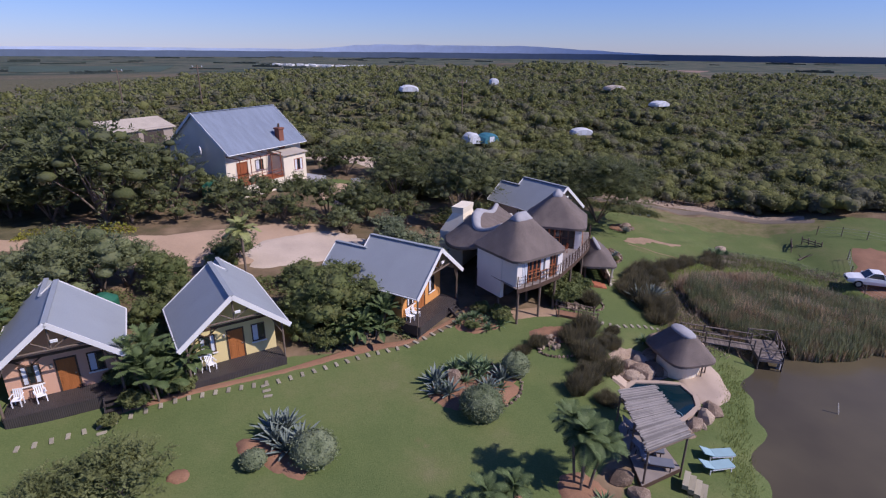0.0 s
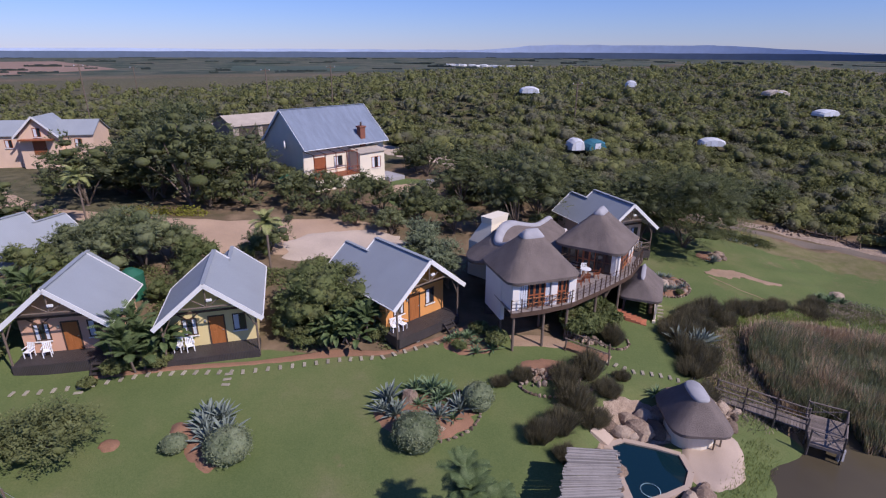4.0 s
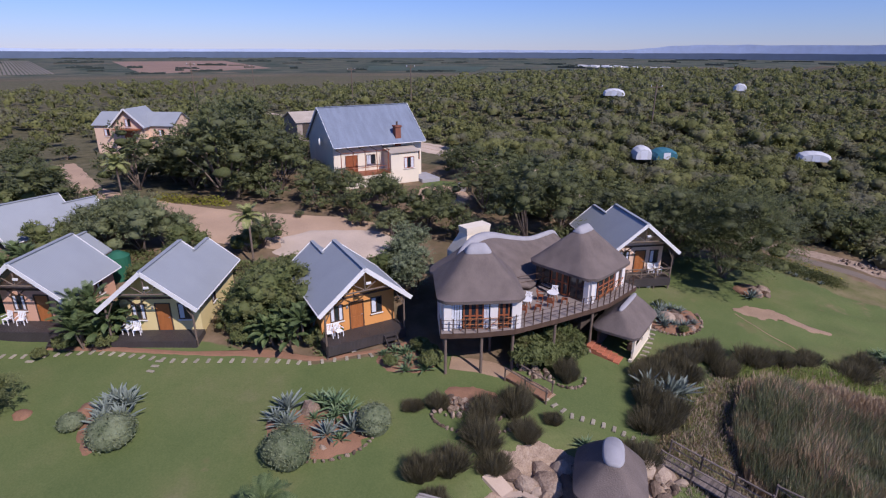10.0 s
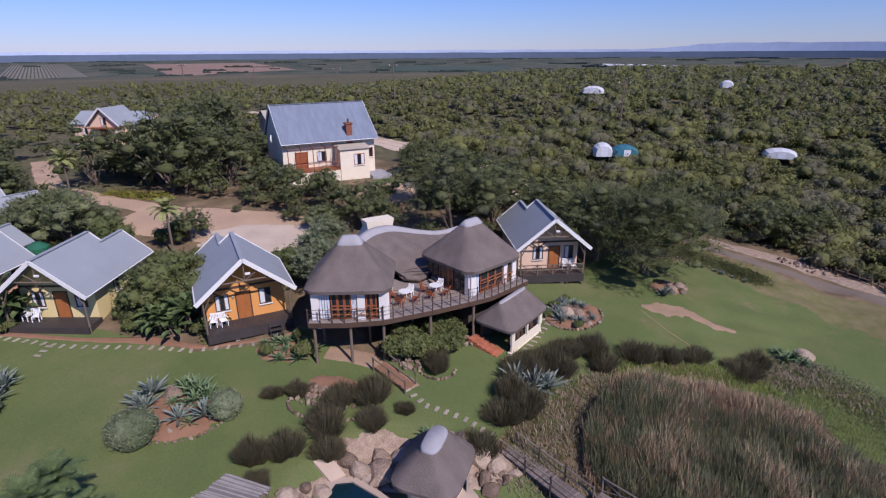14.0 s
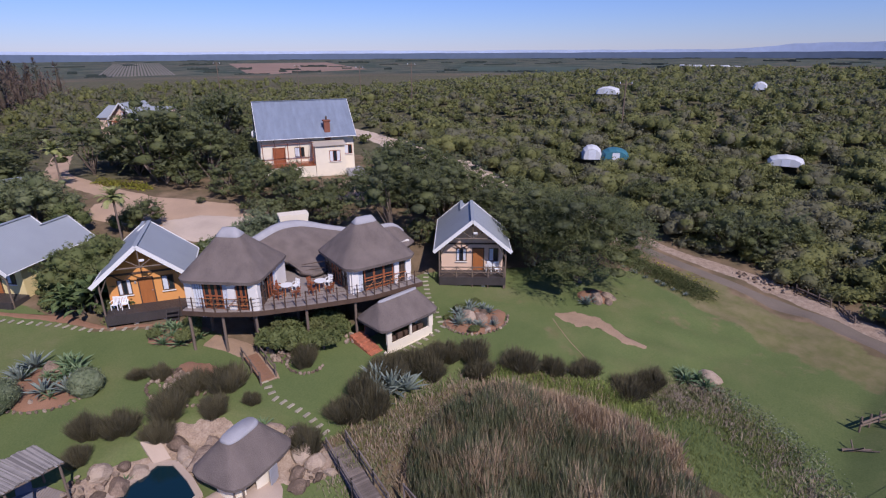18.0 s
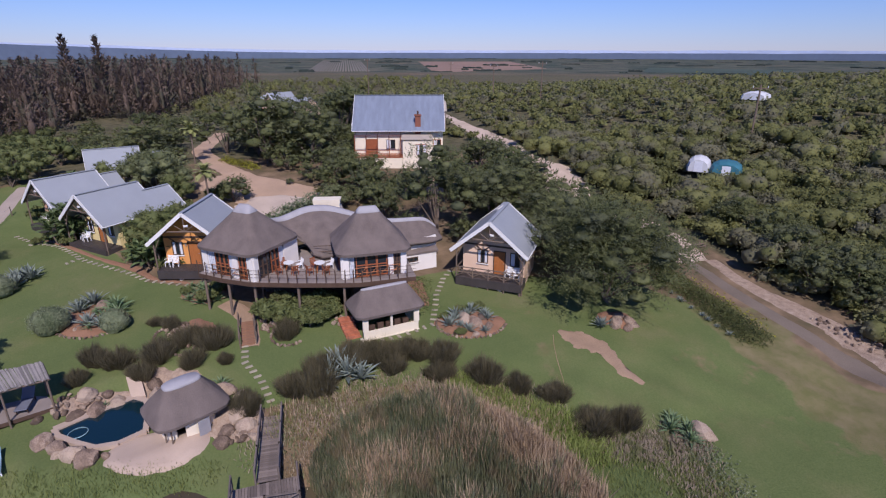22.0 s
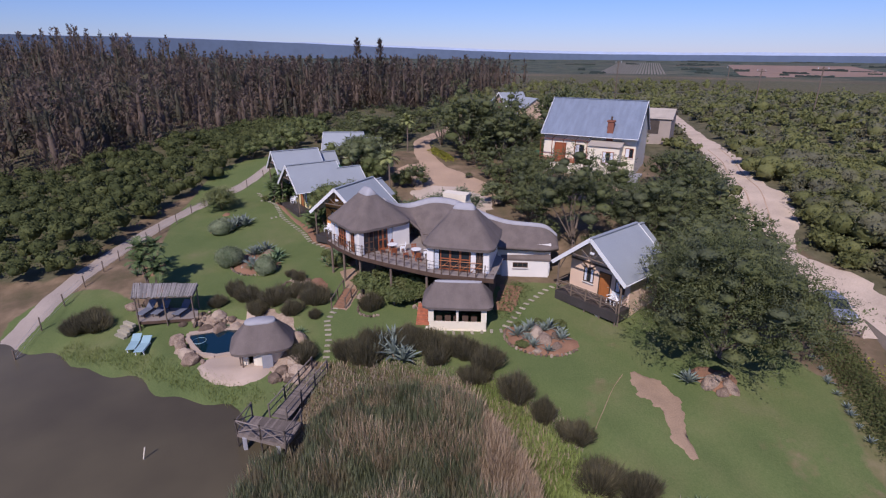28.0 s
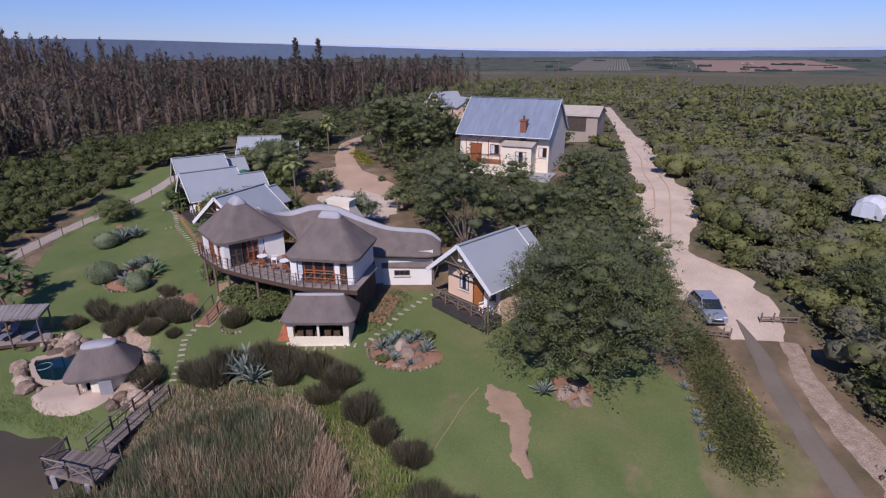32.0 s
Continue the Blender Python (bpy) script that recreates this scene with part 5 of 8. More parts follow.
# ---------------------------------------------------------------- farmhouse
MHM = pose(-26.57, 70.54, 5.3, 0, 0, math.degrees(math.atan2(11.42, 6.3)))
mh = thing("farmhouse", "tall cream farmhouse with weathered blue sheet roof", "house", MHM)
RH, EH, HL, HW = 9.5, 5.05, 6.55, 5.6
part("roof_slope", slabm([(-HL, 0, RH), (HL, 0, RH), (HL, -HW, EH), (-HL, -HW, EH)], 0.12), M_ROOF2, mh, "weathered blue sheet roof")
part("roof_slope", slabm([(-HL, 0, RH), (HL, 0, RH), (HL, HW, EH), (-HL, HW, EH)], 0.12), M_ROOF2, mh)
part("ridge_cap", beamm((-HL, 0, RH + 0.03), (HL, 0, RH + 0.03), 0.3, 0.06), M_ROOF2, mh)
for sx in (-1, 1):
    for sy in (-1, 1):
        part("bargeboard", beamm((sx * (HL + 0.02), 0, RH - 0.02), (sx * (HL + 0.02), sy * (HW + 0.03), EH - 0.05), 0.05, 0.26), M_WHITE, mh, "white bargeboard")
part("gutter", beamm((-HL, -HW - 0.06, EH - 0.06), (HL, -HW - 0.06, EH - 0.06), 0.12, 0.1, 6), M_WHITE, mh)
bm = bmesh.new()
prof = [(-HW + 0.9, -2.0), (HW - 0.5, -2.0), (HW - 0.5, EH + 0.25), (0, RH - 0.15), (-HW + 0.9, EH + 0.5)]
f = [bm.verts.new((-HL + 0.25, a, b)) for a, b in prof]
g = [bm.verts.new((HL - 0.25, a, b)) for a, b in prof]
bm.faces.new(f)
bm.faces.new(g[::-1])
for i in range(5):
    bm.faces.new([f[i], g[i], g[(i + 1) % 5], f[(i + 1) % 5]])
part("wall", bm, M_CREAM, mh, "cream plastered wall")
bm = boxm(2.35, 3.15, -5.0, -4.2, 4.5, 7.0, 0.02)
box(bm, 2.25, 3.25, -5.1, -4.1, 7.0, 7.2, 0.02)
part("chimney", bm, M_CHIM, mh, "dark red brick chimney")
part("chimney_pot", beamm((2.75, -4.6, 7.2), (2.75, -4.6, 7.7), 0.25, None, 8), M_DARKWOOD, mh)
part("kitchen_wing", boxm(0.6, 4.6, -7.1, -4.72, -2, 4.05), M_CREAM, mh)
part("wing_roof", slabm([(0.4, -4.7, 4.55), (4.8, -4.7, 4.55), (4.8, -7.35, 4.15), (0.4, -7.35, 4.15)], 0.1), M_ASB, mh, "pale flat sheet roof")
window_unit(mh, pose(3.2, -7.1, 1.9), 1.5, 1.5, M_REDWOOD, 2)
window_unit(mh, pose(5.5, -4.7, 2.4), 1.1, 1.3, M_REDWOOD, 1)
# raised veranda
part("veranda_base", boxm(-6.2, 0.55, -7.0, -4.72, -2.0, 1.5), M_CREAM, mh, "cream veranda plinth")
part("veranda_floor", boxm(-6.25, 0.58, -7.05, -4.72, 1.504, 1.6), M_REDWOOD, mh)
for i in range(5):
    x = -6.1 + i * 1.6
    part("veranda_post", beamm((x, -6.95, 1.6), (x, -6.95, 4.6), 0.11, None, 6), M_REDWOOD, mh)
    part("pergola_beam", beamm((x, -7.2, 4.6), (x, -4.75, 4.75), 0.09, None, 6), M_DARKWOOD, mh)
for zz in (2.1, 2.55, 4.55):
    part("veranda_rail", beamm((-6.2, -6.97, zz), (0.5, -6.97, zz), 0.09, None, 6), M_REDWOOD, mh)
door_unit(mh, pose(-3.9, -4.7, 1.61), 1.5, 2.1, M_REDWOOD)
window_unit(mh, pose(-1.2, -4.7, 2.4), 1.3, 1.3, M_DARKWOOD, 1)
part("terrace_slab", boxm(4.7, 7.4, -8.0, -4.0, -1.2, 0.35, 0.03), M_CEMENT, mh, "grey concrete terrace slab")
bm = bmesh.new()
bmesh.ops.create_uvsphere(bm, u_segments=16, v_segments=8, radius=0.55, matrix=Matrix.Diagonal((1, 0.3, 1, 1)))
part("satellite_dish", bm, M_WHITE, mh, "white satellite dish on the gable", pose(-HL - 0.25, -1.2, 5.3, 0, 0, 60))
for x, y, nm in ((-7.5, -3.2, 1), (-8.6, -4.4, 1)):
    tk = thing("water_tank", "green plastic rainwater tank beside the farmhouse", "tank", MHM @ pose(x, y, -0.6), "green rainwater tanks")
    bm = bmesh.new()
    bmesh.ops.create_cone(bm, cap_ends=True, segments=20, radius1=0.9, radius2=0.9, depth=2.4, matrix=Matrix.Translation((0, 0, 1.2)))
    part("body", bm, M_GREENTANK, tk)
    bm = bmesh.new()
    bmesh.ops.create_cone(bm, cap_ends=True, segments=20, radius1=0.9, radius2=0.3, depth=0.4, matrix=Matrix.Translation((0, 0, 2.6)))
    part("lid", bm, M_GREENTANK, tk)
tagged(copy_thing(tk, pose(-23.1, 33.3, gz(-23.1, 33.3) - 0.5)), "green plastic rainwater tank behind a cottage", "tank", "green rainwater tanks")


def plain_house(name, label, x, y, z, turn, hl, hw, eh, rh, roof, wall, cross=False, wins=3):
    t = thing(name, label, name.split("_")[-1], pose(x, y, z, 0, 0, turn))
    part("roof_slope", slabm([(-hl, 0, rh), (hl, 0, rh), (hl, -hw, eh), (-hl, -hw, eh)], 0.1), roof, t)
    part("roof_slope", slabm([(-hl, 0, rh), (hl, 0, rh), (hl, hw, eh), (-hl, hw, eh)], 0.1), roof, t)
    bm = bmesh.new()
    pr = [(-hw + 0.3, -2.0), (hw - 0.3, -2.0), (hw - 0.3, eh + 0.1), (0, rh - 0.12), (-hw + 0.3, eh + 0.1)]
    f_ = [bm.verts.new((-hl + 0.25, a, b)) for a, b in pr]
    g_ = [bm.verts.new((hl - 0.25, a, b)) for a, b in pr]
    bm.faces.new(f_)
    bm.faces.new(g_[::-1])
    for i in range(5):
        bm.faces.new([f_[i], g_[i], g_[(i + 1) % 5], f_[(i + 1) % 5]])
    part("wall", bm, wall, t)
    for i in range(wins):
        window_unit(t, pose(-hl + 2 * hl * (i + 0.5) / wins, -hw + 0.3, 0.9), 1.0, 1.2, M_REDWOOD, 1)
    if cross:
        r2 = rh + 0.9
        for sx in (-1, 1):
            part("cross_roof", slabm([(0, -hw - 1.6, r2), (0, 1.5, r2), (sx * 3.0, 1.5, eh - 0.1), (sx * 3.0, -hw - 1.6, eh - 0.1)], 0.1), roof, t)
            part("bargeboard", beamm((0, -hw - 1.63, r2), (sx * 3.05, -hw - 1.63, eh - 0.15), 0.05, 0.25), M_WHITE, t)
        bm = bmesh.new()
        pr = [(-2.6, -2.0), (2.6, -2.0), (2.6, eh + 0.1), (0, r2 - 0.15), (-2.6, eh + 0.1)]
        f_ = [bm.verts.new((a, -hw - 1.0, b)) for a, b in pr]
        g_ = [bm.verts.new((a, 0, b)) for a, b in pr]
        bm.faces.new(f_)
        bm.faces.new(g_[::-1])
        for i in range(5):
            bm.faces.new([f_[i], g_[i], g_[(i + 1) % 5], f_[(i + 1) % 5]])
        part("gable_wall", bm, wall, t)
        window_unit(t, pose(0, -hw - 1.0, 2.6), 1.0, 1.3, M_REDWOOD, 1)
        door_unit(t, pose(0, -hw - 1.0, 0), 1.6, 2.1, M_REDWOOD)
        part("balcony", boxm(-2.2, 2.2, -hw - 2.2, -hw - 1.05, 2.2, 2.35), M_REDWOOD, t, "red-brown timber balcony")
    return t


# shed plaster darkened to carry the shadow on its walls
M_SHED = mat("shaded_shed_plaster", (0.34, 0.28, 0.23), 0.9, 0.15, 0.8, 20, 0.2)
plain_house("gabled_house", "distant pink gabled house with grey sheet roof", -71, 66, 7.3, 28, 7.0, 3.4, 2.7, 4.6, M_ROOF, M_PEACH, True)
plain_house("open_shed", "open shed with a pale fibre-cement roof behind the farmhouse", -50.0, 86.5, 7.4, 61, 5.5, 4.5, 2.7, 4.1, M_ASB, M_SHED, False, 0)
# dark panels proud of the wall stand in for the bays' inner shade
for x in (-2.6, 1.6):
    tagged(part("shed_shade_panel", boxm(-1.7, 1.7, -0.06, -0.02, 0, 2.3), M_SHADE, None, "", pose(-50.0, 86.5, 7.4, 0, 0, 61) @ Matrix.Translation((x, -4.2, 0))), "dark panel standing for the shaded open bay of the shed", "door", "", "structure")

# ---------------------------------------------------------------- garden plants and stones


def blade_mesh(name, length, width, lift, droop, material, thick=0.25, seg=5, peak=0.35):
    """A pointed, channelled leaf along +x that rises and bends over."""
    verts, faces = [], []
    for i in range(seg + 1):
        u = i / seg
        w = width * (math.sin(math.pi * min(1, (u * (1 - peak) / 1 + peak * 0.9))) if u < 1 else 0.02)
        x, z = length * u, lift * u - droop * u * u
        verts += [(x, -w / 2, z + w * thick), (x, 0, z), (x, w / 2, z + w * thick)]
    for i in range(seg):
        a = i * 3
        faces += [(a, a + 3, a + 4, a + 1), (a + 1, a + 4, a + 5, a + 2)]
    me = mesh_from(name, verts, faces)
    me.materials.append(material)
    return me


LEAF_AGAVE = blade_mesh("leaf", 1.0, 0.17, 0.12, 0.10, M_AGAVE)
LEAF_ALOE = blade_mesh("leaf", 1.0, 0.15, 0.25, 0.30, M_ALOE)
LEAF_PADDLE = mesh_from("leaf", [(0, -0.015, 0), (0, 0.015, 0), (0.35, 0.015, 0.02), (0.35, -0.015, 0.02), (0.5, 0.13, 0.06), (0.5, 0, 0.0), (0.5, -0.13, 0.06), (0.72, 0.15, 0.0), (0.72, 0, -0.05), (0.72, -0.15, 0.0), (0.9, 0.09, -0.12), (0.9, 0, -0.15), (0.9, -0.09, -0.12), (1.0, 0, -0.26)],
                        [(0, 1, 2, 3), (3, 2, 4, 5), (3, 5, 6), (5, 4, 7, 8), (6, 5, 8, 9), (8, 7, 10, 11), (9, 8, 11, 12), (11, 10, 13), (12, 11, 13)])
LEAF_PADDLE.materials.append(M_PALMLEAF)


def frond_mesh(material, pairs=16, droop=0.75, leaflet=0.28):
    verts, faces = [], []
    for i in range(pairs + 1):
        u = i / pairs
        verts.append((u * (1 - 0.12 * u), 0, 0.45 * u - droop * u * u))
    for i in range(pairs):
        u = i / pairs
        x, z = verts[i][0], verts[i][2]
        for sy in (-1, 1):
            ll = leaflet * math.sin(math.pi * (0.12 + 0.82 * u)) ** 0.6
            k = len(verts)
            verts += [(x + 0.06 + ll * 0.45, sy * ll, z - ll * 0.35), (x + 0.02 + ll * 0.4, sy * ll * 0.8, z - ll * 0.22)]
            faces.append((i, i + 1, k, k + 1))
    me = mesh_from("frond", verts, faces)
    me.materials.append(material)
    return me


FROND_A, FROND_B = frond_mesh(M_PALMLEAF), frond_mesh(M_PALMDRY)
FROND_TORN = frond_mesh(M_PALMLEAF, 13, 0.5, 0.19)
pr = random.Random(3)


def rosette(x, y, size, mesh, n, label, name="agave", z=None, low=18, high=84):
    t = thing(name, label, name, pose(x, y, (gz(x, y) + 0.02) if z is None else z, 0, 0, pr.uniform(0, 360)), "spiky garden plants")
    for i in range(n):
        u = i / (n - 1)
        el = low + (high - low) * u ** 1.2 + pr.uniform(-6, 6)
        sc = size * (1 - 0.25 * u) * pr.uniform(0.85, 1.1)
        part("leaf", mesh, None, t, "", Matrix.Rotation(radians(137.5 * i + pr.uniform(-8, 8)), 4, "Z") @ Matrix.Rotation(-radians(el), 4, "Y") @ Matrix.Scale(sc, 4))
    return t


def palm(x, y, height, reach, mesh, n, label, stems=1, name="palm_tree", z=None, low=-25):
    t = thing(name, label, "palm" if "palm" in name else "plant", pose(x, y, (gz(x, y) - 0.1) if z is None else z, 0, 0, pr.uniform(0, 360)))
    for s in range(stems):
        a = 2 * math.pi * s / stems
        q = 0.35 * (stems > 1)
        hx, hy, hz = q * 2.2 * math.cos(a), q * 2.2 * math.sin(a), height * (1 - 0.22 * (s % 3) * (stems > 1))
        bm = bmesh.new()
        pts = [Vector((q * math.cos(a) * (1 + 1.2 * u), q * math.sin(a) * (1 + 1.2 * u), hz * u)) for u in (0, 0.3, 0.6, 1.0)]
        for p0, p1 in zip(pts[:-1], pts[1:]):
            beam(bm, p0, p1 + Vector((0, 0, 0.02)), 0.2 if stems == 1 else 0.14, None, 8)
        part("trunk", bm, M_TRUNK, t)
        for i in range(n):
            u = i / (n - 1)
            el = low + (75 - low) * u + pr.uniform(-10, 10)
            sc = reach * pr.uniform(0.8, 1.1)
            part("frond", mesh, None, t, "", Matrix.Translation((hx, hy, hz)) @ Matrix.Rotation(radians(137.5 * i + pr.uniform(-12, 12)), 4, "Z") @ Matrix.Rotation(-radians(el), 4, "Y") @ Matrix.Scale(sc, 4))
    return t


def rock_mesh(seed):
    bm = bmesh.new()
    bmesh.ops.create_icosphere(bm, subdivisions=2, radius=1.0)
    for v in bm.verts:
        d = v.co.normalized()
        k = 1 + 0.28 * noise.noise(d * 1.4 + Vector((seed, 0, 0))) + 0.12 * noise.noise(d * 3.3 + Vector((0, seed, 0)))
        for q in range(9):
            nrm = Vector((math.sin(seed * 3 + q * 2.1), math.cos(seed + q * 1.7), math.sin(q * 2.9 + seed * 0.5))).normalized()
            k = min(k, (0.72 + 0.05 * (q % 4)) / max(0.2, d.dot(nrm))) if d.dot(nrm) > 0.3 else k
        v.co = d * k
        v.co.z *= 0.75
    me = bpy.data.meshes.new("boulder")
    bm.to_mesh(me)
    bm.free()
    me.materials.append(M_ROCK)
    return me


ROCKS = [rock_mesh(k + 0.5) for k in range(5)]


def boulder(x, y, r, k=0, z=None, flat=1.0):
    m = Matrix.LocRotScale((x, y, (gz(x, y) + r * 0.18 * flat) if z is None else z), Euler((0.2 * math.sin(k * 2.0), 0.2 * math.cos(k * 1.3), k * 1.1)), (r, r * (0.75 + 0.2 * math.sin(k * 1.9)), r * flat))
    ob = new("boulder", ROCKS[k % 5])
    ob.matrix_world = m
    return tagged(ob, "weathered reddish-brown boulder in the garden", "rock", "garden boulders")


def tuft_mesh(seed, n, r, h, w, material, name="tuft"):
    """A brush of fine upright stems, splayed at the rim, with an uneven top."""
    rng = np.random.default_rng(seed)
    a, q = rng.uniform(0, 2 * np.pi, n), np.sqrt(rng.random(n))
    lump = 1 + 0.22 * np.sin(2 * a + seed) + 0.14 * np.sin(5 * a + 2 * seed)
    base = np.stack([q * 0.5 * r * lump * np.cos(a), q * 0.5 * r * lump * np.sin(a), np.zeros(n)], 1)
    lean = (0.12 + 0.42 * q ** 2 * rng.uniform(0.3, 1.2, n)) * r
    hh = h * rng.uniform(0.55, 1.0, n) * (1 - 0.28 * q ** 2) * (1 + 0.14 * np.sin(3 * a + seed)) * np.where(rng.random(n) < 0.08, 1.22, 1.0)
    a2 = a + rng.normal(0, 0.45, n)
    tip = base + np.stack([lean * np.cos(a2), lean * np.sin(a2), hh], 1)
    b2 = rng.uniform(0, 2 * np.pi, n)
    side = np.stack([np.cos(b2), np.sin(b2), np.zeros(n)], 1) * w
    mid = base * 0.45 + tip * 0.55 + np.stack([0 * a, 0 * a, 0.06 * hh], 1)
    verts = np.stack([base - side * 0.5, base + side * 0.5, mid + side, tip, mid - side], 1).reshape(-1, 3)
    k = np.arange(n)[:, None] * 5
    me = bpy.data.meshes.new(name)
    me.from_pydata(verts.tolist(), [], np.hstack([k, k + 1, k + 2, k + 4]).tolist() + np.hstack([k + 4, k + 2, k + 3]).tolist())
    me.update()
    me.materials.append(material)
    return me


TUFTS = [tuft_mesh(k, 2000, 1.35 + 0.15 * k, 2.45 - 0.2 * k, 0.016, M_RESTIO) for k in (1, 2, 3)]
for k, (x, y, s) in enumerate([(7.1, 34.5, 0.58), (11.2, 36.8, 0.90), (10.6, 33.4, 0.86), (12.7, 41.5, 0.78), (18.3, 40.2, 0.88), (17.2, 45.6, 0.79), (18.7, 47.8, 0.84), (20.4, 50, 0.88), (23.2, 51.4, 0.88),
                               (25, 52.8, 0.70), (26.7, 54.3, 0.79), (29.6, 54.9, 0.97), (30.4, 56.7, 0.84), (18.4, 37.3, 0.79), (10, 30.9, 0.78), (9, 29.6, 0.74), (12.8, 19.6, 0.94), (11.4, 18.6, 0.78), (10.6, 28.6, 0.62),
                               (11.9, 32.2, 0.70), (9.8, 35.3, 0.78), (19.2, 41.6, 0.92), (12.5, 35.2, 0.70), (5.9, 33.6, 0.47), (13.4, 37.1, 0.47), (21.6, 49, 0.79), (19.4, 46.6, 0.79), (17.9, 42, 0.88), (13.2, 18.2, 0.78),
                               (17.6, 43.6, 0.84), (17.0, 44.6, 0.80), (18.2, 46.2, 0.86), (19.0, 48.6, 0.80), (18.0, 44.6, 0.80)]):
    ob = new("grass_clump", TUFTS[k % 3])
    ob.matrix_world = Matrix.LocRotScale((x, y, gz(x, y) - 0.05), Euler((0, 0, k * 1.7)), (s, s, s * (0.85 + 0.15 * math.sin(k))))
    tagged(ob, "dark brown-green tussock of fine rush stems", "grass", "rush tussocks")

# reeds and bank growth: one object for each kind of stuff


def blades(rng, xy, h, w, lean=0.25):
    n = len(xy)
    a = rng.uniform(0, 2 * np.pi, n)
    z = np.maximum(ground_z(xy[:, 0], xy[:, 1]), WATER_Z - 0.1)
    base = np.stack([xy[:, 0], xy[:, 1], z], 1)
    hh = h * rng.uniform(0.65, 1.1, n)
    d = np.stack([np.cos(a), np.sin(a), 0 * a], 1)
    tip = base + d * (lean * hh * rng.uniform(0.2, 1.2, n))[:, None] + np.stack([0 * a, 0 * a, hh], 1)
    mid = base * 0.45 + tip * 0.55 - d * (0.06 * hh)[:, None]
    sd = np.stack([-np.sin(a), np.cos(a), 0 * a], 1) * (w * rng.uniform(0.7, 1.3, n))[:, None]
    v = np.stack([base - sd * 0.6, base + sd * 0.6, mid + sd, tip + sd * 0.12, tip - sd * 0.12, mid - sd], 1).reshape(-1, 3)
    k = np.arange(n)[:, None] * 6
    return v, np.vstack([np.hstack([k, k + 1, k + 2, k + 5]), np.hstack([k + 5, k + 2, k + 3, k + 4])])


def reed_zone(x, y):
    """1 deep in the reed bed, falling to 0 at its rim."""
    a = np.hypot((x - 30.3) / 8.0, (y - 43.8) / 7.8)
    b = np.hypot((x - 36.5) / 5.5, (y - 42.0) / 5.0)
    return 1 - np.minimum(a, b)


rng = np.random.default_rng(21)
xy = np.stack([rng.uniform(21, 42, 110000), rng.uniform(36, 53, 110000)], 1)
zone = reed_zone(xy[:, 0], xy[:, 1])
streak = np.array([noise.noise((x * 0.35, y * 0.35, 2)) + 0.5 * noise.noise((x * 1.1, y * 1.1, 5)) for x, y in xy])
inside = (zone > 0.02 + 0.05 * streak) & ~((xy[:, 0] < 27.6) & (xy[:, 1] < 39.0))
rim = np.exp(-(((xy[:, 0] - 30.0) / 4.2) ** 2 + ((xy[:, 1] - 49.6) / 1.9) ** 2))
dry = inside & (zone + 0.35 * streak < -0.05 + 0.42 * rim + 0.25 * rng.random(len(xy)) ** 3) | inside & (streak + 0.9 * rng.random(len(xy)) > 0.84)
g = inside & ~dry
v, f = blades(rng, xy[g][:42000], 2.0 * np.clip(0.72 + 1.6 * zone[g][:42000], 0.6, 1.0) * (0.92 + 0.3 * streak[g][:42000]), 0.027)
tagged(part("reed_bed", fast_mesh("reed_bed", v, f, M_REED), None), "dense bed of tall grey-green reeds in the pond", "reeds", "", "stuff")
v, f = blades(rng, xy[dry][:24000], 1.9 * np.clip(0.5 + 2.0 * zone[dry][:24000], 0.4, 1.0) * (0.92 + 0.3 * streak[dry][:24000]), 0.026, 0.4)
tagged(part("dry_reeds", fast_mesh("dry_reeds", v, f, M_REEDDRY), None), "tan and brown dry reeds along the bed's rim", "reeds", "", "stuff")


def patch(rng, n, pts, r, soft=0.8):
    lo, hi = np.min(pts, 0) - r - 1, np.max(pts, 0) + r + 1
    c = rng.uniform(lo, hi, (n * 4, 2))
    return c[rng.random(n * 4) < spread(c[:, 0], c[:, 1], [tuple(p) for p in pts], r, soft)][:n]


rim = patch(rng, 5500, [(23.6, 47.0), (24.6, 48.2), (26.6, 49.3), (30.4, 50.6), (33.5, 50.4)], 0.75, 0.5)
v, f = blades(rng, rim, 1.25, 0.024, 0.5)
tagged(part("reed_rim", fast_mesh("reed_rim", v, f, M_REEDDRY), None), "pale tan dead reeds leaning along the bank", "reeds", "", "stuff")
lush = patch(rng, 7000, [(23.2, 50.0), (25.2, 51.0), (28.1, 52.8), (31.0, 53.4)], 1.0, 0.6)
v, f = blades(rng, lush, 0.42, 0.02, 0.8)
tagged(part("lush_weeds", fast_mesh("lush_weeds", v, f, M_LUSH), None), "bright yellow-green waterside weeds behind the reeds", "weeds", "", "stuff")
weeds = np.vstack([patch(rng, 9000, [(20.6, 40), (22, 45), (25, 50), (29, 52)], 1.9), patch(rng, 9000, [(26.5, 51.5), (29.5, 53.0), (33, 53.5), (38, 51), (40, 46)], 2.2), patch(rng, 4500, [(15.2, 19), (17.4, 25.2), (20.2, 31.0), (21.6, 34.4)], 0.8, 0.4), patch(rng, 4000, [(31.5, 56.0), (34, 57.0), (38, 55)], 1.4)])
v, f = blades(rng, weeds, 0.24, 0.013, 0.8)
tagged(part("bank_weeds", fast_mesh("bank_weeds", v, f, M_WEED), None), "lush yellow-green weeds on the pond bank", "weeds", "", "stuff")
heath = np.vstack([patch(rng, 3500, [(31.2, 54.2), (32.4, 56.5), (33.5, 58.5)], 1.0), patch(rng, 6500, [(20.3, 40.2), (20.8, 44.2), (22.4, 47.8), (24.0, 50.6), (26.5, 53.0)], 1.5)])
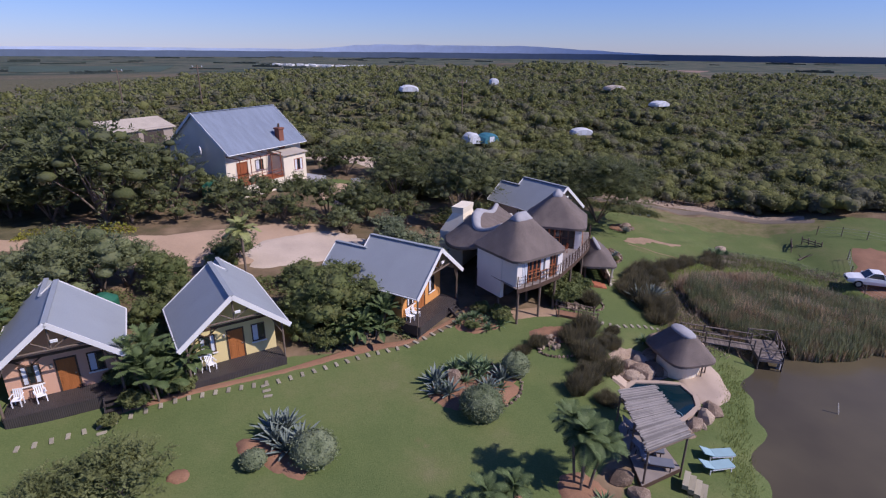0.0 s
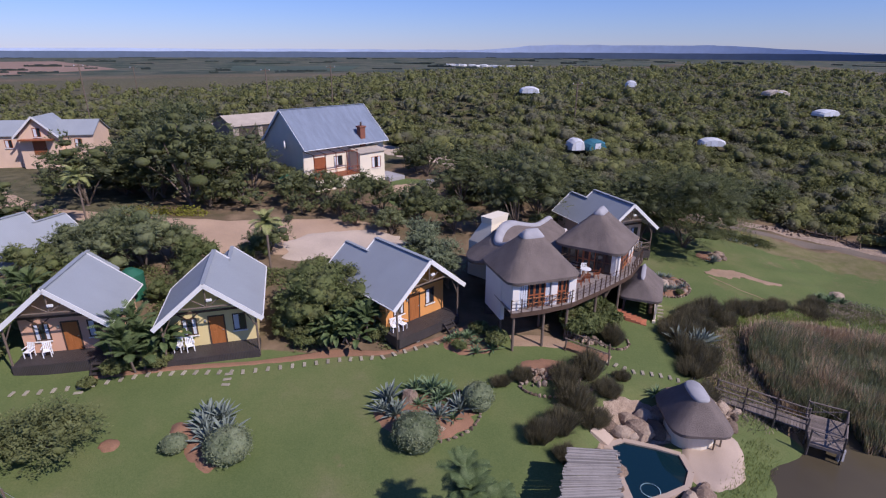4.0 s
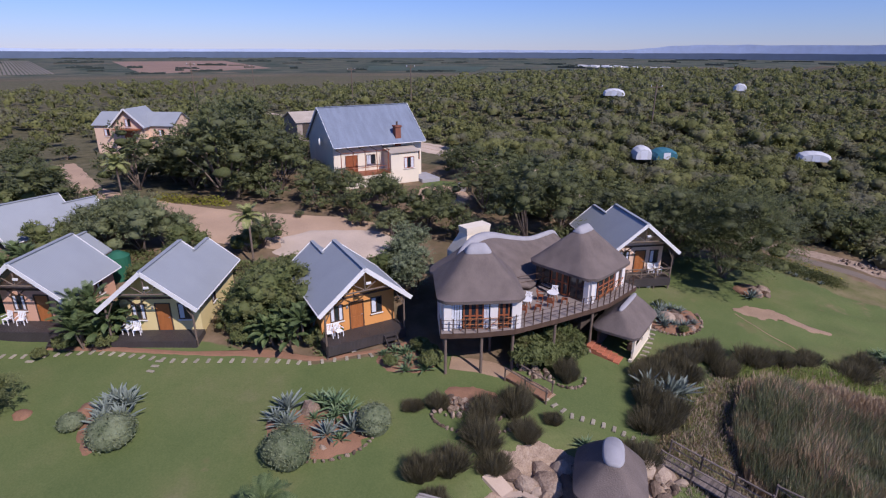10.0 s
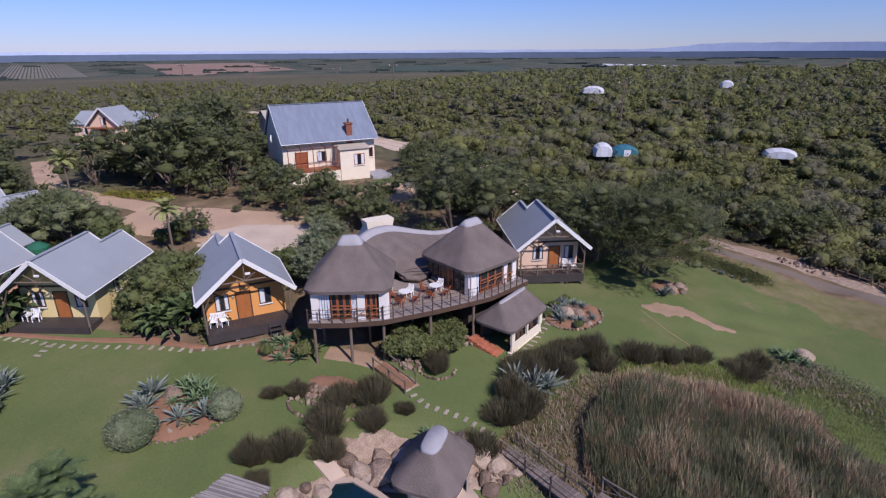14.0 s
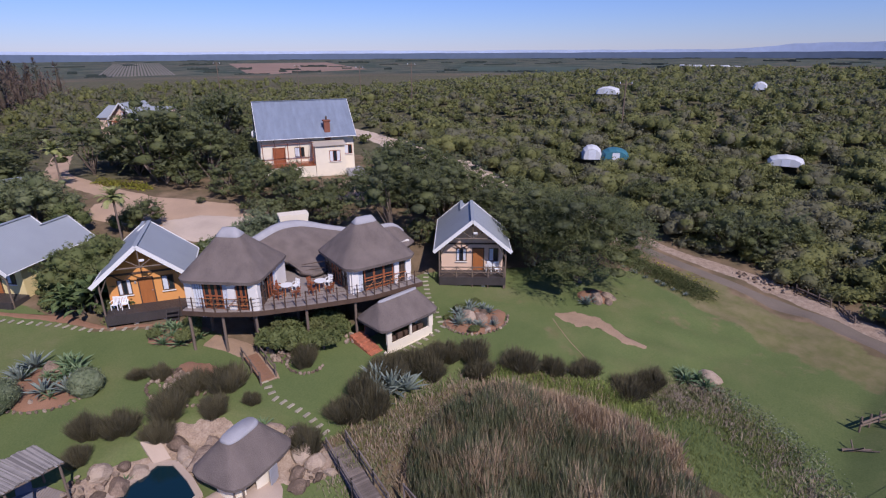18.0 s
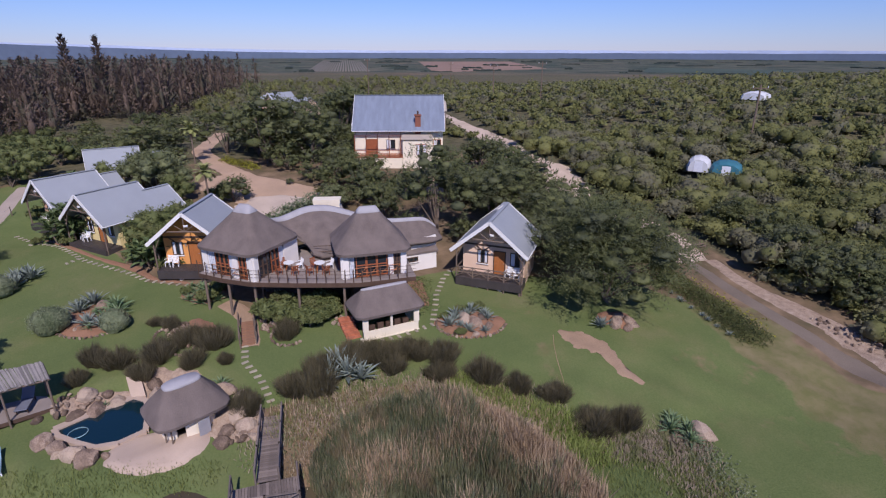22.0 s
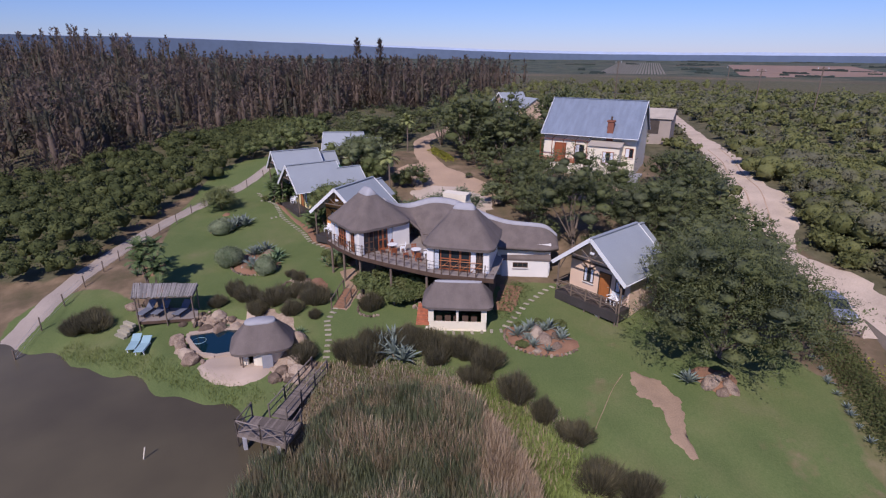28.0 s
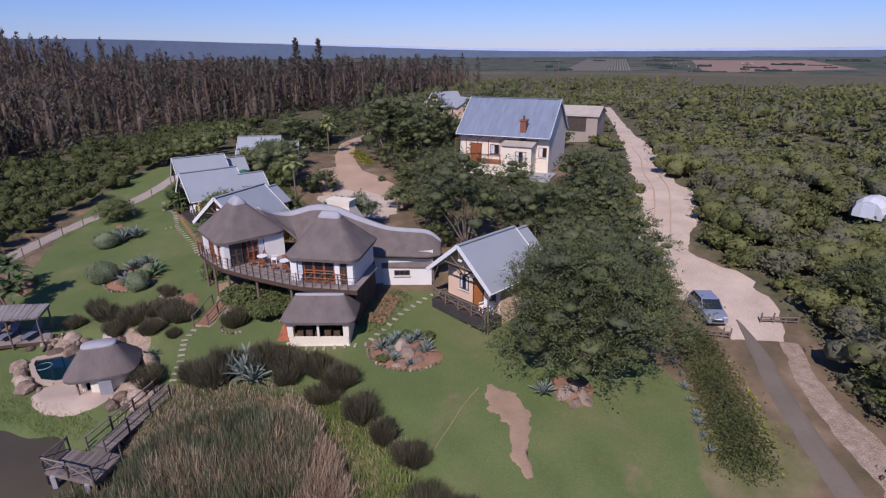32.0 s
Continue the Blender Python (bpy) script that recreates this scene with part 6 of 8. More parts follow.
v, f = blades(rng, heath, 0.24, 0.022, 0.9)
tagged(part("heath_patch", fast_mesh("heath_patch", v, f, M_HEATH), None), "low pinkish-grey heath between lawn and reeds", "heath", "", "stuff")
tufts = np.stack([rng.uniform(-30, 46, 26000), rng.uniform(12, 72, 26000)], 1)
tufts = tufts[(lawn_mask(tufts[:, 0], tufts[:, 1]) > 0.7)][:14000]
v, f = blades(rng, tufts, 0.04, 0.02, 0.9)
M_GRASS = leaf_mat("lawn_blades", (0.085, 0.12, 0.04), (0.16, 0.19, 0.07), 0.6, 0.8, 0.3)
tagged(part("lawn_grass", fast_mesh("lawn_grass", v, f, M_GRASS), None), "short uneven tufts in the mown lawn", "grass", "", "stuff")


def ground_cover(name, label, pts, r, n, size, height, material):
    c = patch(rng, n, pts, r)
    z = ground_z(c[:, 0], c[:, 1])
    edge_ = spread(c[:, 0], c[:, 1], [tuple(p) for p in pts], r * 0.6, r * 0.5)
    p = np.stack([c[:, 0], c[:, 1], z + rng.random(len(c)) * height * (0.3 + 0.7 * edge_)], 1)
    nrm = rng.normal(0, 0.6, (len(c), 3)) + (0, 0, 1)
    nrm /= np.linalg.norm(nrm, axis=1, keepdims=True)
    a = np.cross(nrm, rng.normal(size=(len(c), 3)))
    a /= np.linalg.norm(a, axis=1, keepdims=True)
    b = np.cross(nrm, a)
    s = size * rng.uniform(0.6, 1.3, (len(c), 1))
    v = np.stack([p - a * s, p - b * s * 0.4, p + a * s, p + b * s * 0.5], 1).reshape(-1, 3)
    return tagged(part(name, fast_mesh(name, v, quads(len(v)), material), None), label, "ground cover", "", "stuff")


ground_cover("creeping_hedge", "low green creeping hedge beside the track", [(18.6, 74.3), (22.5, 73.4), (26, 72.5), (28.8, 71.6)], 1.25, 11000, 0.085, 0.5, M_CITRUS)
ground_cover("yellow_border", "yellow-green border plants along the hedge", [(21.5, 75.2), (25.5, 74.3), (29.0, 73.2)], 0.45, 260, 0.12, 0.45, M_YELLOWLEAF)
ground_cover("drive_hedge", "yellow-green hedge beside the court", [(-38.6, 47.0), (-35.2, 48.1), (-33.4, 48.7), (-30.6, 49.5)], 0.6, 2400, 0.12, 1.0, M_YELLOWLEAF)
ground_cover("slope_planting", "small green shrubs in the red soil bed", [(10, 53.6), (12, 52.6), (13.6, 52.0)], 0.9, 700, 0.11, 0.45, M_SHRUB)

straw = np.vstack([patch(rng, 700, [(20.2, 39.8), (21.4, 43), (22.6, 46.6), (24.4, 49.6)], 1.9), patch(rng, 800, [(25, 50.6), (28.5, 52.4)], 1.0)])
v, f = blades(rng, straw, 0.5, 0.02, 0.6)
tagged(part("straw_grass", fast_mesh("straw_grass", v, f, M_REEDDRY), None), "dry straw-coloured grass between lawn and reeds", "grass", "", "stuff")

# flower beds in the lawn
for cx, cy, rx, ry, rot, lab in ((-8.3, 23.0, 1.25, 1.9, 0.9, "round bed of agaves and clipped shrubs in the lawn"), (2.3, 29.4, 2.9, 2.1, 0.5, "bed of agaves, rocks and two clipped shrubs in the lawn"),
                                 (3.2, 37.4, 2.2, 1.4, 0.7, "bed of aloes below the house"), (17.4, 54.2, 2.7, 2.0, 1.3, "rock bed with blue agaves in the lawn"),
                                 (2.9, 19.8, 1.7, 1.2, 0.4, "bed with palms near the road"), (-10.0, 23.4, 1.0, 0.8, 0.0, "small bed of aloes"), (22.3, 64.4, 1.6, 1.3, 0.4, "rocky foot of the big tree"),
                                 (8.5, 36.2, 1.8, 1.2, 0.4, "stony slope bed"), (-13, 21.2, 0.55, 0.5, 0.0, "small round bare soil ring"), (7.2, 21.6, 1.3, 1.1, 0.3, "soil round the garden palm")):
    drape_blob("flower_bed", cx, cy, rx, ry, rot, M_SOIL, lab, "flower bed", 0.07, 0.3, cx, 36, 5, 0.12)


def stone_ring(cx, cy, rx, ry, rot, a0, a1, n, label):
    t = thing("stone_edging", label, "edging")
    for i in range(n):
        a = a0 + (a1 - a0) * i / n
        x, y = rx * math.cos(a), ry * math.sin(a)
        px, py = cx + math.cos(rot) * x - math.sin(rot) * y, cy + math.sin(rot) * x + math.cos(rot) * y
        part("stone", ROCKS[i % 5], None, t, "", Matrix.LocRotScale((px, py, gz(px, py) + 0.06), Euler((i, i * 2.0, i * 1.3)), (0.17, 0.13, 0.12)))


stone_ring(2.3, 29.4, 3.2, 2.4, 0.5, -1.6, 0.9, 18, "small stones edging the agave bed")
stone_ring(17.4, 54.2, 2.7, 2.0, 1.3, 2.4, 6.0, 26, "pale stones edging the rock bed")
stone_ring(9.4, 35.0, 2.6, 1.4, 0.5, 3.2, 6.2, 22, "pale stones edging the slope bed")
stone_ring(12.6, 41.6, 1.3, 1.2, 0.0, 4.2, 6.9, 12, "pale stones round the tussock bed")


def rubble(cx, cy, rx, ry, n, label):
    t = thing("stone_heap", label, "stones")
    for i in range(n):
        a, q = 2.4 * i, math.sqrt((i + 0.5) / n)
        px, py = cx + rx * q * math.cos(a) + pr.uniform(-0.15, 0.15), cy + ry * q * math.sin(a) + pr.uniform(-0.15, 0.15)
        k = pr.uniform(0.10, 0.30)
        part("stone", ROCKS[i % 5], None, t, "", Matrix.LocRotScale((px, py, gz(px, py) + 0.05 + k * 0.3), Euler((i, i * 2.0, i * 1.3)), (k, k * 0.8, k * 0.7)))


rubble(7.6, 34.8, 1.1, 0.8, 30, "heap of pale broken stones among rush tussocks")
rubble(9.6, 35.7, 1.4, 0.6, 26, "heap of pale broken stones among rush tussocks")
rubble(10.8, 40.7, 1.3, 0.5, 26, "dry-laid stones beside the garden stair")
rubble(13.0, 45.6, 0.7, 0.6, 18, "pale stones below the deck beside the kiosk")
rubble(12.6, 28.6, 0.9, 1.4, 34, "rough stones between shelter and pool")
rubble(19.6, 36.6, 0.9, 0.7, 22, "flat reddish stones beside the jetty")
rubble(33.0, 78.0, 3.0, 1.0, 40, "pale stones scattered on the dry verge")


def ball_shrub(x, y, r, squash=0.85, seed=1, leafmat=M_GREYLEAF, label="clipped round grey-green shrub", z=None):
    g = np.random.default_rng(seed)
    v = leaf_cloud(g, [(0, 0, r * squash * 0.75)], [(r, r, r * squash)], int(3800 * r * r), 0.05)
    cv, cf = core_blob(g, (0, 0, r * squash * 0.75), (r * 1.1, r * 1.1, r * squash * 1.1), 14, 8, 0.78)
    me = fast_mesh("clipped_shrub", np.vstack([v, cv]), np.vstack([quads(len(v)), cf + len(v)]), leafmat)
    ob = new("clipped_shrub", me)
    ob.location = (x, y, gz(x, y) if z is None else z)
    return tagged(ob, label, "shrub", "clipped shrubs")


ball_shrub(2.5, 26.9, 1.34, 0.8, 1)
ball_shrub(5.0, 31.0, 0.98, 0.95, 2)
ball_shrub(-6.6, 22.8, 1.25, 0.75, 3)
ball_shrub(-9.6, 22.2, 0.7, 0.7, 4)
for x, y, s in ((-9.2, 24.6, 1.7), (-8.2, 23.2, 1.5), (-8.6, 24.9, 1.5), (-7.6, 23.9, 1.5), (-8.9, 23.8, 1.6)):
    rosette(x, y, s, LEAF_AGAVE, 26, "blue-grey agave with pointed leaves in a bed")
for x, y, s in ((-0.3, 29.6, 1.55), (0.6, 28.6, 1.3), (4.1, 30.2, 1.45), (3.1, 29.2, 1.3), (-0.2, 28.6, 1.2)):
    rosette(x, y, s, LEAF_AGAVE, 26, "blue-grey agave with pointed leaves in a bed")
for x, y, s in ((2.0, 31.2, 1.6), (3.0, 31.2, 1.35), (1.0, 31.0, 1.3), (2.6, 30.6, 1.2), (2.5, 36.6, 0.8), (3.4, 37.0, 0.95), (4.1, 37.9, 0.9), (2.9, 38.2, 1.0), (1.9, 37.4, 0.9), (3.6, 36.2, 0.9), (4.6, 36.9, 1.0), (2.6, 37.6, 1.1), (4.9, 38.2, 1.0), (1.4, 36.8, 0.8), (1.2, 30.9, 0.9), (3.9, 29.3, 0.8), (0.4, 29.0, 0.8), (2.6, 30.2, 0.9), (1.6, 29.8, 0.8)):
    rosette(x, y, s, LEAF_ALOE, 24, "green aloe rosette in a garden bed", "aloe")
boulder(0.9, 30.2, 0.65, 1, None, 1.3)
boulder(3.3, 30.2, 0.35, 2)
boulder(3.5, 28.4, 0.3, 3)
for x, y, s, me in ((16.2, 54.9, 1.1, LEAF_AGAVE), (17.0, 52.5, 1.1, LEAF_AGAVE), (18.3, 53.4, 0.9, LEAF_AGAVE), (16.1, 53.6, 1.0, LEAF_AGAVE), (17.6, 55.6, 0.9, LEAF_AGAVE), (16.6, 53.2, 1.0, LEAF_AGAVE), (16.5, 54.4, 0.9, LEAF_AGAVE), (18.9, 54.4, 0.7, LEAF_AGAVE), (17.6, 53.1, 0.8, LEAF_AGAVE), (16.9, 55.7, 0.8, LEAF_AGAVE)):
    rosette(x, y, s, me, 26, "blue-grey agave among boulders")
for k, (x, y, r) in enumerate(((16.9, 53.9, 0.75), (17.7, 54.3, 0.7), (18.6, 55.0, 0.55), (17.3, 55.2, 0.5), (18.9, 53.6, 0.35))):
    boulder(x, y, r, k)
for k, (x, y, r) in enumerate(((23.0, 63.8, 0.85), (23.4, 64.9, 0.75), (22.4, 64.6, 0.6), (23.8, 64.2, 0.5))):
    boulder(x, y, r, k + 2, None, 0.9)
rosette(22.6, 62.6, 1.15, LEAF_AGAVE, 26, "variegated agave beside boulders")
for x, y, s in ((18.1, 42.7, 1.8), (18.8, 43.6, 1.9), (17.5, 43.5, 1.7), (18.9, 42.3, 1.6), (19.4, 44.3, 1.6), (18.2, 44.4, 1.5)):
    rosette(x, y, s, LEAF_AGAVE, 28, "large blue-grey agave on the bank")
for x, y, s in ((32.1, 58.6, 1.1), (32.7, 59.4, 1.1), (33.3, 58.8, 1.0), (31.6, 59.3, 0.9)):
    rosette(x, y, s, LEAF_ALOE, 26, "bright green aloe on the lawn edge", "aloe")
boulder(33.2, 60.0, 0.9, 3)
for x, y, s in ((15.6, 36.4, 0.9), (15.2, 33.4, 0.7), (13.0, 29.9, 0.7), (4.0, 18.6, 0.9), (8.2, 20.7, 0.9), (1.4, 20.3, 0.8)):
    rosette(x, y, s, LEAF_ALOE, 24, "green aloe among stones", "aloe")
for k in range(9):
    rosette(20.8 + k * 0.9 + pr.uniform(-0.3, 0.3), 71.9 - k * 0.22, pr.uniform(0.35, 0.55), LEAF_AGAVE, 18, "small pale agave in the creeping hedge")

# palms and wild bananas
palm(7.3, 21.7, 3.9, 1.3, FROND_A, 22, "multi-stemmed garden palm with arching fronds", 4, "palm_tree", None, -18)
palm(-16.2, 41.2, 4.6, 1.5, FROND_B, 24, "slender palm with a pale yellow-green crown")
palm(-38.5, 42.8, 5.0, 1.6, FROND_B, 22, "slender palm among garden trees")
palm(2.9, 19.9, 1.6, 1.15, FROND_A, 14, "low palm in a soil bed", 2)
for x, y, h in ((-16.6, 26.9, 3.0), (-17.6, 27.5, 3.6), (-5.0, 34.4, 2.2), (-4.4, 35.4, 2.9), (-16.0, 28.5, 2.4), (-27.5, 28.0, 3.4), (-6.1, 34.1, 1.5)):
    palm(x, y, h * 0.72, 1.6, FROND_TORN if x < -16.2 or x > -4.7 else LEAF_PADDLE, 17, "wild banana clump with tall paddle leaves between cottages", 4, "wild_banana", None, 12)

# shrubs under the deck and round the house
lush = [TreeKind(k, 2.0, 1.35, 0.3, 13, 2200, 0.115, M_SHRUB, 0.8, 0.06, aspect=1.6) for k in (31, 32)]
greyt = TreeKind(33, 4.2, 2.4, 0.5, 18, 7000, 0.10, M_GREYLEAF, 0.7, 0.12, reach=0.45, body=0.5)
M_LIGHTLEAF = leaf_mat("light_green_leaves", (0.11, 0.13, 0.05), (0.26, 0.28, 0.12), 0.9, 0.7, 0.4)
lightb = TreeKind(36, 2.3, 2.1, 0.2, 16, 5000, 0.09, M_LIGHTLEAF, 0.7, 0.08, reach=0.5, body=0.5)
for k, (x, y, s) in enumerate(((10.4, 41.1, 1.1), (11.1, 42.0, 0.9), (10.9, 44.6, 1.05), (12.0, 44.9, 0.8), (4.6, 37.6, 0.75), (3.2, 38.6, 0.6), (2.4, 36.2, 0.45), (9.7, 42.2, 1.0), (12.2, 43.4, 0.9), (15.9, 52.6, 0.3), (15.6, 54.4, 0.35), (16.0, 55.8, 0.4), (18.4, 52.6, 0.35), (-8.0, 33.0, 0.75), (-6.9, 33.4, 0.7), (-9.0, 33.2, 0.6), (-17.5, 26.0, 0.7), (-15.6, 27.4, 0.7), (-19.0, 27.6, 0.8), (-3.4, 35.6, 0.8), (-3.0, 37.0, 0.9), (-15.5, 30.5, 0.9), (-14.9, 32.6, 0.9), (-25.6, 24.4, 0.8), (-26.8, 26.2, 1.0), (-18.3, 24.6, 0.45))):
    lush[k % 2].plant(x, y, s, "lush broad-leaved green shrub", k * 1.9, "shrub")
greyt.plant(-1.0, 44.6, 1.05, "grey-green leafy bush beside the house", 0.2)
greyt.plant(-3.8, 47.6, 1.0, "grey-green leafy tree behind the cottage", 1.0)
greyt.plant(-5.6, 50.2, 0.95, "grey-green leafy tree behind the cottage", 2.5)
lightb.plant(-15.0, 19.9, 1.2, "light green feathery bush on the lawn", 0.3, "bush")
lightb.plant(-17.6, 19.0, 0.95, "light green feathery bush on the lawn", 1.9, "bush")

# stepping stones
path = tagged(new("stepping_stone_path"), "row of pale stepping stones along the cottages", "path", "", "structure")
stone_me = mesh_from("stone", [(-0.25, -0.10, 0), (0.24, -0.12, 0), (0.27, 0.10, 0), (-0.23, 0.12, 0), (-0.23, -0.08, 0.06), (0.22, -0.10, 0.06), (0.24, 0.08, 0.06), (-0.21, 0.10, 0.06)],
                     [(3, 2, 1, 0), (4, 5, 6, 7), (0, 1, 5, 4), (1, 2, 6, 5), (2, 3, 7, 6), (3, 0, 4, 7)])
stone_me.materials.append(M_STONE)


def lay_stones(pts, step, across=90.0):
    for (x0, y0), (x1, y1) in zip(pts[:-1], pts[1:]):
        n = max(1, int(math.hypot(x1 - x0, y1 - y0) / step))
        for i in range(n):
            u = i / n
            x, y = x0 + (x1 - x0) * u, y0 + (y1 - y0) * u
            part("stone", stone_me, None, path, "", pose(x, y, gz(x, y) + 0.03, 0, 0, math.degrees(math.atan2(y1 - y0, x1 - x0)) + across + pr.uniform(-8, 8)))


lay_stones([(-22, 22.6), (-18.2, 24.9), (-15.6, 26.6), (-10.2, 28.9), (-5.0, 32.3), (-2.4, 33.6), (0.6, 36.4), (2.0, 38.6)], 0.72)
lay_stones([(12.4, 38.6), (14.2, 38.2), (16.6, 38.7), (18.8, 38.8)], 0.55)
lay_stones([(9.4, 57.2), (10.4, 55.9), (12.6, 53.9), (14.6, 52.6), (16.3, 51.4), (16.5, 48.5), (16.4, 46.0)], 0.62)
lay_stones([(-10.9, 28.4), (-10.2, 27.0)], 0.45, 90)
lay_stones([(-19.0, 24.9), (-18.2, 23.6)], 0.45, 90)

# garden stair under the deck
gs = thing("garden_stair", "timber-railed garden stair down to the lawn", "stairs")
for k in range(7):
    x, y = 9.7 + 0.42 * k, 39.35 - 0.08 * k
    part("step", boxm(-0.22, 0.22, -0.45, 0.45, -0.12, 0.1), M_SOIL, gs, "", pose(x, y, gz(x, y) + 0.06, 0, 0, -10))
for sy in (-0.55, 0.55):
    part("rail", beamm((9.4, 39.4 + sy, gz(9.4, 39.4) + 0.95), (12.6, 38.8 + sy, gz(12.6, 38.8) + 0.85), 0.09, None, 6), M_POLE, gs)
    for k in range(3):
        x, y = 9.5 + 1.5 * k, 39.4 - 0.28 * k + sy
        part("post", beamm((x, y, gz(x, y) - 0.2), (x, y, gz(x, y) + 1.0), 0.11, None, 6), M_POLE, gs)

# ---------------------------------------------------------------- pool, hut, shelter
hut = thing("thatched_hut", "round thatched pool hut with cream walls", "hut")
thatch_hip(hut, 17.45, 34.2, math.atan2(1.0, -0.25), 2.15, 1.8, 1.7, 3.3, 0.85, 5.0, 0.2, 0.92, 0.0, 0.42)
bm = bmesh.new()
n = 36
ring = [(1.5 * math.cos(2 * math.pi * i / n), 1.5 * math.sin(2 * math.pi * i / n)) for i in range(n)]
for i in range(n):
    a, b = ring[i], ring[(i + 1) % n]
    if i in (33, 34):
        continue
    q = 0.92
    vs = [bm.verts.new(p) for p in ((a[0], a[1], 0), (b[0], b[1], 0), (b[0], b[1], 1.6), (a[0], a[1], 1.6), (a[0] * q, a[1] * q, 0), (b[0] * q, b[1] * q, 0), (b[0] * q, b[1] * q, 1.6), (a[0] * q, a[1] * q, 1.6))]
    for ff in ((0, 1, 2, 3), (5, 4, 7, 6), (3, 2, 6, 7), (1, 5, 6, 2), (4, 0, 3, 7)):
        bm.faces.new([vs[j] for j in ff])
part("wall", bm, M_CREAM, hut, "curved cream plaster wall", pose(17.45, 34.2, 0.0))
part("hut_floor", boxm(-1.0, 1.0, -1.0, 1.0, 0, 0.12), M_SAND, hut, "", pose(17.45, 34.2, 0.0))
part("shutter", boxm(-0.35, 0.35, -0.03, 0.03, 0.1, 1.25), M_CEMENT, hut, "grey panel in the wall", pose(19.0, 34.9, 0.15, 0, 0, 118))
for k, (x, y) in enumerate(((18.6, 32.9), (19.0, 33.2))):
    part("pole", beamm((x, y, 0), (x, y, 1.5), 0.1, None, 6), M_POLE, hut)
drape_blob("pool_patio", 18.6, 32.4, 2.7, 1.75, 1.25, M_SAND, "cream paved patio beside the pool", "patio", 0.14, 0.12, 4.0)

POOL = [(12.75, 31.5), (13.6, 32.2), (15.4, 32.15), (16.8, 31.95), (17.2, 30.6), (16.9, 29.4), (15.9, 28.5), (14.7, 27.6), (13.95, 27.4), (13.3, 29.4)]
pool = thing("swimming_pool", "small free-form pool with dark blue water and cream coping", "pool")


def pool_water():
    m = bpy.data.materials.new("pool_water")
    m.use_nodes = True
    n_, l_ = m.node_tree.nodes, m.node_tree.links
    b = n_["Principled BSDF"]
    b.inputs["Base Color"].default_value = (0.004, 0.020, 0.028, 1)
    b.inputs["Roughness"].default_value = 0.06
    k = n_.new("ShaderNodeTexNoise")
    k.inputs["Scale"].default_value = 2.5
    bp = n_.new("ShaderNodeBump")
    bp.inputs["Strength"].default_value, bp.inputs["Distance"].default_value = 0.1, 0.03
    l_.new(k.outputs["Fac"], bp.inputs["Height"])
    l_.new(bp.outputs[0], b.inputs["Normal"])
    return m


part("pool_water", slabm([(x, y, 0.26) for x, y in POOL], 0.5), pool_water(), pool, "dark blue-green pool water")
for i, (p, q) in enumerate(zip(POOL, POOL[1:] + POOL[:1])):
    wd = 0.5 if i in (8, 9) else 0.32
    part("coping", beamm((*p, 0.22 + 0.002 * (i % 2)), (*q, 0.22 + 0.002 * (i % 2)), wd, 0.26), M_SAND, pool, "cream cement coping")
bm = bmesh.new()
hose = [[bm.verts.new(((0.5 + 0.025 * math.cos(b)) * math.cos(a), (0.5 + 0.025 * math.cos(b)) * math.sin(a), 0.025 * math.sin(b))) for b in (0, 2.1, 4.2)] for a in np.linspace(0, 2 * math.pi, 25)[:-1]]
for i in range(24):
    for j in range(3):
        bm.faces.new([hose[i][j], hose[(i + 1) % 24][j], hose[(i + 1) % 24][(j + 1) % 3], hose[i][(j + 1) % 3]])
bmesh.ops.translate(bm, verts=bm.verts, vec=(15.0, 28.6, 0.29))
tagged(part("pool_hose", bm, M_TEAL), "coiled pale blue pool cleaner hose floating", "hose")
slide = thing("rock_slide", "cream cement water chute down the rocks", "chute")
part("channel", slabm([(11.7, 31.3, 1.25), (12.1, 32.1, 1.25), (13.1, 32.2, 0.35), (12.8, 31.4, 0.35)], 0.4), M_SAND, slide)
for k, (x, y, r) in enumerate(((13.2, 29.5, 0.6), (12.9, 30.6, 0.5), (13.3, 28.4, 0.5), (13.6, 32.9, 0.7), (14.6, 33.4, 0.8), (15.5, 33.7, 0.7), (12.6, 32.8, 0.6), (15.0, 34.6, 0.7), (14.9, 26.9, 0.55), (15.9, 27.6, 0.6), (16.9, 28.4, 0.55),
                               (17.6, 29.0, 0.6), (17.8, 29.9, 0.35), (16.4, 27.7, 0.4), (15.9, 35.2, 0.7), (16.4, 36.6, 0.6), (19.4, 36.0, 0.5), (18.6, 36.8, 0.6), (20.0, 35.6, 0.45), (20.3, 36.7, 0.4), (13.9, 34.2, 0.6), (12.1, 29.1, 0.5), (13.0, 26.6, 0.4),
                               (9.6, 22.4, 0.6), (10.2, 21.4, 0.5), (16.0, 33.6, 0.5), (14.3, 32.7, 0.45), (12.2, 30.2, 0.4), (17.3, 37.2, 0.5), (20.6, 37.2, 0.4), (19.6, 37.0, 0.5))):
    boulder(x, y, r * (1.3 if r > 0.44 else 1.0), k)
drape_blob("stony_bank", 14.6, 34.0, 3.0, 1.6, 0.55, M_BANK, "stony sandy bank behind the pool", "bank", 0.08, 0.4, 6.0)
drape_blob("stony_bank", 18.9, 36.3, 2.2, 1.3, 1.1, M_BANK, "stony sandy bank beside the jetty", "bank", 0.08, 0.4, 8.0)
drape_blob("stony_bank", 12.7, 29.6, 2.4, 0.9, 1.4, M_BANK, "stony sandy bank beside the pool", "bank", 0.08, 0.4, 9.0)

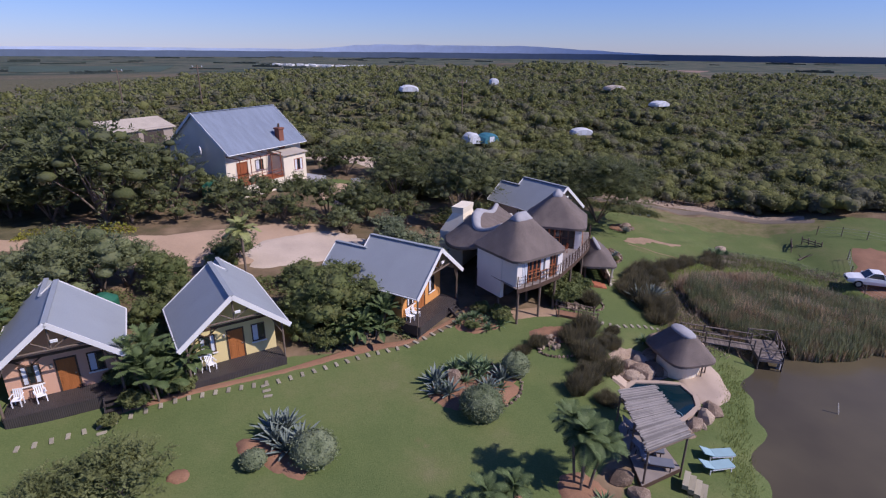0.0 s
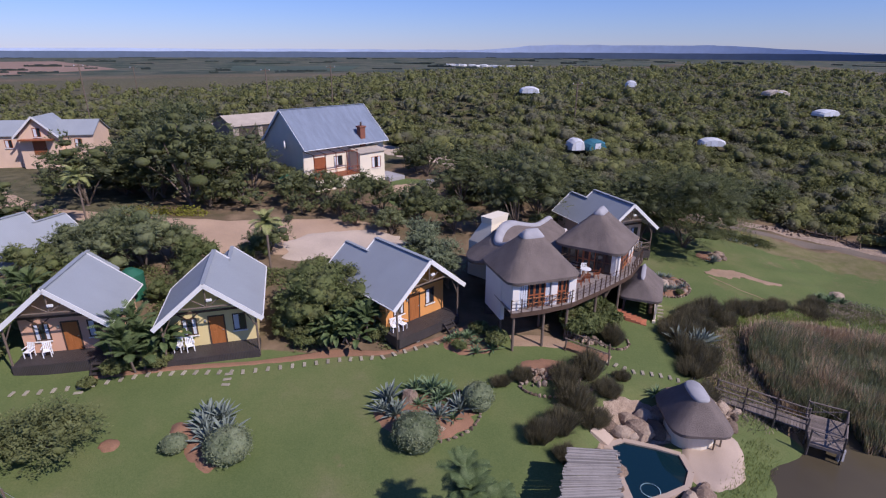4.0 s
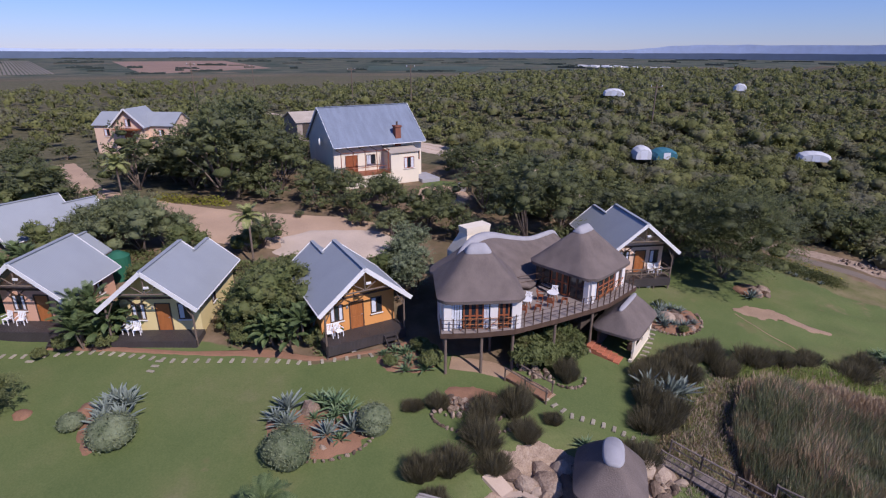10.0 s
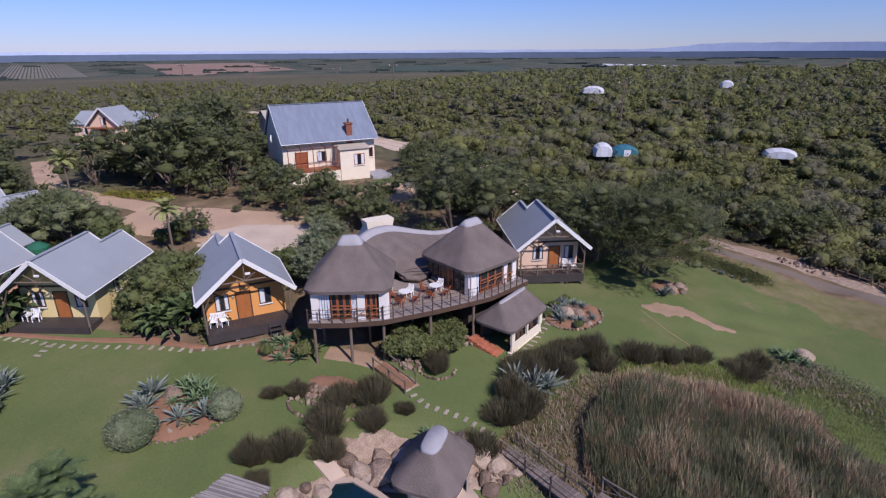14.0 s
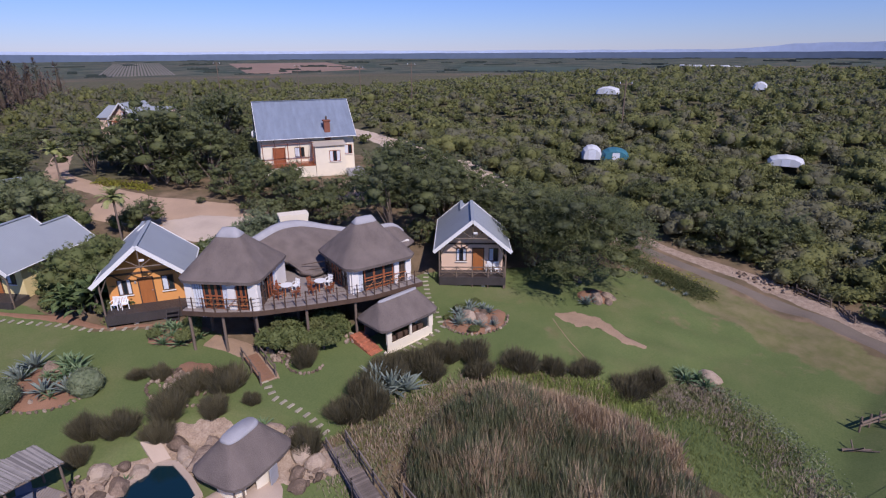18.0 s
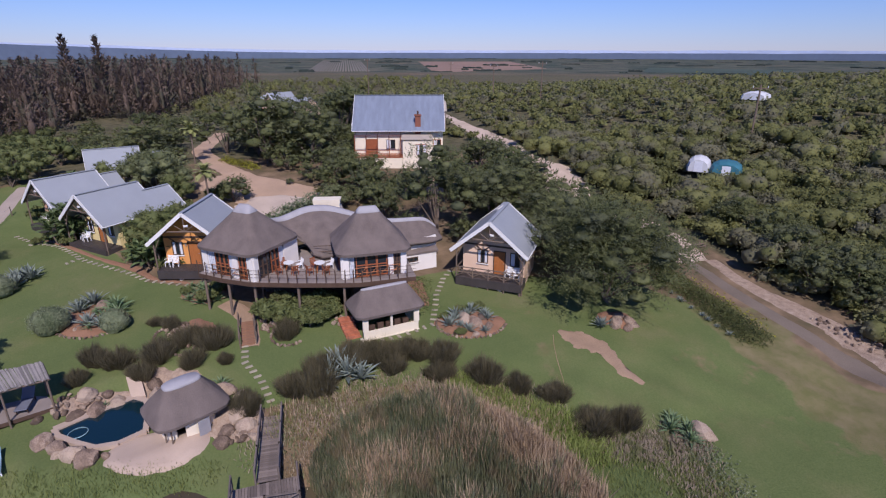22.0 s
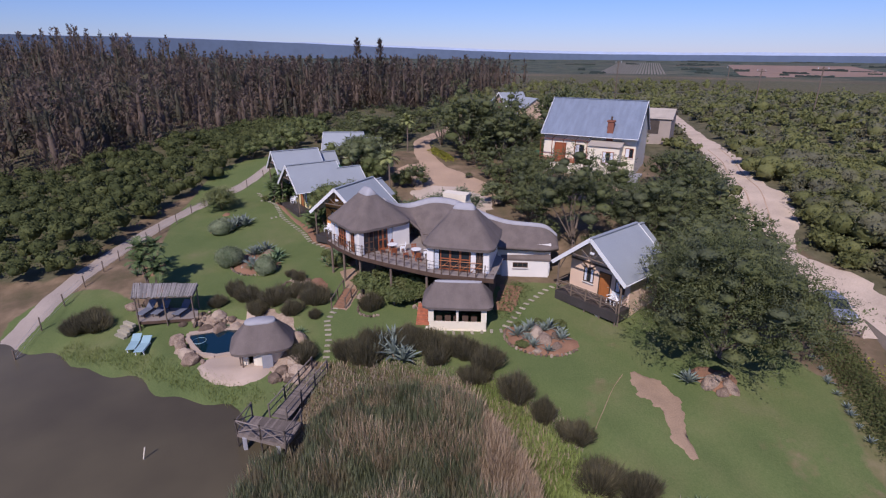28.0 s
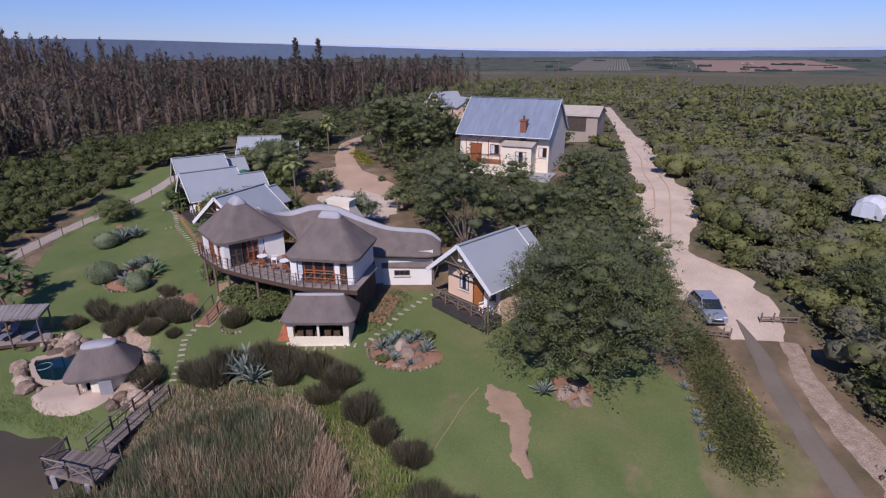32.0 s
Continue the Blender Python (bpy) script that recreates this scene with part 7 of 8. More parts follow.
shel = thing("lath_shelter", "open pool shelter with a bleached lath roof", "shelter")
SC = [(10.55, 21.9), (13.25, 23.2), (12.95, 27.7), (10.7, 27.2)]
FC = [(10.5, 21.9), (13.05, 23.2), (12.45, 27.6), (10.7, 26.9)]
part("shelter_floor", slabm([(x, y, 0.92) for x, y in FC], 0.14), M_DECK, shel, "grey-brown timber floor")
for (xa, ya), (xb, yb) in zip(FC, FC[1:] + FC[:1]):
    part("fascia", beamm((xa, ya, 0.78), (xb, yb, 0.78), 0.06, 0.24), M_DARKWOOD, shel)
for x, y in SC + [(13.0, 25.4), (10.7, 24.5)]:
    x, y = x * 0.94 + 11.8 * 0.06, y * 0.94 + 24.9 * 0.06
    part("post", beamm((x, y, 0.0), (x, y, 3.05), 0.12, None, 8), M_POLE, shel)
for (xa, ya), (xb, yb) in zip(SC, SC[1:] + SC[:1]):
    part("roof_beam", beamm((xa, ya, 3.02), (xb, yb, 3.02), 0.1, None, 8), M_POLE, shel)
lath_me = {}
for i in range(66):
    u = (i + 0.5) / 66
    x0 = SC[0][0] + (SC[3][0] - SC[0][0]) * u + pr.uniform(-0.15, 0.05)
    x1 = SC[1][0] + (SC[2][0] - SC[1][0]) * u + pr.uniform(-0.05, 0.2)
    y0 = SC[0][1] + (SC[3][1] - SC[0][1]) * u
    y1 = SC[1][1] + (SC[2][1] - SC[1][1]) * u
    part("lath", beamm((x0, y0, 3.1 + pr.uniform(0, 0.04)), (x1, y1, 3.1 + pr.uniform(0, 0.04)), 0.075, 0.035), M_LATH, shel)


def lounger(x, y, z, turn, cloth, label, flat=False):
    t = thing("sun_lounger", label, "lounger", pose(x, y, z, 0, 0, turn), "sun loungers")
    bm = bmesh.new()
    for sx in (-0.3, 0.3):
        beam(bm, (sx, -0.95, 0.3), (sx, 0.4, 0.3), 0.05)
    part("frame", bm, M_DARKWOOD if not flat else M_PLASTIC, t)
    for sx in (-0.28, 0.28):
        for sy in (-0.8, 0.5):
            part("leg", beamm((sx, sy, 0), (sx, sy, 0.3), 0.05), M_DARKWOOD if not flat else M_PLASTIC, t)
    part("seat", boxm(-0.33, 0.33, -1.0, 0.25, 0.33, 0.40, 0.02), cloth, t)
    part("backrest", boxm(-0.33, 0.33, 0, 0.75, -0.035, 0.035, 0.02), cloth, t, "", pose(0, 0.25, 0.37, 40 if not flat else 22, 0, 0))
    return t


lounger(15.45, 24.0, gz(15.45, 24.0), 100, M_TEAL, "faded turquoise sun lounger on the grass bank", True)
lounger(15.9, 24.9, gz(15.9, 24.9), 95, M_TEAL, "faded turquoise sun lounger on the grass bank", True)
for x, y in ((11.6, 23.3), (11.5, 24.4), (11.6, 26.1)):
    lounger(x, y, 0.93, 78, M_BLUECUSH, "slate-blue cushioned lounger under the shelter")
sst = thing("shelter_steps", "pale stone steps beside the shelter", "steps")
for k in range(4):
    part("step", boxm(-0.6, 0.6, -0.15, 0.15, -0.15, 0.12), M_STONE, sst, "", pose(13.1 + 0.3 * k, 22.5 - 0.1 * k, 0.75 - 0.2 * k, 0, 0, 60))

# ---------------------------------------------------------------- jetty
jet = thing("jetty", "weathered timber jetty with cross-braced rails", "jetty")
JA, JB = Vector((19.5, 38.55, 0.45)), Vector((24.5, 37.0, 0.32))
jd = (JB - JA).normalized()
js = Vector((-jd.y, jd.x, 0)).normalized() * 0.58
plank_me = mesh_from("plank", [(-0.07, -0.58, -0.02), (0.07, -0.58, -0.02), (0.07, 0.58, -0.02), (-0.07, 0.58, -0.02), (-0.07, -0.58, 0.02), (0.07, -0.58, 0.02), (0.07, 0.58, 0.02), (-0.07, 0.58, 0.02)],
                     [(3, 2, 1, 0), (4, 5, 6, 7), (0, 1, 5, 4), (1, 2, 6, 5), (2, 3, 7, 6), (3, 0, 4, 7)])
M_JETTY = mat("silvered_jetty_timber", (0.175, 0.142, 0.12), 0.85, 0.3, 2, 25, 0.4, per=0.5)
plank_me.materials.append(M_JETTY)
nn = int((JB - JA).length / 0.155)
for i in range(nn):
    p = JA.lerp(JB, i / nn)
    part("plank", plank_me, None, jet, "", pose(p.x, p.y, p.z, 0, 0, math.degrees(math.atan2(jd.y, jd.x))))
PC = [Vector((25.75, 34.95, 0.32)), Vector((24.15, 35.35, 0.32)), Vector((24.85, 38.45, 0.32)), Vector((26.85, 38.0, 0.32))]
for i in range(22):
    u = (i + 0.5) / 22
    a, b = PC[1].lerp(PC[2], u), PC[0].lerp(PC[3], u)
    part("plank", beamm(a, b, 0.13, 0.04), M_JETTY, jet)
for (a, b) in zip(PC, PC[1:] + PC[:1]):
    part("bearer", beamm(a - Vector((0, 0, 0.12)), b - Vector((0, 0, 0.12)), 0.1, 0.18), M_JETTY, jet)


def rail_run(a, b, brace=True):
    up = Vector((0, 0, 1))
    part("top_rail", beamm(a + up * 0.88, b + up * 0.88, 0.09, None, 6), M_JETTY, jet)
    if brace:
        part("cross_brace", beamm(a + up * 0.08, b + up * 0.82, 0.06, None, 6), M_JETTY, jet)
        part("cross_brace", beamm(a + up * 0.82, b + up * 0.08, 0.06, None, 6), M_JETTY, jet)
    else:
        part("mid_rail", beamm(a + up * 0.45, b + up * 0.45, 0.07, None, 6), M_JETTY, jet)
    part("rail_post", beamm(a - up * 0.9, a + up * 0.95, 0.11, None, 8), M_JETTY, jet)
    part("rail_post", beamm(b - up * 0.9, b + up * 0.95, 0.11, None, 8), M_JETTY, jet)


rail_run(PC[0], PC[1])
rail_run(PC[0], PC[0].lerp(PC[3], 0.5))
rail_run(PC[0].lerp(PC[3], 0.5), PC[3])
rail_run(PC[3], PC[2])
for sg in (-1, 1):
    for k in range(3):
        rail_run(JA.lerp(JB, k / 3) + js * sg, JA.lerp(JB, (k + 1) / 3) + js * sg, False)
for k, u in enumerate((0.15, 0.85)):
    p = PC[0].lerp(PC[3], u)
    part("footing", boxm(-0.17, 0.17, -0.12, 0.12, -1.4, 0.2, 0.02), M_CEMENT, jet, "pale concrete footing", pose(p.x, p.y, 0, 0, 0, 20))
stick = thing("mooring_stick", "thin leaning stick standing in the pond", "stick")
part("stick", beamm((26.75, 29.8, -1.2), (26.6, 30.1, 0.15), 0.07, None, 6), M_CREAM, stick)

drape_strip("dry_line", [(21.6, 58.7, 0.09), (22.9, 57.6, 0.07), (24.6, 56.6, 0.09), (26.2, 55.6, 0.07)], 1, M_PATCH, "thin dry line across the lawn", "path", 0.05, 0.4, 0.5, 2)

# growth round the cottages
for pts, r, n, h in (([(-17.2, 28.2), (-18.6, 31.0), (-20.0, 33.6)], 0.9, 2600, 0.9), ([(-8.2, 33.6), (-9.6, 36.0), (-11.0, 39.4)], 1.0, 3000, 0.9), ([(-11.8, 41.5), (-16, 40.0), (-20.5, 38.2)], 1.3, 3200, 0.8),
                     ([(-2.6, 35.8), (-3.4, 38.4), (-4.4, 42.2)], 0.9, 2600, 0.9), ([(-24.5, 36.0), (-28, 33.0), (-31, 30.0)], 1.2, 2600, 0.9), ([(-6, 44.6), (-9, 43.2)], 1.0, 1500, 0.7)):
    ground_cover("undergrowth", "low green undergrowth between the cottages", pts, r, n, 0.13, h, M_SHRUB)
v, f = blades(rng, np.vstack([patch(rng, 2400, [(22.4, 39.6), (22.6, 43.2), (23.6, 46.4), (25.4, 49.0)], 1.2), patch(rng, 900, [(21.6, 37.2), (24.0, 38.6)], 0.8), patch(rng, 3600, [(32.6, 57.4), (35.2, 56.4), (38.0, 54.6), (40.5, 52.0)], 1.3, 1.2)]), 0.24, 0.024, 0.9)
ground_cover("silver_bank_shrubs", "low silvery green shrubs on the pond bank", [(34.0, 58.6), (36.6, 57.6), (39.4, 55.6), (41.2, 52.6)], 0.9, 2600, 0.07, 0.55, M_GREYLEAF)
tagged(part("rim_grass", fast_mesh("rim_grass", v, f, M_HEATH), None), "pale beige grass along the reed bed's rim", "grass", "", "stuff")

# ---------------------------------------------------------------- vehicles


def car_ring(x, w, z0, z1, tuck=0.9):
    return [(x, -w * tuck, z0), (x, -w, (z0 + z1) * 0.5), (x, -w * 0.93, z1), (x, w * 0.93, z1), (x, w, (z0 + z1) * 0.5), (x, w * tuck, z0)]


def wheel(parent, x, y, r, side):
    bm = bmesh.new()
    bmesh.ops.create_cone(bm, cap_ends=True, segments=20, radius1=r, radius2=r, depth=0.2)
    w = part("wheel", bm, M_TYRE, parent, "black tyre", pose(x, y, r, 90, 0, 0))
    bm = bmesh.new()
    bmesh.ops.create_cone(bm, cap_ends=True, segments=16, radius1=r * 0.62, radius2=r * 0.5, depth=0.22)
    part("rim", bm, M_STEEL, w, "grey wheel rim")


def car(m, paint, label, name="car", pickup=False):
    t = thing(name, label, "car", m, "parked vehicles")
    ln = 1.95 if not pickup else 2.5
    ww = 0.84 if not pickup else 0.9
    zb = 0.25 if not pickup else 0.4
    zw = 0.90 if not pickup else 1.05
    part("body", loft([car_ring(-ln, ww * 0.86, zb + 0.1, zw * 0.9), car_ring(-ln * 0.93, ww * 0.97, zb, zw), car_ring(-ln * 0.4, ww, zb, zw), car_ring(ln * 0.35, ww, zb, zw),
                       car_ring(ln * 0.78, ww * 0.97, zb, zw * 0.9), car_ring(ln * 0.97, ww * 0.86, zb + 0.05, zw * 0.78)]), paint, t, "painted car body")
    zr = zw + 0.55
    if not pickup:
        a0, a1, b0, b1 = -ln * 0.93, ln * 0.42, -ln * 0.68, ln * 0.05
    else:
        a0, a1, b0, b1 = -ln * 0.25, ln * 0.42, -ln * 0.15, ln * 0.18
    part("glasshouse", loft([car_ring(a0, ww * 0.9, zw - 0.02, zw + 0.02), car_ring(b0, ww * 0.78, zw - 0.02, zr - 0.03), car_ring(b1, ww * 0.78, zw - 0.02, zr - 0.03), car_ring(a1, ww * 0.88, zw - 0.02, zw + 0.02)]), M_GLASS, t, "dark tinted windows")
    part("roof", loft([car_ring(b0 - 0.05, ww * 0.72, zr - 0.06, zr - 0.03), car_ring(b0 + 0.1, ww * 0.76, zr - 0.05, zr), car_ring(b1 - 0.1, ww * 0.76, zr - 0.05, zr), car_ring(b1 + 0.05, ww * 0.72, zr - 0.06, zr - 0.03)]), paint, t)
    for sy in (-1, 1):
        for x in (-ln * 0.62, ln * 0.62):
            wheel(t, x, sy * (ww - 0.08), 0.31 if not pickup else 0.38, sy)
        part("headlight", boxm(ln * 0.86, ln * 0.95, sy * ww * 0.62 - 0.15, sy * ww * 0.62 + 0.15, zw * 0.66, zw * 0.82, 0.02), M_CURTAIN, t, "clear headlight")
        part("pillar", beamm((a1, sy * ww * 0.86, zw), (b1, sy * ww * 0.75, zr - 0.03), 0.06), paint, t)
        part("pillar", beamm((a0, sy * ww * 0.86, zw), (b0, sy * ww * 0.75, zr - 0.03), 0.08), paint, t)
        part("mirror", boxm(a1 - 0.25, a1 - 0.12, sy * (ww + 0.02), sy * (ww + 0.16), zw + 0.02, zw + 0.14, 0.02) if sy > 0 else boxm(a1 - 0.25, a1 - 0.12, -ww - 0.16, -ww - 0.02, zw + 0.02, zw + 0.14, 0.02), paint, t)
    part("grille", boxm(ln * 0.93, ln * 0.975, -0.42, 0.42, zb + 0.12, zb + 0.3, 0.01), M_TYRE, t)
    part("number_plate", boxm(ln * 0.965, ln * 0.985, -0.25, 0.25, zb + 0.33, zb + 0.43), M_WHITE, t)
    if pickup:
        part("load_bed", boxm(-ln * 0.92, -ln * 0.3, -ww * 0.8, ww * 0.8, zw - 0.01, zw + 0.012), M_TYRE, t, "dark load bed")
    return t


car(pose(15.45, 76.9, gz(15.45, 76.9) + 0.04, 0, 0, -8), M_SILVER, "silver hatchback parked on the sandy drive")
car(pose(43.4, 49.4, gz(43.4, 49.4) + 0.05, 0, 0, 160), M_CARWHITE, "white pickup parked behind a wire fence", "pickup", True)

# ---------------------------------------------------------------- fences, logs and poles


def fence(pts, step, label, h=1.15, wires=3, lean=0.05):
    t = thing("wire_fence", label, "fence")
    spots_ = []
    for (x0, y0), (x1, y1) in zip(pts[:-1], pts[1:]):
        n = max(1, int(math.hypot(x1 - x0, y1 - y0) / step))
        spots_ += [(x0 + (x1 - x0) * i / n, y0 + (y1 - y0) * i / n) for i in range(n)]
    spots_.append(pts[-1])
    for x, y in spots_:
        part("post", beamm((x, y, gz(x, y) - 0.2), (x + pr.uniform(-lean, lean), y + pr.uniform(-lean, lean), gz(x, y) + h + pr.uniform(-0.1, 0.1)), 0.1, None, 6), M_POLE, t)
    for (xa, ya), (xb, yb) in zip(spots_[:-1], spots_[1:]):
        for w in range(wires):
            zz = h * (w + 1) / (wires + 0.4)
            part("wire", beamm((xa, ya, gz(xa, ya) + zz), (xb, yb, gz(xb, yb) + zz), 0.012), M_STEEL, t)


fence([(16, 15.4), (9, 14.9), (3, 15.0), (-7, 15.8), (-14, 16.6), (-20.9, 18.9), (-27.4, 21.9)], 2.4, "wire fence with rough wooden posts along the gravel road")
fence([(44.6, 55.0), (43.0, 52), (41.6, 48), (42.5, 41)], 1.8, "wire fence with leaning wooden posts")
fence([(46, 62.5), (51, 57), (56, 50)], 2.0, "wire fence with wooden posts on red ground")


def log_barrier(x, y, ln, turn, label="rustic barrier of grey logs"):
    t = thing("log_barrier", label, "barrier", pose(x, y, gz(x, y), 0, 0, turn))
    part("log", beamm((-ln / 2, 0, 0.45), (ln / 2, 0.05, 0.5), 0.14, None, 8), M_POLE, t)
    part("log", beamm((-ln / 2, 0.05, 0.2), (ln / 2, 0, 0.22), 0.12, None, 8), M_POLE, t)
    for i in range(4):
        u = -ln / 2 + ln * i / 3
        part("post", beamm((u, 0, -0.2), (u + 0.08, 0.1, 0.8), 0.12, None, 8), M_POLE, t)


log_barrier(17.2, 81.4, 2.6, 80)
log_barrier(18.3, 76.2, 1.4, 70)
log_barrier(36.8, 77.4, 3.2, 150, "rustic kraal rails beside the track")
log_barrier(39.4, 75.8, 2.6, 120, "rustic kraal rails beside the track")
log_barrier(42.2, 60.9, 2.4, 60, "heap of rustic kraal rails")
log_barrier(43.9, 59.9, 2.2, 120, "heap of rustic kraal rails")
dl = thing("dead_branch", "grey fallen dead branch on the lawn edge", "branch", pose(41.0, 57.4, gz(41, 57.4)))
part("limb", beamm((0, 0, 0.1), (1.3, 0.6, 0.35), 0.2, None, 8), M_POLE, dl)
for a in ((0.9, -0.3, 0.9), (1.6, 0.2, 0.7), (0.3, 0.7, 0.5)):
    part("branch", beamm((0.5, 0.2, 0.2), a, 0.08, None, 6), M_POLE, dl)


def power_pole(x, y, h):
    t = thing("power_pole", "tall wooden power pole with a crossarm", "pole", pose(x, y, gz(x, y), 0, 0, 30))
    part("pole", beamm((0, 0, -0.3), (0, 0, h), 0.24, None, 8), M_POLE, t)
    part("crossarm", beamm((-1.0, 0, h - 0.5), (1.0, 0, h - 0.5), 0.14), M_POLE, t)
    for q in (-0.9, 0, 0.9):
        part("insulator", beamm((q, 0, h - 0.43), (q, 0, h - 0.15), 0.12, None, 6), M_CURTAIN, t)


for x, y, h in ((3.9, 111, 8.5), (-101, 98, 13.0), (-52, 120, 9.0), (-68, 118, 9.0), (-140, 150, 11)):
    power_pole(x, y, h)


def tent(x, y, z, w, d, h, material, label, turn=0.0, name="tent"):
    t = thing(name, label, "tent", pose(x, y, z, 0, 0, turn), "canvas tents in the bush")
    secs = []
    for i in range(7):
        a = math.pi * i / 6
        xx, zz = -w / 2 * math.cos(a), h * (0.35 + 0.65 * math.sin(a))
        secs.append((xx, zz))
    bm = bmesh.new()
    prof_ = [(-w / 2, 0)] + secs + [(w / 2, 0)]
    rings = []
    for yy, q in ((-d / 2, 0.82), (-d / 4, 1.0), (d / 4, 1.0), (d / 2, 0.82)):
        rings.append([bm.verts.new((px * q, yy, pz * q)) for px, pz in prof_])
    for a, b in zip(rings[:-1], rings[1:]):
        for i in range(len(prof_) - 1):
            bm.faces.new([a[i], a[i + 1], b[i + 1], b[i]])
    bm.faces.new(rings[0][::-1])
    bm.faces.new(rings[-1])
    part("canopy", bm, material, t)
    part("door_flap", boxm(-0.5, 0.5, -d / 2 - 0.03, -d / 2 + 0.02, 0, h * 0.7), M_CURTAIN, t)


tent(5.2, 98.0, gz(5.2, 98.0) + 0.9, 2.8, 2.8, 1.9, M_CANVAS, "white dome tent among bushes", 30)
tent(8.2, 99.3, gz(8.2, 99.3) + 0.9, 3.8, 3.2, 1.7, M_TARP, "blue-green tarpaulin shade over a tent", 30)
tent(28, 109.9, gz(28, 109.9) + 0.8, 4.4, 3.0, 1.3, M_CANVAS, "white canvas tent roof among bushes", 10)
tent(-8, 131.3, gz(-8, 131.3) + 1.6, 4.4, 3.6, 1.4, M_CANVAS, "white canvas tent roof among bushes", 15)
tent(14.2, 156, gz(14.2, 156) + 1.6, 2.6, 2.4, 1.6, M_CANVAS, "white canvas tent roof among bushes", 15)
tent(46, 150, gz(46, 150) + 1.6, 5.5, 4.0, 1.2, M_ASB, "low grey roof among bushes", 15)
tent(50, 128, gz(50, 128) + 1.2, 4.5, 3.0, 1.2, M_CANVAS, "white canvas tent roof among bushes", 30)
bx = thing("white_bin", "white electrical box with a dark bin on the lawn", "box", pose(-11.5, 71.8, gz(-11.5, 71.8), 0, 0, 30))
part("cabinet", boxm(-0.8, 0.3, -0.4, 0.4, -0.1, 1.0, 0.03), M_STEEL, bx)
part("bin", boxm(0.5, 1.0, -0.3, 0.3, -0.1, 1.1, 0.03), M_TYRE, bx)

# ---------------------------------------------------------------- trees
acacia = [TreeKind(k, 8.8, 4.5, 1.0, 34, 7400, 0.135, M_ACACIA, 0.5, 0.22, spread_=0.8, reach=0.8, body=0.5) for k in (1, 2, 3)]
roundt = [TreeKind(k, 5.2, 3.0, 0.4, 26, 6000, 0.11, M_GARDEN, 0.66, 0.16, spread_=0.76, reach=0.45, body=0.7) for k in (4, 5)]
hedget = [TreeKind(k, 4.3, 2.5, 0.25, 24, 5200, 0.11, M_SHRUB, 0.78, 0.12, spread_=0.74, reach=0.38, body=0.95) for k in (14, 15)]
darkt = [TreeKind(k, 5.0, 2.9, 0.4, 20, 3500, 0.14, M_ACACIA, 0.7, 0.16, spread_=0.78, reach=0.55, body=0.65) for k in (8, 9)]
farac = [TreeKind(k, 8.8, 4.5, 0.5, 26, 2300, 0.23, M_ACACIA, 0.5, 0.22, spread_=0.8, reach=0.9, body=0.55) for k in (21, 22)]
fard = [TreeKind(k, 5.0, 2.9, 0.4, 16, 1350, 0.21, M_ACACIA, 0.7, 0.16, spread_=0.78, reach=0.6, body=0.65) for k in (28, 29)]
farh = [TreeKind(k, 4.3, 2.5, 0.25, 18, 1700, 0.185, M_SHRUB, 0.75, 0.12, spread_=0.74, reach=0.45, body=0.9) for k in (54, 55)]
bigt = TreeKind(41, 8.4, 5.2, 0.4, 74, 44000, 0.10, M_ACACIA, 0.40, 0.24, spread_=0.88, reach=0.95, body=0.5)
bigt.plant(20.2, 66.0, 1.0, "large feathery dark green tree beside boulders", 0.4, "tree", "", None, 1.14)
acacia[1].plant(15.3, 66.0, 0.9, "feathery dark green tree behind the cottage", 1.0)
acacia[2].plant(14.2, 70.5, 0.85, "feathery dark green tree behind the cottage", 2.0)
for k, (x, y, s, tall) in enumerate([(2.4, 60.2, 0.98, 1.24), (-33.9, 52.2, 1.25, 1.12), (-39.5, 54.0, 1.1, 1.05), (-29.5, 57.5, 0.95, 1.05), (3.5, 66.5, 0.9, 0.95), (-45, 48.5, 1.0, 1.0), (8.5, 69, 0.85, 0.85), (-43, 60, 1.1, 1.1),                                      (-52.9, 71.2, 1.15, 1.15), (-36, 60, 1.0, 1.05), (-6, 66, 0.85, 0.9), (1, 70, 0.85, 0.85), (-55, 74, 1.0, 1.15), (-66, 78, 1.0, 1.1), (9, 74, 0.7, 0.75), (-9, 76.8, 0.74, 0.95), (-4.0, 75.2, 0.8, 0.95), (1.5, 73.8, 0.8, 0.95), (6.2, 73.2, 0.74, 0.95), (11.0, 72.2, 0.7, 0.95), (14.6, 71.2, 0.66, 0.9), (17.0, 69.2, 0.62, 0.95), (-13.5, 76.2, 0.7, 1.0)]):
    (farac[k % 2] if x < -28 or y > 71 else acacia[k % 3]).plant(x, y, s, "spreading fine-leaved acacia tree with grey limbs", k * 1.3, "tree", "", None, tall)
for k, (x, y, s) in enumerate([(-25.8, 36.8, 1.2), (-27.8, 35.0, 1.0), (-24.2, 38.6, 0.8), (-29.5, 38.8, 0.9), (-31, 35.5, 0.8), (-10, 53.8, 0.6)]):
    roundt[k % 2].plant(x, y, s, "dense round green garden tree", k * 2.1)
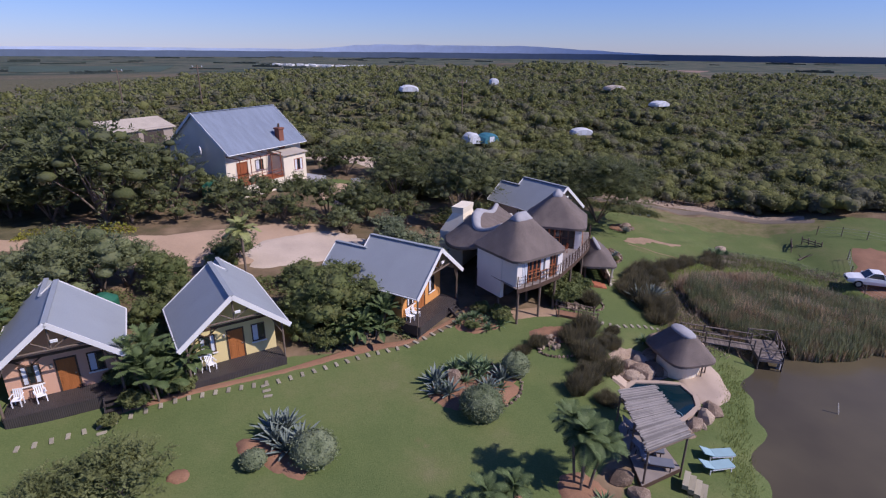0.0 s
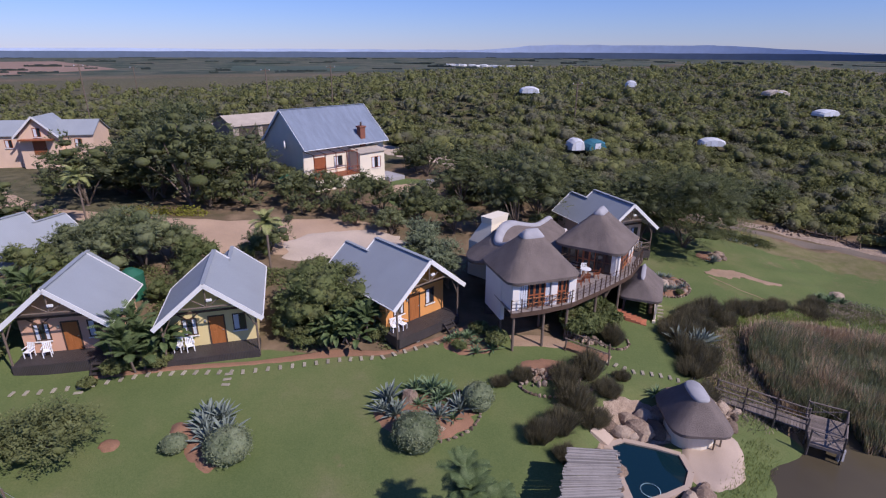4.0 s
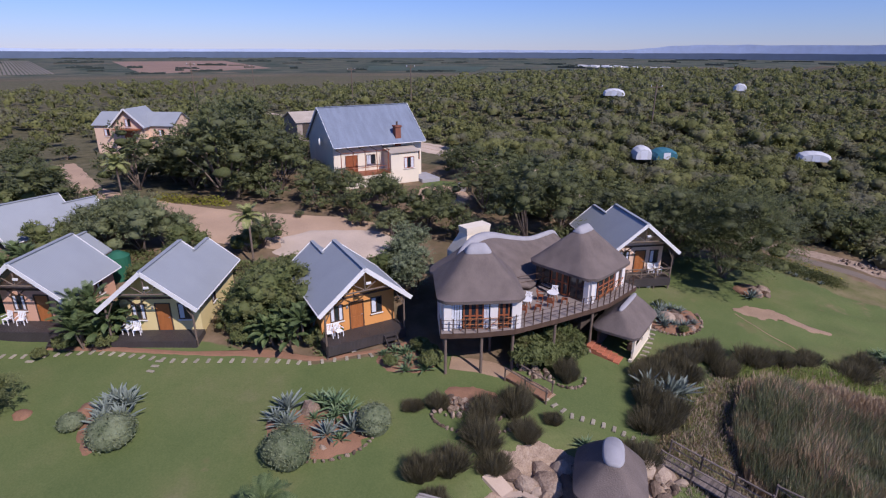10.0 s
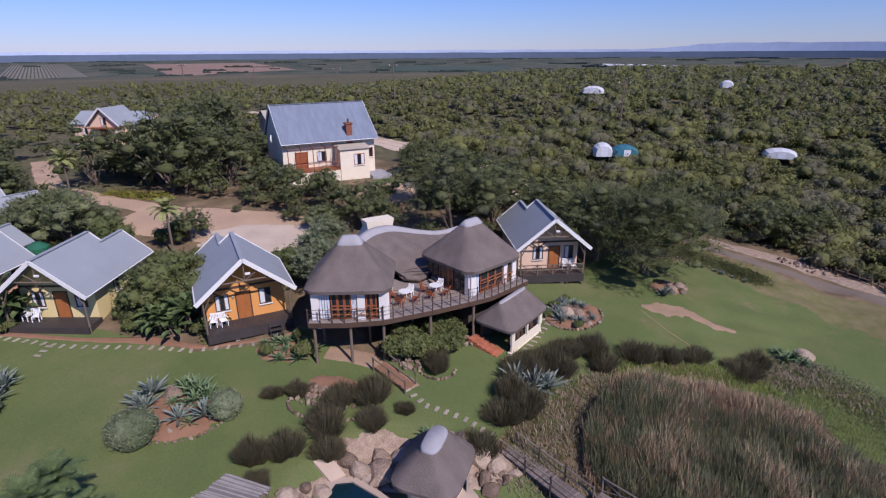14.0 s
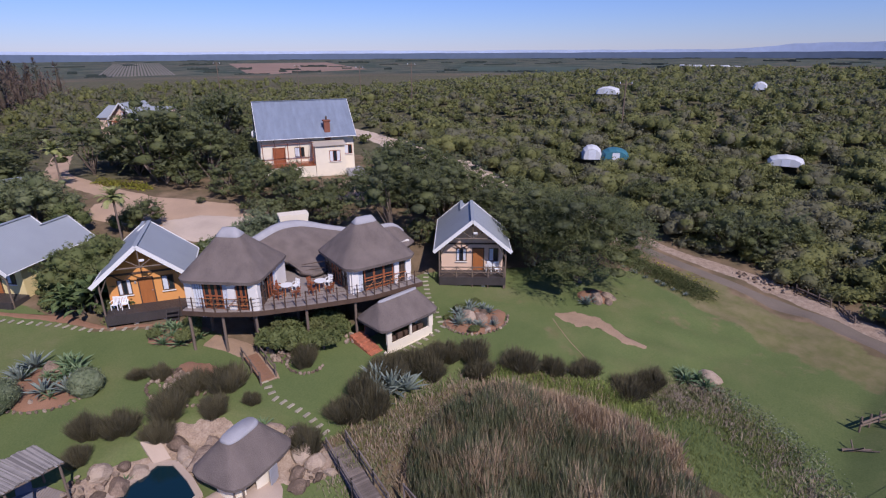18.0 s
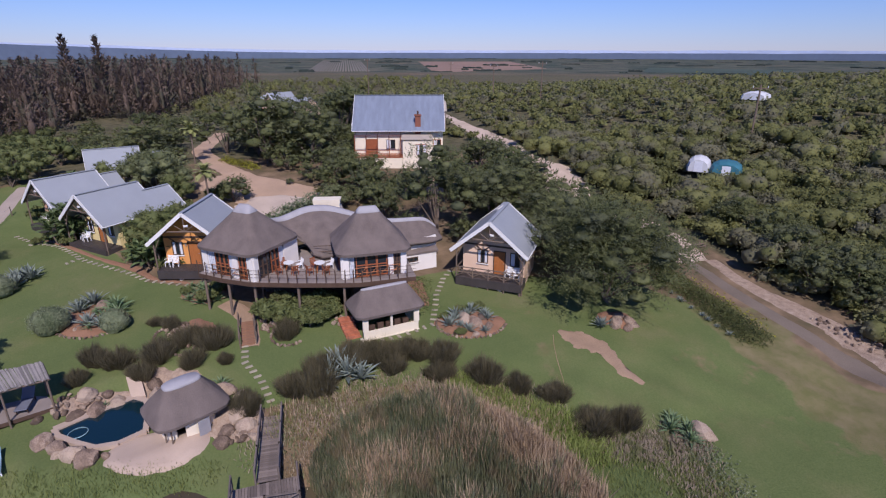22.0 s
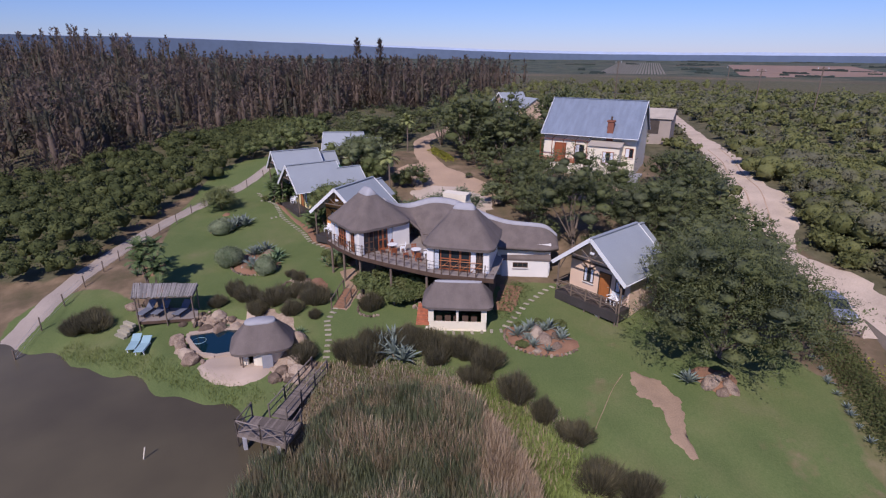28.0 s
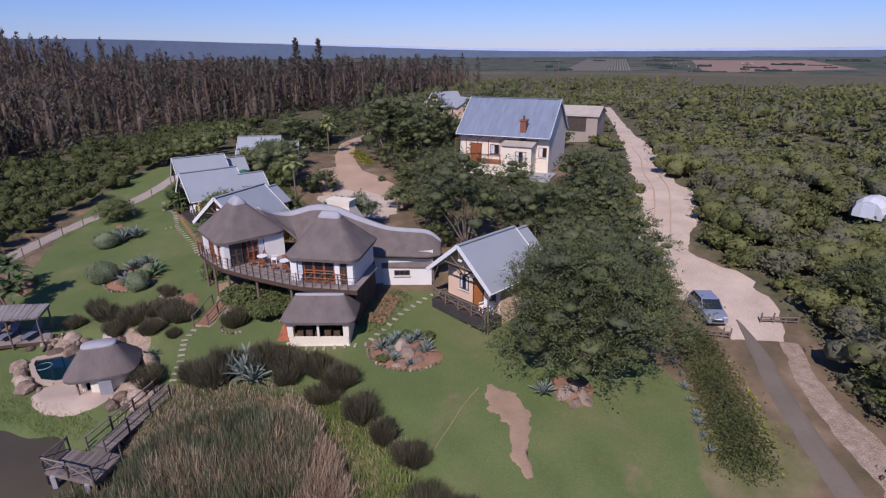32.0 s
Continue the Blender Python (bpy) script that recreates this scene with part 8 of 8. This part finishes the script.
for k, (x, y, s) in enumerate([(-8.3, 35.0, 1.1), (-7.2, 36.8, 1.2), (-9.4, 36.8, 1.0), (-6.2, 38.8, 0.95), (-21.5, 38.6, 0.8), (-18.6, 42.6, 0.6), (-11.8, 41.2, 0.6), (-20.5, 33.8, 0.55), (-20.6, 36.8, 0.6), (-9.9, 33.4, 0.5), (-10.6, 35.4, 0.6), (-19.8, 36.8, 0.6), (-4.9, 44.4, 0.75), (-31.5, 32.0, 0.8), (-28.0, 31.5, 0.8), (-42.5, 30.5, 0.9), (-44, 35, 0.9)]):
    (farh if x < -27 else hedget)[k % 2].plant(x, y, s, "dense rounded green bush behind the cottages", k * 1.1)
for k, (x, y, s) in enumerate([(-13, 58.0, 1.0), (-8.5, 58.6, 1.0), (-20.3, 58.6, 0.85), (-18.3, 44.2, 0.72), (-17.2, 61.5, 0.8), (-24.5, 60.5, 0.75), (-4.2, 57, 0.9), (-9.8, 63.3, 0.75), (-28.5, 62, 0.7), (0.5, 57.5, 0.6), (-3.5, 68, 0.9),
                               (4.5, 62, 0.6), (7.8, 63.5, 0.6), (-20.9, 51.7, 0.2), (-2.5, 72, 0.8), (5, 73.2, 0.75), (-6.5, 72.5, 0.85), (10.8, 72.2, 0.7), (-1, 76, 0.6), (-16, 77.5, 0.6), (-14.6, 80.0, 0.7), (-19.5, 82.5, 0.7), (-35, 65.5, 0.8),
                               (28.0, 82.6, 0.95), (25.2, 84.6, 1.0), (22.0, 87, 1.0), (31.5, 82.6, 0.9), (32.8, 86, 1.0), (16.8, 87.2, 0.9), (28.5, 86.5, 0.9)]):
    darkt[k % 2].plant(x, y, s, "dense dark green bushy tree", k * 2.1)

for k, (x, y, s) in enumerate([(-17, 56, 0.85), (-23.5, 56.5, 0.85), (-27.5, 53.2, 0.75), (-11, 55.6, 0.6), (-14.4, 54.2, 0.5), (-31.5, 52.4, 0.7), (-21, 54.4, 0.55)]):
    fard[k % 2].plant(x, y, s, "dark green bushy tree beside the court", k * 1.7)
for k, (x, y, s) in enumerate([(-37, 21.2, 0.8), (-40, 24, 0.9), (-41, 19.6, 0.9), (-45, 22.5, 0.95), (-47, 26, 0.9), (-36.6, 17.6, 0.75), (-50, 20, 1.0), (-53, 25, 1.0), (-58, 22, 1.0), (-32.6, 24.6, 0.5)]):
    farh[k % 2].plant(x, y, s, "dense green tree at the end of the farm road", k * 1.4)

rs = np.random.default_rng(5)
COURT = [(-26, 45.5), (-19, 48.6), (-12, 51)]
TRACKS = [(-24, 47.4), (-34.3, 45.6), (-49, 44.8), (-70, 52)]
n_extra = 0
while n_extra < 84:
    x, y = rs.uniform(-74, -30), rs.uniform(26, 82)
    if spread(np.array(x), np.array(y), TRACKS, 4.0, 0.1) > 0.5 or math.hypot(x + 36, y - 33) < 7.5 or math.hypot(x + 27, y - 70) < 10 or math.hypot(x + 71, y - 64) < 8 or math.hypot(x + 50, y - 86.5) < 8:
        continue
    (farac if n_extra % 3 == 0 else fard)[n_extra % 2].plant(x, y, rs.uniform(0.6, 0.9) * (0.8 if x < -46 else 1.0), "dark green bushy tree among others", x, "tree", "", None, 0.9)
    n_extra += 1

DRIVE = [(17, 79.4), (12, 80.0), (6.6, 78.6), (2.8, 79.0), (-5.5, 83.0), (-11, 85.2), (-27.8, 90.6), (-46.6, 95.6), (-63, 100.3), (-90, 108)]
near, farb, taken = [], [], {}
tries = 0
while len(near) + len(farb) < 4300 and tries < 150000:
    tries += 1
    x, y = rs.uniform(-150, 210), rs.uniform(68, 330)
    dist = math.hypot(x - 35, y - 35)
    if rs.random() > (78 / dist) ** 0.9:
        continue
    gap = 2.05 * max(0.75, dist / 85) ** 0.8
    cell = (int(x // 4), int(y // 4))
    if any(math.hypot(x - a, y - b) < gap for i in (-1, 0, 1) for j in (-1, 0, 1) for a, b in taken.get((cell[0] + i, cell[1] + j), ())):
        continue
    if y < 88 and x < -8 and x > -95:
        continue
    if y < 82 and 0 < x < 19 or (x >= 19 and y < min(81.5, 84.0 - 0.62 * max(0, x - 28))):
        continue
    if spread(np.array(x), np.array(y), DRIVE, 4.4 if x > -15 else 3.3, 0.1) > 0.5 or math.hypot(x - 6, y - 98.6) < 3.5 or math.hypot(x - 28, y - 110) < 3.5 or math.hypot(x + 50, y - 86.5) < 7:
        continue
    if (x - 42) ** 2 + (y - 60) ** 2 < 150:
        continue
    r = (1.5 + 1.9 * rs.random() ** 2.2) * (1 + 0.002 * dist)
    taken.setdefault(cell, []).append((x, y))
    if dist < 85:
        near.append((x, y, r * 1.12, r * rs.uniform(0.75, 1.15), 450, 0.18, 6))
    else:
        farb.append((x, y, r, r * rs.uniform(0.55, 0.95), int(84 * 85 / dist) + 8, 0.18 + 0.0013 * dist, 3, 5, 2))
for _ in range(420):
    x, y = rs.uniform(-230, -78), rs.uniform(44, 190)
    if spread(np.array(x), np.array(y), DRIVE, 2.7, 0.1) < 0.5 and not (x > -150 and y > 88) and y > 24 + (-74 - x) * 0.45:
        r = rs.uniform(1.8, 3.6)
        farb.append((x, y, r, r * rs.uniform(0.9, 1.5), 90, 0.26, 3, 5, 2))
scatter_stuff("bushveld", "dense grey-green bushveld thicket covering the hill", "bushes", near, bush_at, M_SCRUB)
scatter_stuff("far_bushveld", "grey-green bushveld rolling to the skyline", "bushes", farb, bush_at, M_SCRUB)


def pine_at(rng, x, y, h, r, leaves):
    z = gz(x, y)
    u = rng.random(leaves) ** 1.25
    a = rng.uniform(0, 2 * math.pi, leaves)
    tier = 0.8 + 0.2 * np.sin(u * 34 + x)
    rad = r * np.clip(1.05 - u, 0, 1) ** 0.75 * rng.uniform(0.6, 1.12, leaves) * tier
    p = np.stack([x + rad * np.cos(a), y + rad * np.sin(a), z + h * (0.05 + 0.95 * u)], 1)
    d = np.stack([0.7 * np.cos(a), 0.7 * np.sin(a), rng.uniform(0.1, 1.2, leaves)], 1)
    side = np.cross(d, (0, 0, 1.0)) + rng.normal(0, 0.3, (leaves, 3))
    s = rng.uniform(0.28, 0.6, (leaves, 1)) * (h / 14)
    v = np.stack([p - d * s, p + side * s * 0.5, p + d * s * 1.2, p - side * s * 0.5 + (0, 0, 0.25)], 1).reshape(-1, 3)
    f = quads(len(v))
    for cc, q in (((x, y, z + h * 0.34), (r * 0.34, r * 0.34, h * 0.36)), ((x, y, z + h * 0.62), (r * 0.2, r * 0.2, h * 0.28))):
        cv, cf = core_blob(rng, cc, q, 6, 4, 0.52)
        f = np.vstack([f, cf + len(v)])
        v = np.vstack([v, cv])
    return v, f


spots = []
tries = 0
while len(spots) < 1050 and tries < 40000:
    tries += 1
    x, y = rs.uniform(-215, -26), rs.uniform(-125, 92)
    line = -10 + (-34 - x) * 0.44           # near edge of the wood
    if y > line + 24 or (x > -74 and y > line) or (x > -98 and y > 24):
        continue
    gap = line - y
    if gap > 45 and rs.random() < 0.6:
        continue
    spots.append((x, y, rs.uniform(7.0, 14.5), rs.uniform(2.4, 3.8), 190))
spots += [(-110.7, 26.6, 19.0, 3.2, 420), (-107.5, 33.2, 18.8, 3.0, 420)]
scatter_stuff("pine_wood", "tall brown-green pine wood", "trees", spots, pine_at, M_PINE)
spots = []
for i in range(22):
    for j in range(11):
        x = -78 + i * 3.9 + rs.normal(0, 0.3)
        y = 11.2 - j * 3.7 + max(0, -14 - x) * 0.18 + rs.normal(0, 0.3)
        line = -10 + (-34 - x) * 0.44
        if y < 12.2 + max(0, -14 - x) * 0.2 and (x > -30 or y > line + 1.5) and y > -30:
            r = rs.uniform(1.9, 2.8)
            spots.append((x, y, r * 1.1, r * 1.25, 420, 0.16, 5))
scatter_stuff("citrus_orchard", "rows of dark green citrus trees", "orchard", spots, bush_at, M_CITRUS)

# ---------------------------------------------------------------- distance


def far_patch(name, label, pts, material, z=-33.6):
    ob = part(name, slabm([(x, y, z) for x, y in pts], 0.3), material)
    return tagged(ob, label, "field", "", "structure")


M_FARTAN = mat("far_tan_soil", (0.25, 0.165, 0.115), 0.95, 0.2, 0.01, 0.1, 0)
M_FARGREEN = mat("far_green_field", (0.052, 0.074, 0.048), 0.95, 0.25, 0.01, 0.1, 0)
M_FARPALE = mat("far_pale_track", (0.20, 0.175, 0.135), 0.95, 0.2, 0.01, 0.1, 0)
far_patch("ploughed_field", "far reddish ploughed field on the plain", [(-1270, 800), (-1385, 1300), (-2500, 2000), (-2720, 1540)], M_FARTAN)
far_patch("ploughed_field", "far reddish ploughed field on the plain", [(200, 1500), (600, 1450), (900, 1900), (300, 2000)], M_FARTAN)
far_patch("green_field", "far green field on the plain", [(-700, 800), (-400, 900), (-500, 1300), (-1000, 1150)], M_FARGREEN)
far_patch("green_field", "far green field on the plain", [(-1000, 1300), (-700, 1400), (-900, 1900), (-1300, 1700)], M_FARGREEN, -33.2)
for k in range(22):
    u = k / 22
    a, b = Vector((-1482 + 45 * u, 517 + 174 * u, -33.4)), Vector((-3255 + 99 * u, 1184 + 200 * u, -33.4))
    if k % 1 == 0:
        tagged(part("orchard_row", beamm(a, b, 5, 1.0), M_FARPALE), "pale row of a far orchard", "orchard row", "far orchard rows", "structure")
rf = random.Random(9)
for k in range(26):
    x, y = -620 + 18 * k + rf.uniform(-6, 6), 2130 - 9 * k + rf.uniform(-40, 40)
    gh_ = thing("greenhouse", "distant white greenhouse on the plain", "greenhouse", pose(x, y, -34, 0, 0, rf.uniform(-10, 10)), "far greenhouses")
    part("roof", slabm([(-8, -20, 5 + rf.uniform(0, 3)), (8, -20, 6), (8, 20, 6), (-8, 20, 5)], 6), M_WHITE, gh_)


def tree_belt(n, seed):
    g = np.random.default_rng(seed)
    V, Fc, c = [], [], 0
    for _ in range(n):
        a = g.uniform(radians(20), radians(220))
        d = 800 * (4500 / 800) ** g.random()
        x, y = 5 + d * math.cos(a), 45 + d * math.sin(a)
        ln, th = d * g.uniform(0.01, 0.06), g.uniform(-0.5, 0.5) + a + math.pi / 2
        h = g.uniform(3, 8)
        m_ = 10
        for i in range(m_):
            u0, u1 = i / m_ - 0.5, (i + 1) / m_ - 0.5
            h0 = h * g.uniform(0.6, 1.1)
            w = h * 0.8
            for ox, oy in ((0, 0), (w * math.sin(th), -w * math.cos(th))):
                xa, ya, xb, yb = x + ln * u0 * math.cos(th) + ox, y + ln * u0 * math.sin(th) + oy, x + ln * u1 * math.cos(th) + ox, y + ln * u1 * math.sin(th) + oy
                za, zb = gz(xa, ya), gz(xb, yb)
                V += [(xa, ya, za), (xb, yb, zb), (xb - oy * 0.3, yb, zb + h0), (xa, ya, za + h0)]
                Fc.append((c, c + 1, c + 2, c + 3))
                c += 4
    return np.array(V), np.array(Fc)


v, f = tree_belt(260, 4)
M_BELT = leaf_mat("far_tree_belt", (0.046, 0.060, 0.052), (0.072, 0.086, 0.072), 0.01)
tagged(part("tree_belts", fast_mesh("tree_belts", v, f, M_BELT), None), "dark tree belts across the far plain", "trees", "", "stuff")


def hill_height(az):
    """Rise of the skyline above eye level, in degrees, by compass angle from +x."""
    e = 0.06 + 0.07 * noise.noise((az * 0.12, 0, 0)) + 0.04 * noise.noise((az * 0.5, 3, 0))
    hump = float(sstep(72, 84, az) * sstep(105, 96, az))
    e += 0.46 * hump + 0.09 * noise.noise((az * 0.6, 7, 1)) * hump
    e -= 0.40 * float(sstep(76, 64, az) * sstep(40, 50, az))
    return e + 1.05 * float(sstep(160, 212, az))


# distance haze is painted into the blue base colours of both ridges
for name, rad, drop, colour, lab in (("far_mountains", 4720, 0.0, (0.44, 0.52, 0.68), "far mountains tinted haze blue on the skyline"), ("far_hills", 4500, 0.18, (0.115, 0.150, 0.215), "far hills tinted dark haze blue below the mountains")):
    verts, faces = [], []
    steps_ = 420
    for i in range(steps_ + 1):
        az = -10 + 250 * i / steps_
        a = radians(az)
        e = hill_height(az) if drop == 0 else 0.05 * noise.noise((az * 0.3, 1, 9)) - drop + 1.27 * float(sstep(160, 212, az))
        verts += [(25 + rad * math.cos(a), 30 + rad * math.sin(a), -60), (25 + rad * math.cos(a), 30 + rad * math.sin(a), 22 + rad * math.tan(radians(e))), (25 + (rad + 60) * math.cos(a), 30 + (rad + 60) * math.sin(a), -60)]
    for i in range(steps_):
        k = i * 3
        faces += [(k, k + 3, k + 4, k + 1), (k + 1, k + 4, k + 5, k + 2)]
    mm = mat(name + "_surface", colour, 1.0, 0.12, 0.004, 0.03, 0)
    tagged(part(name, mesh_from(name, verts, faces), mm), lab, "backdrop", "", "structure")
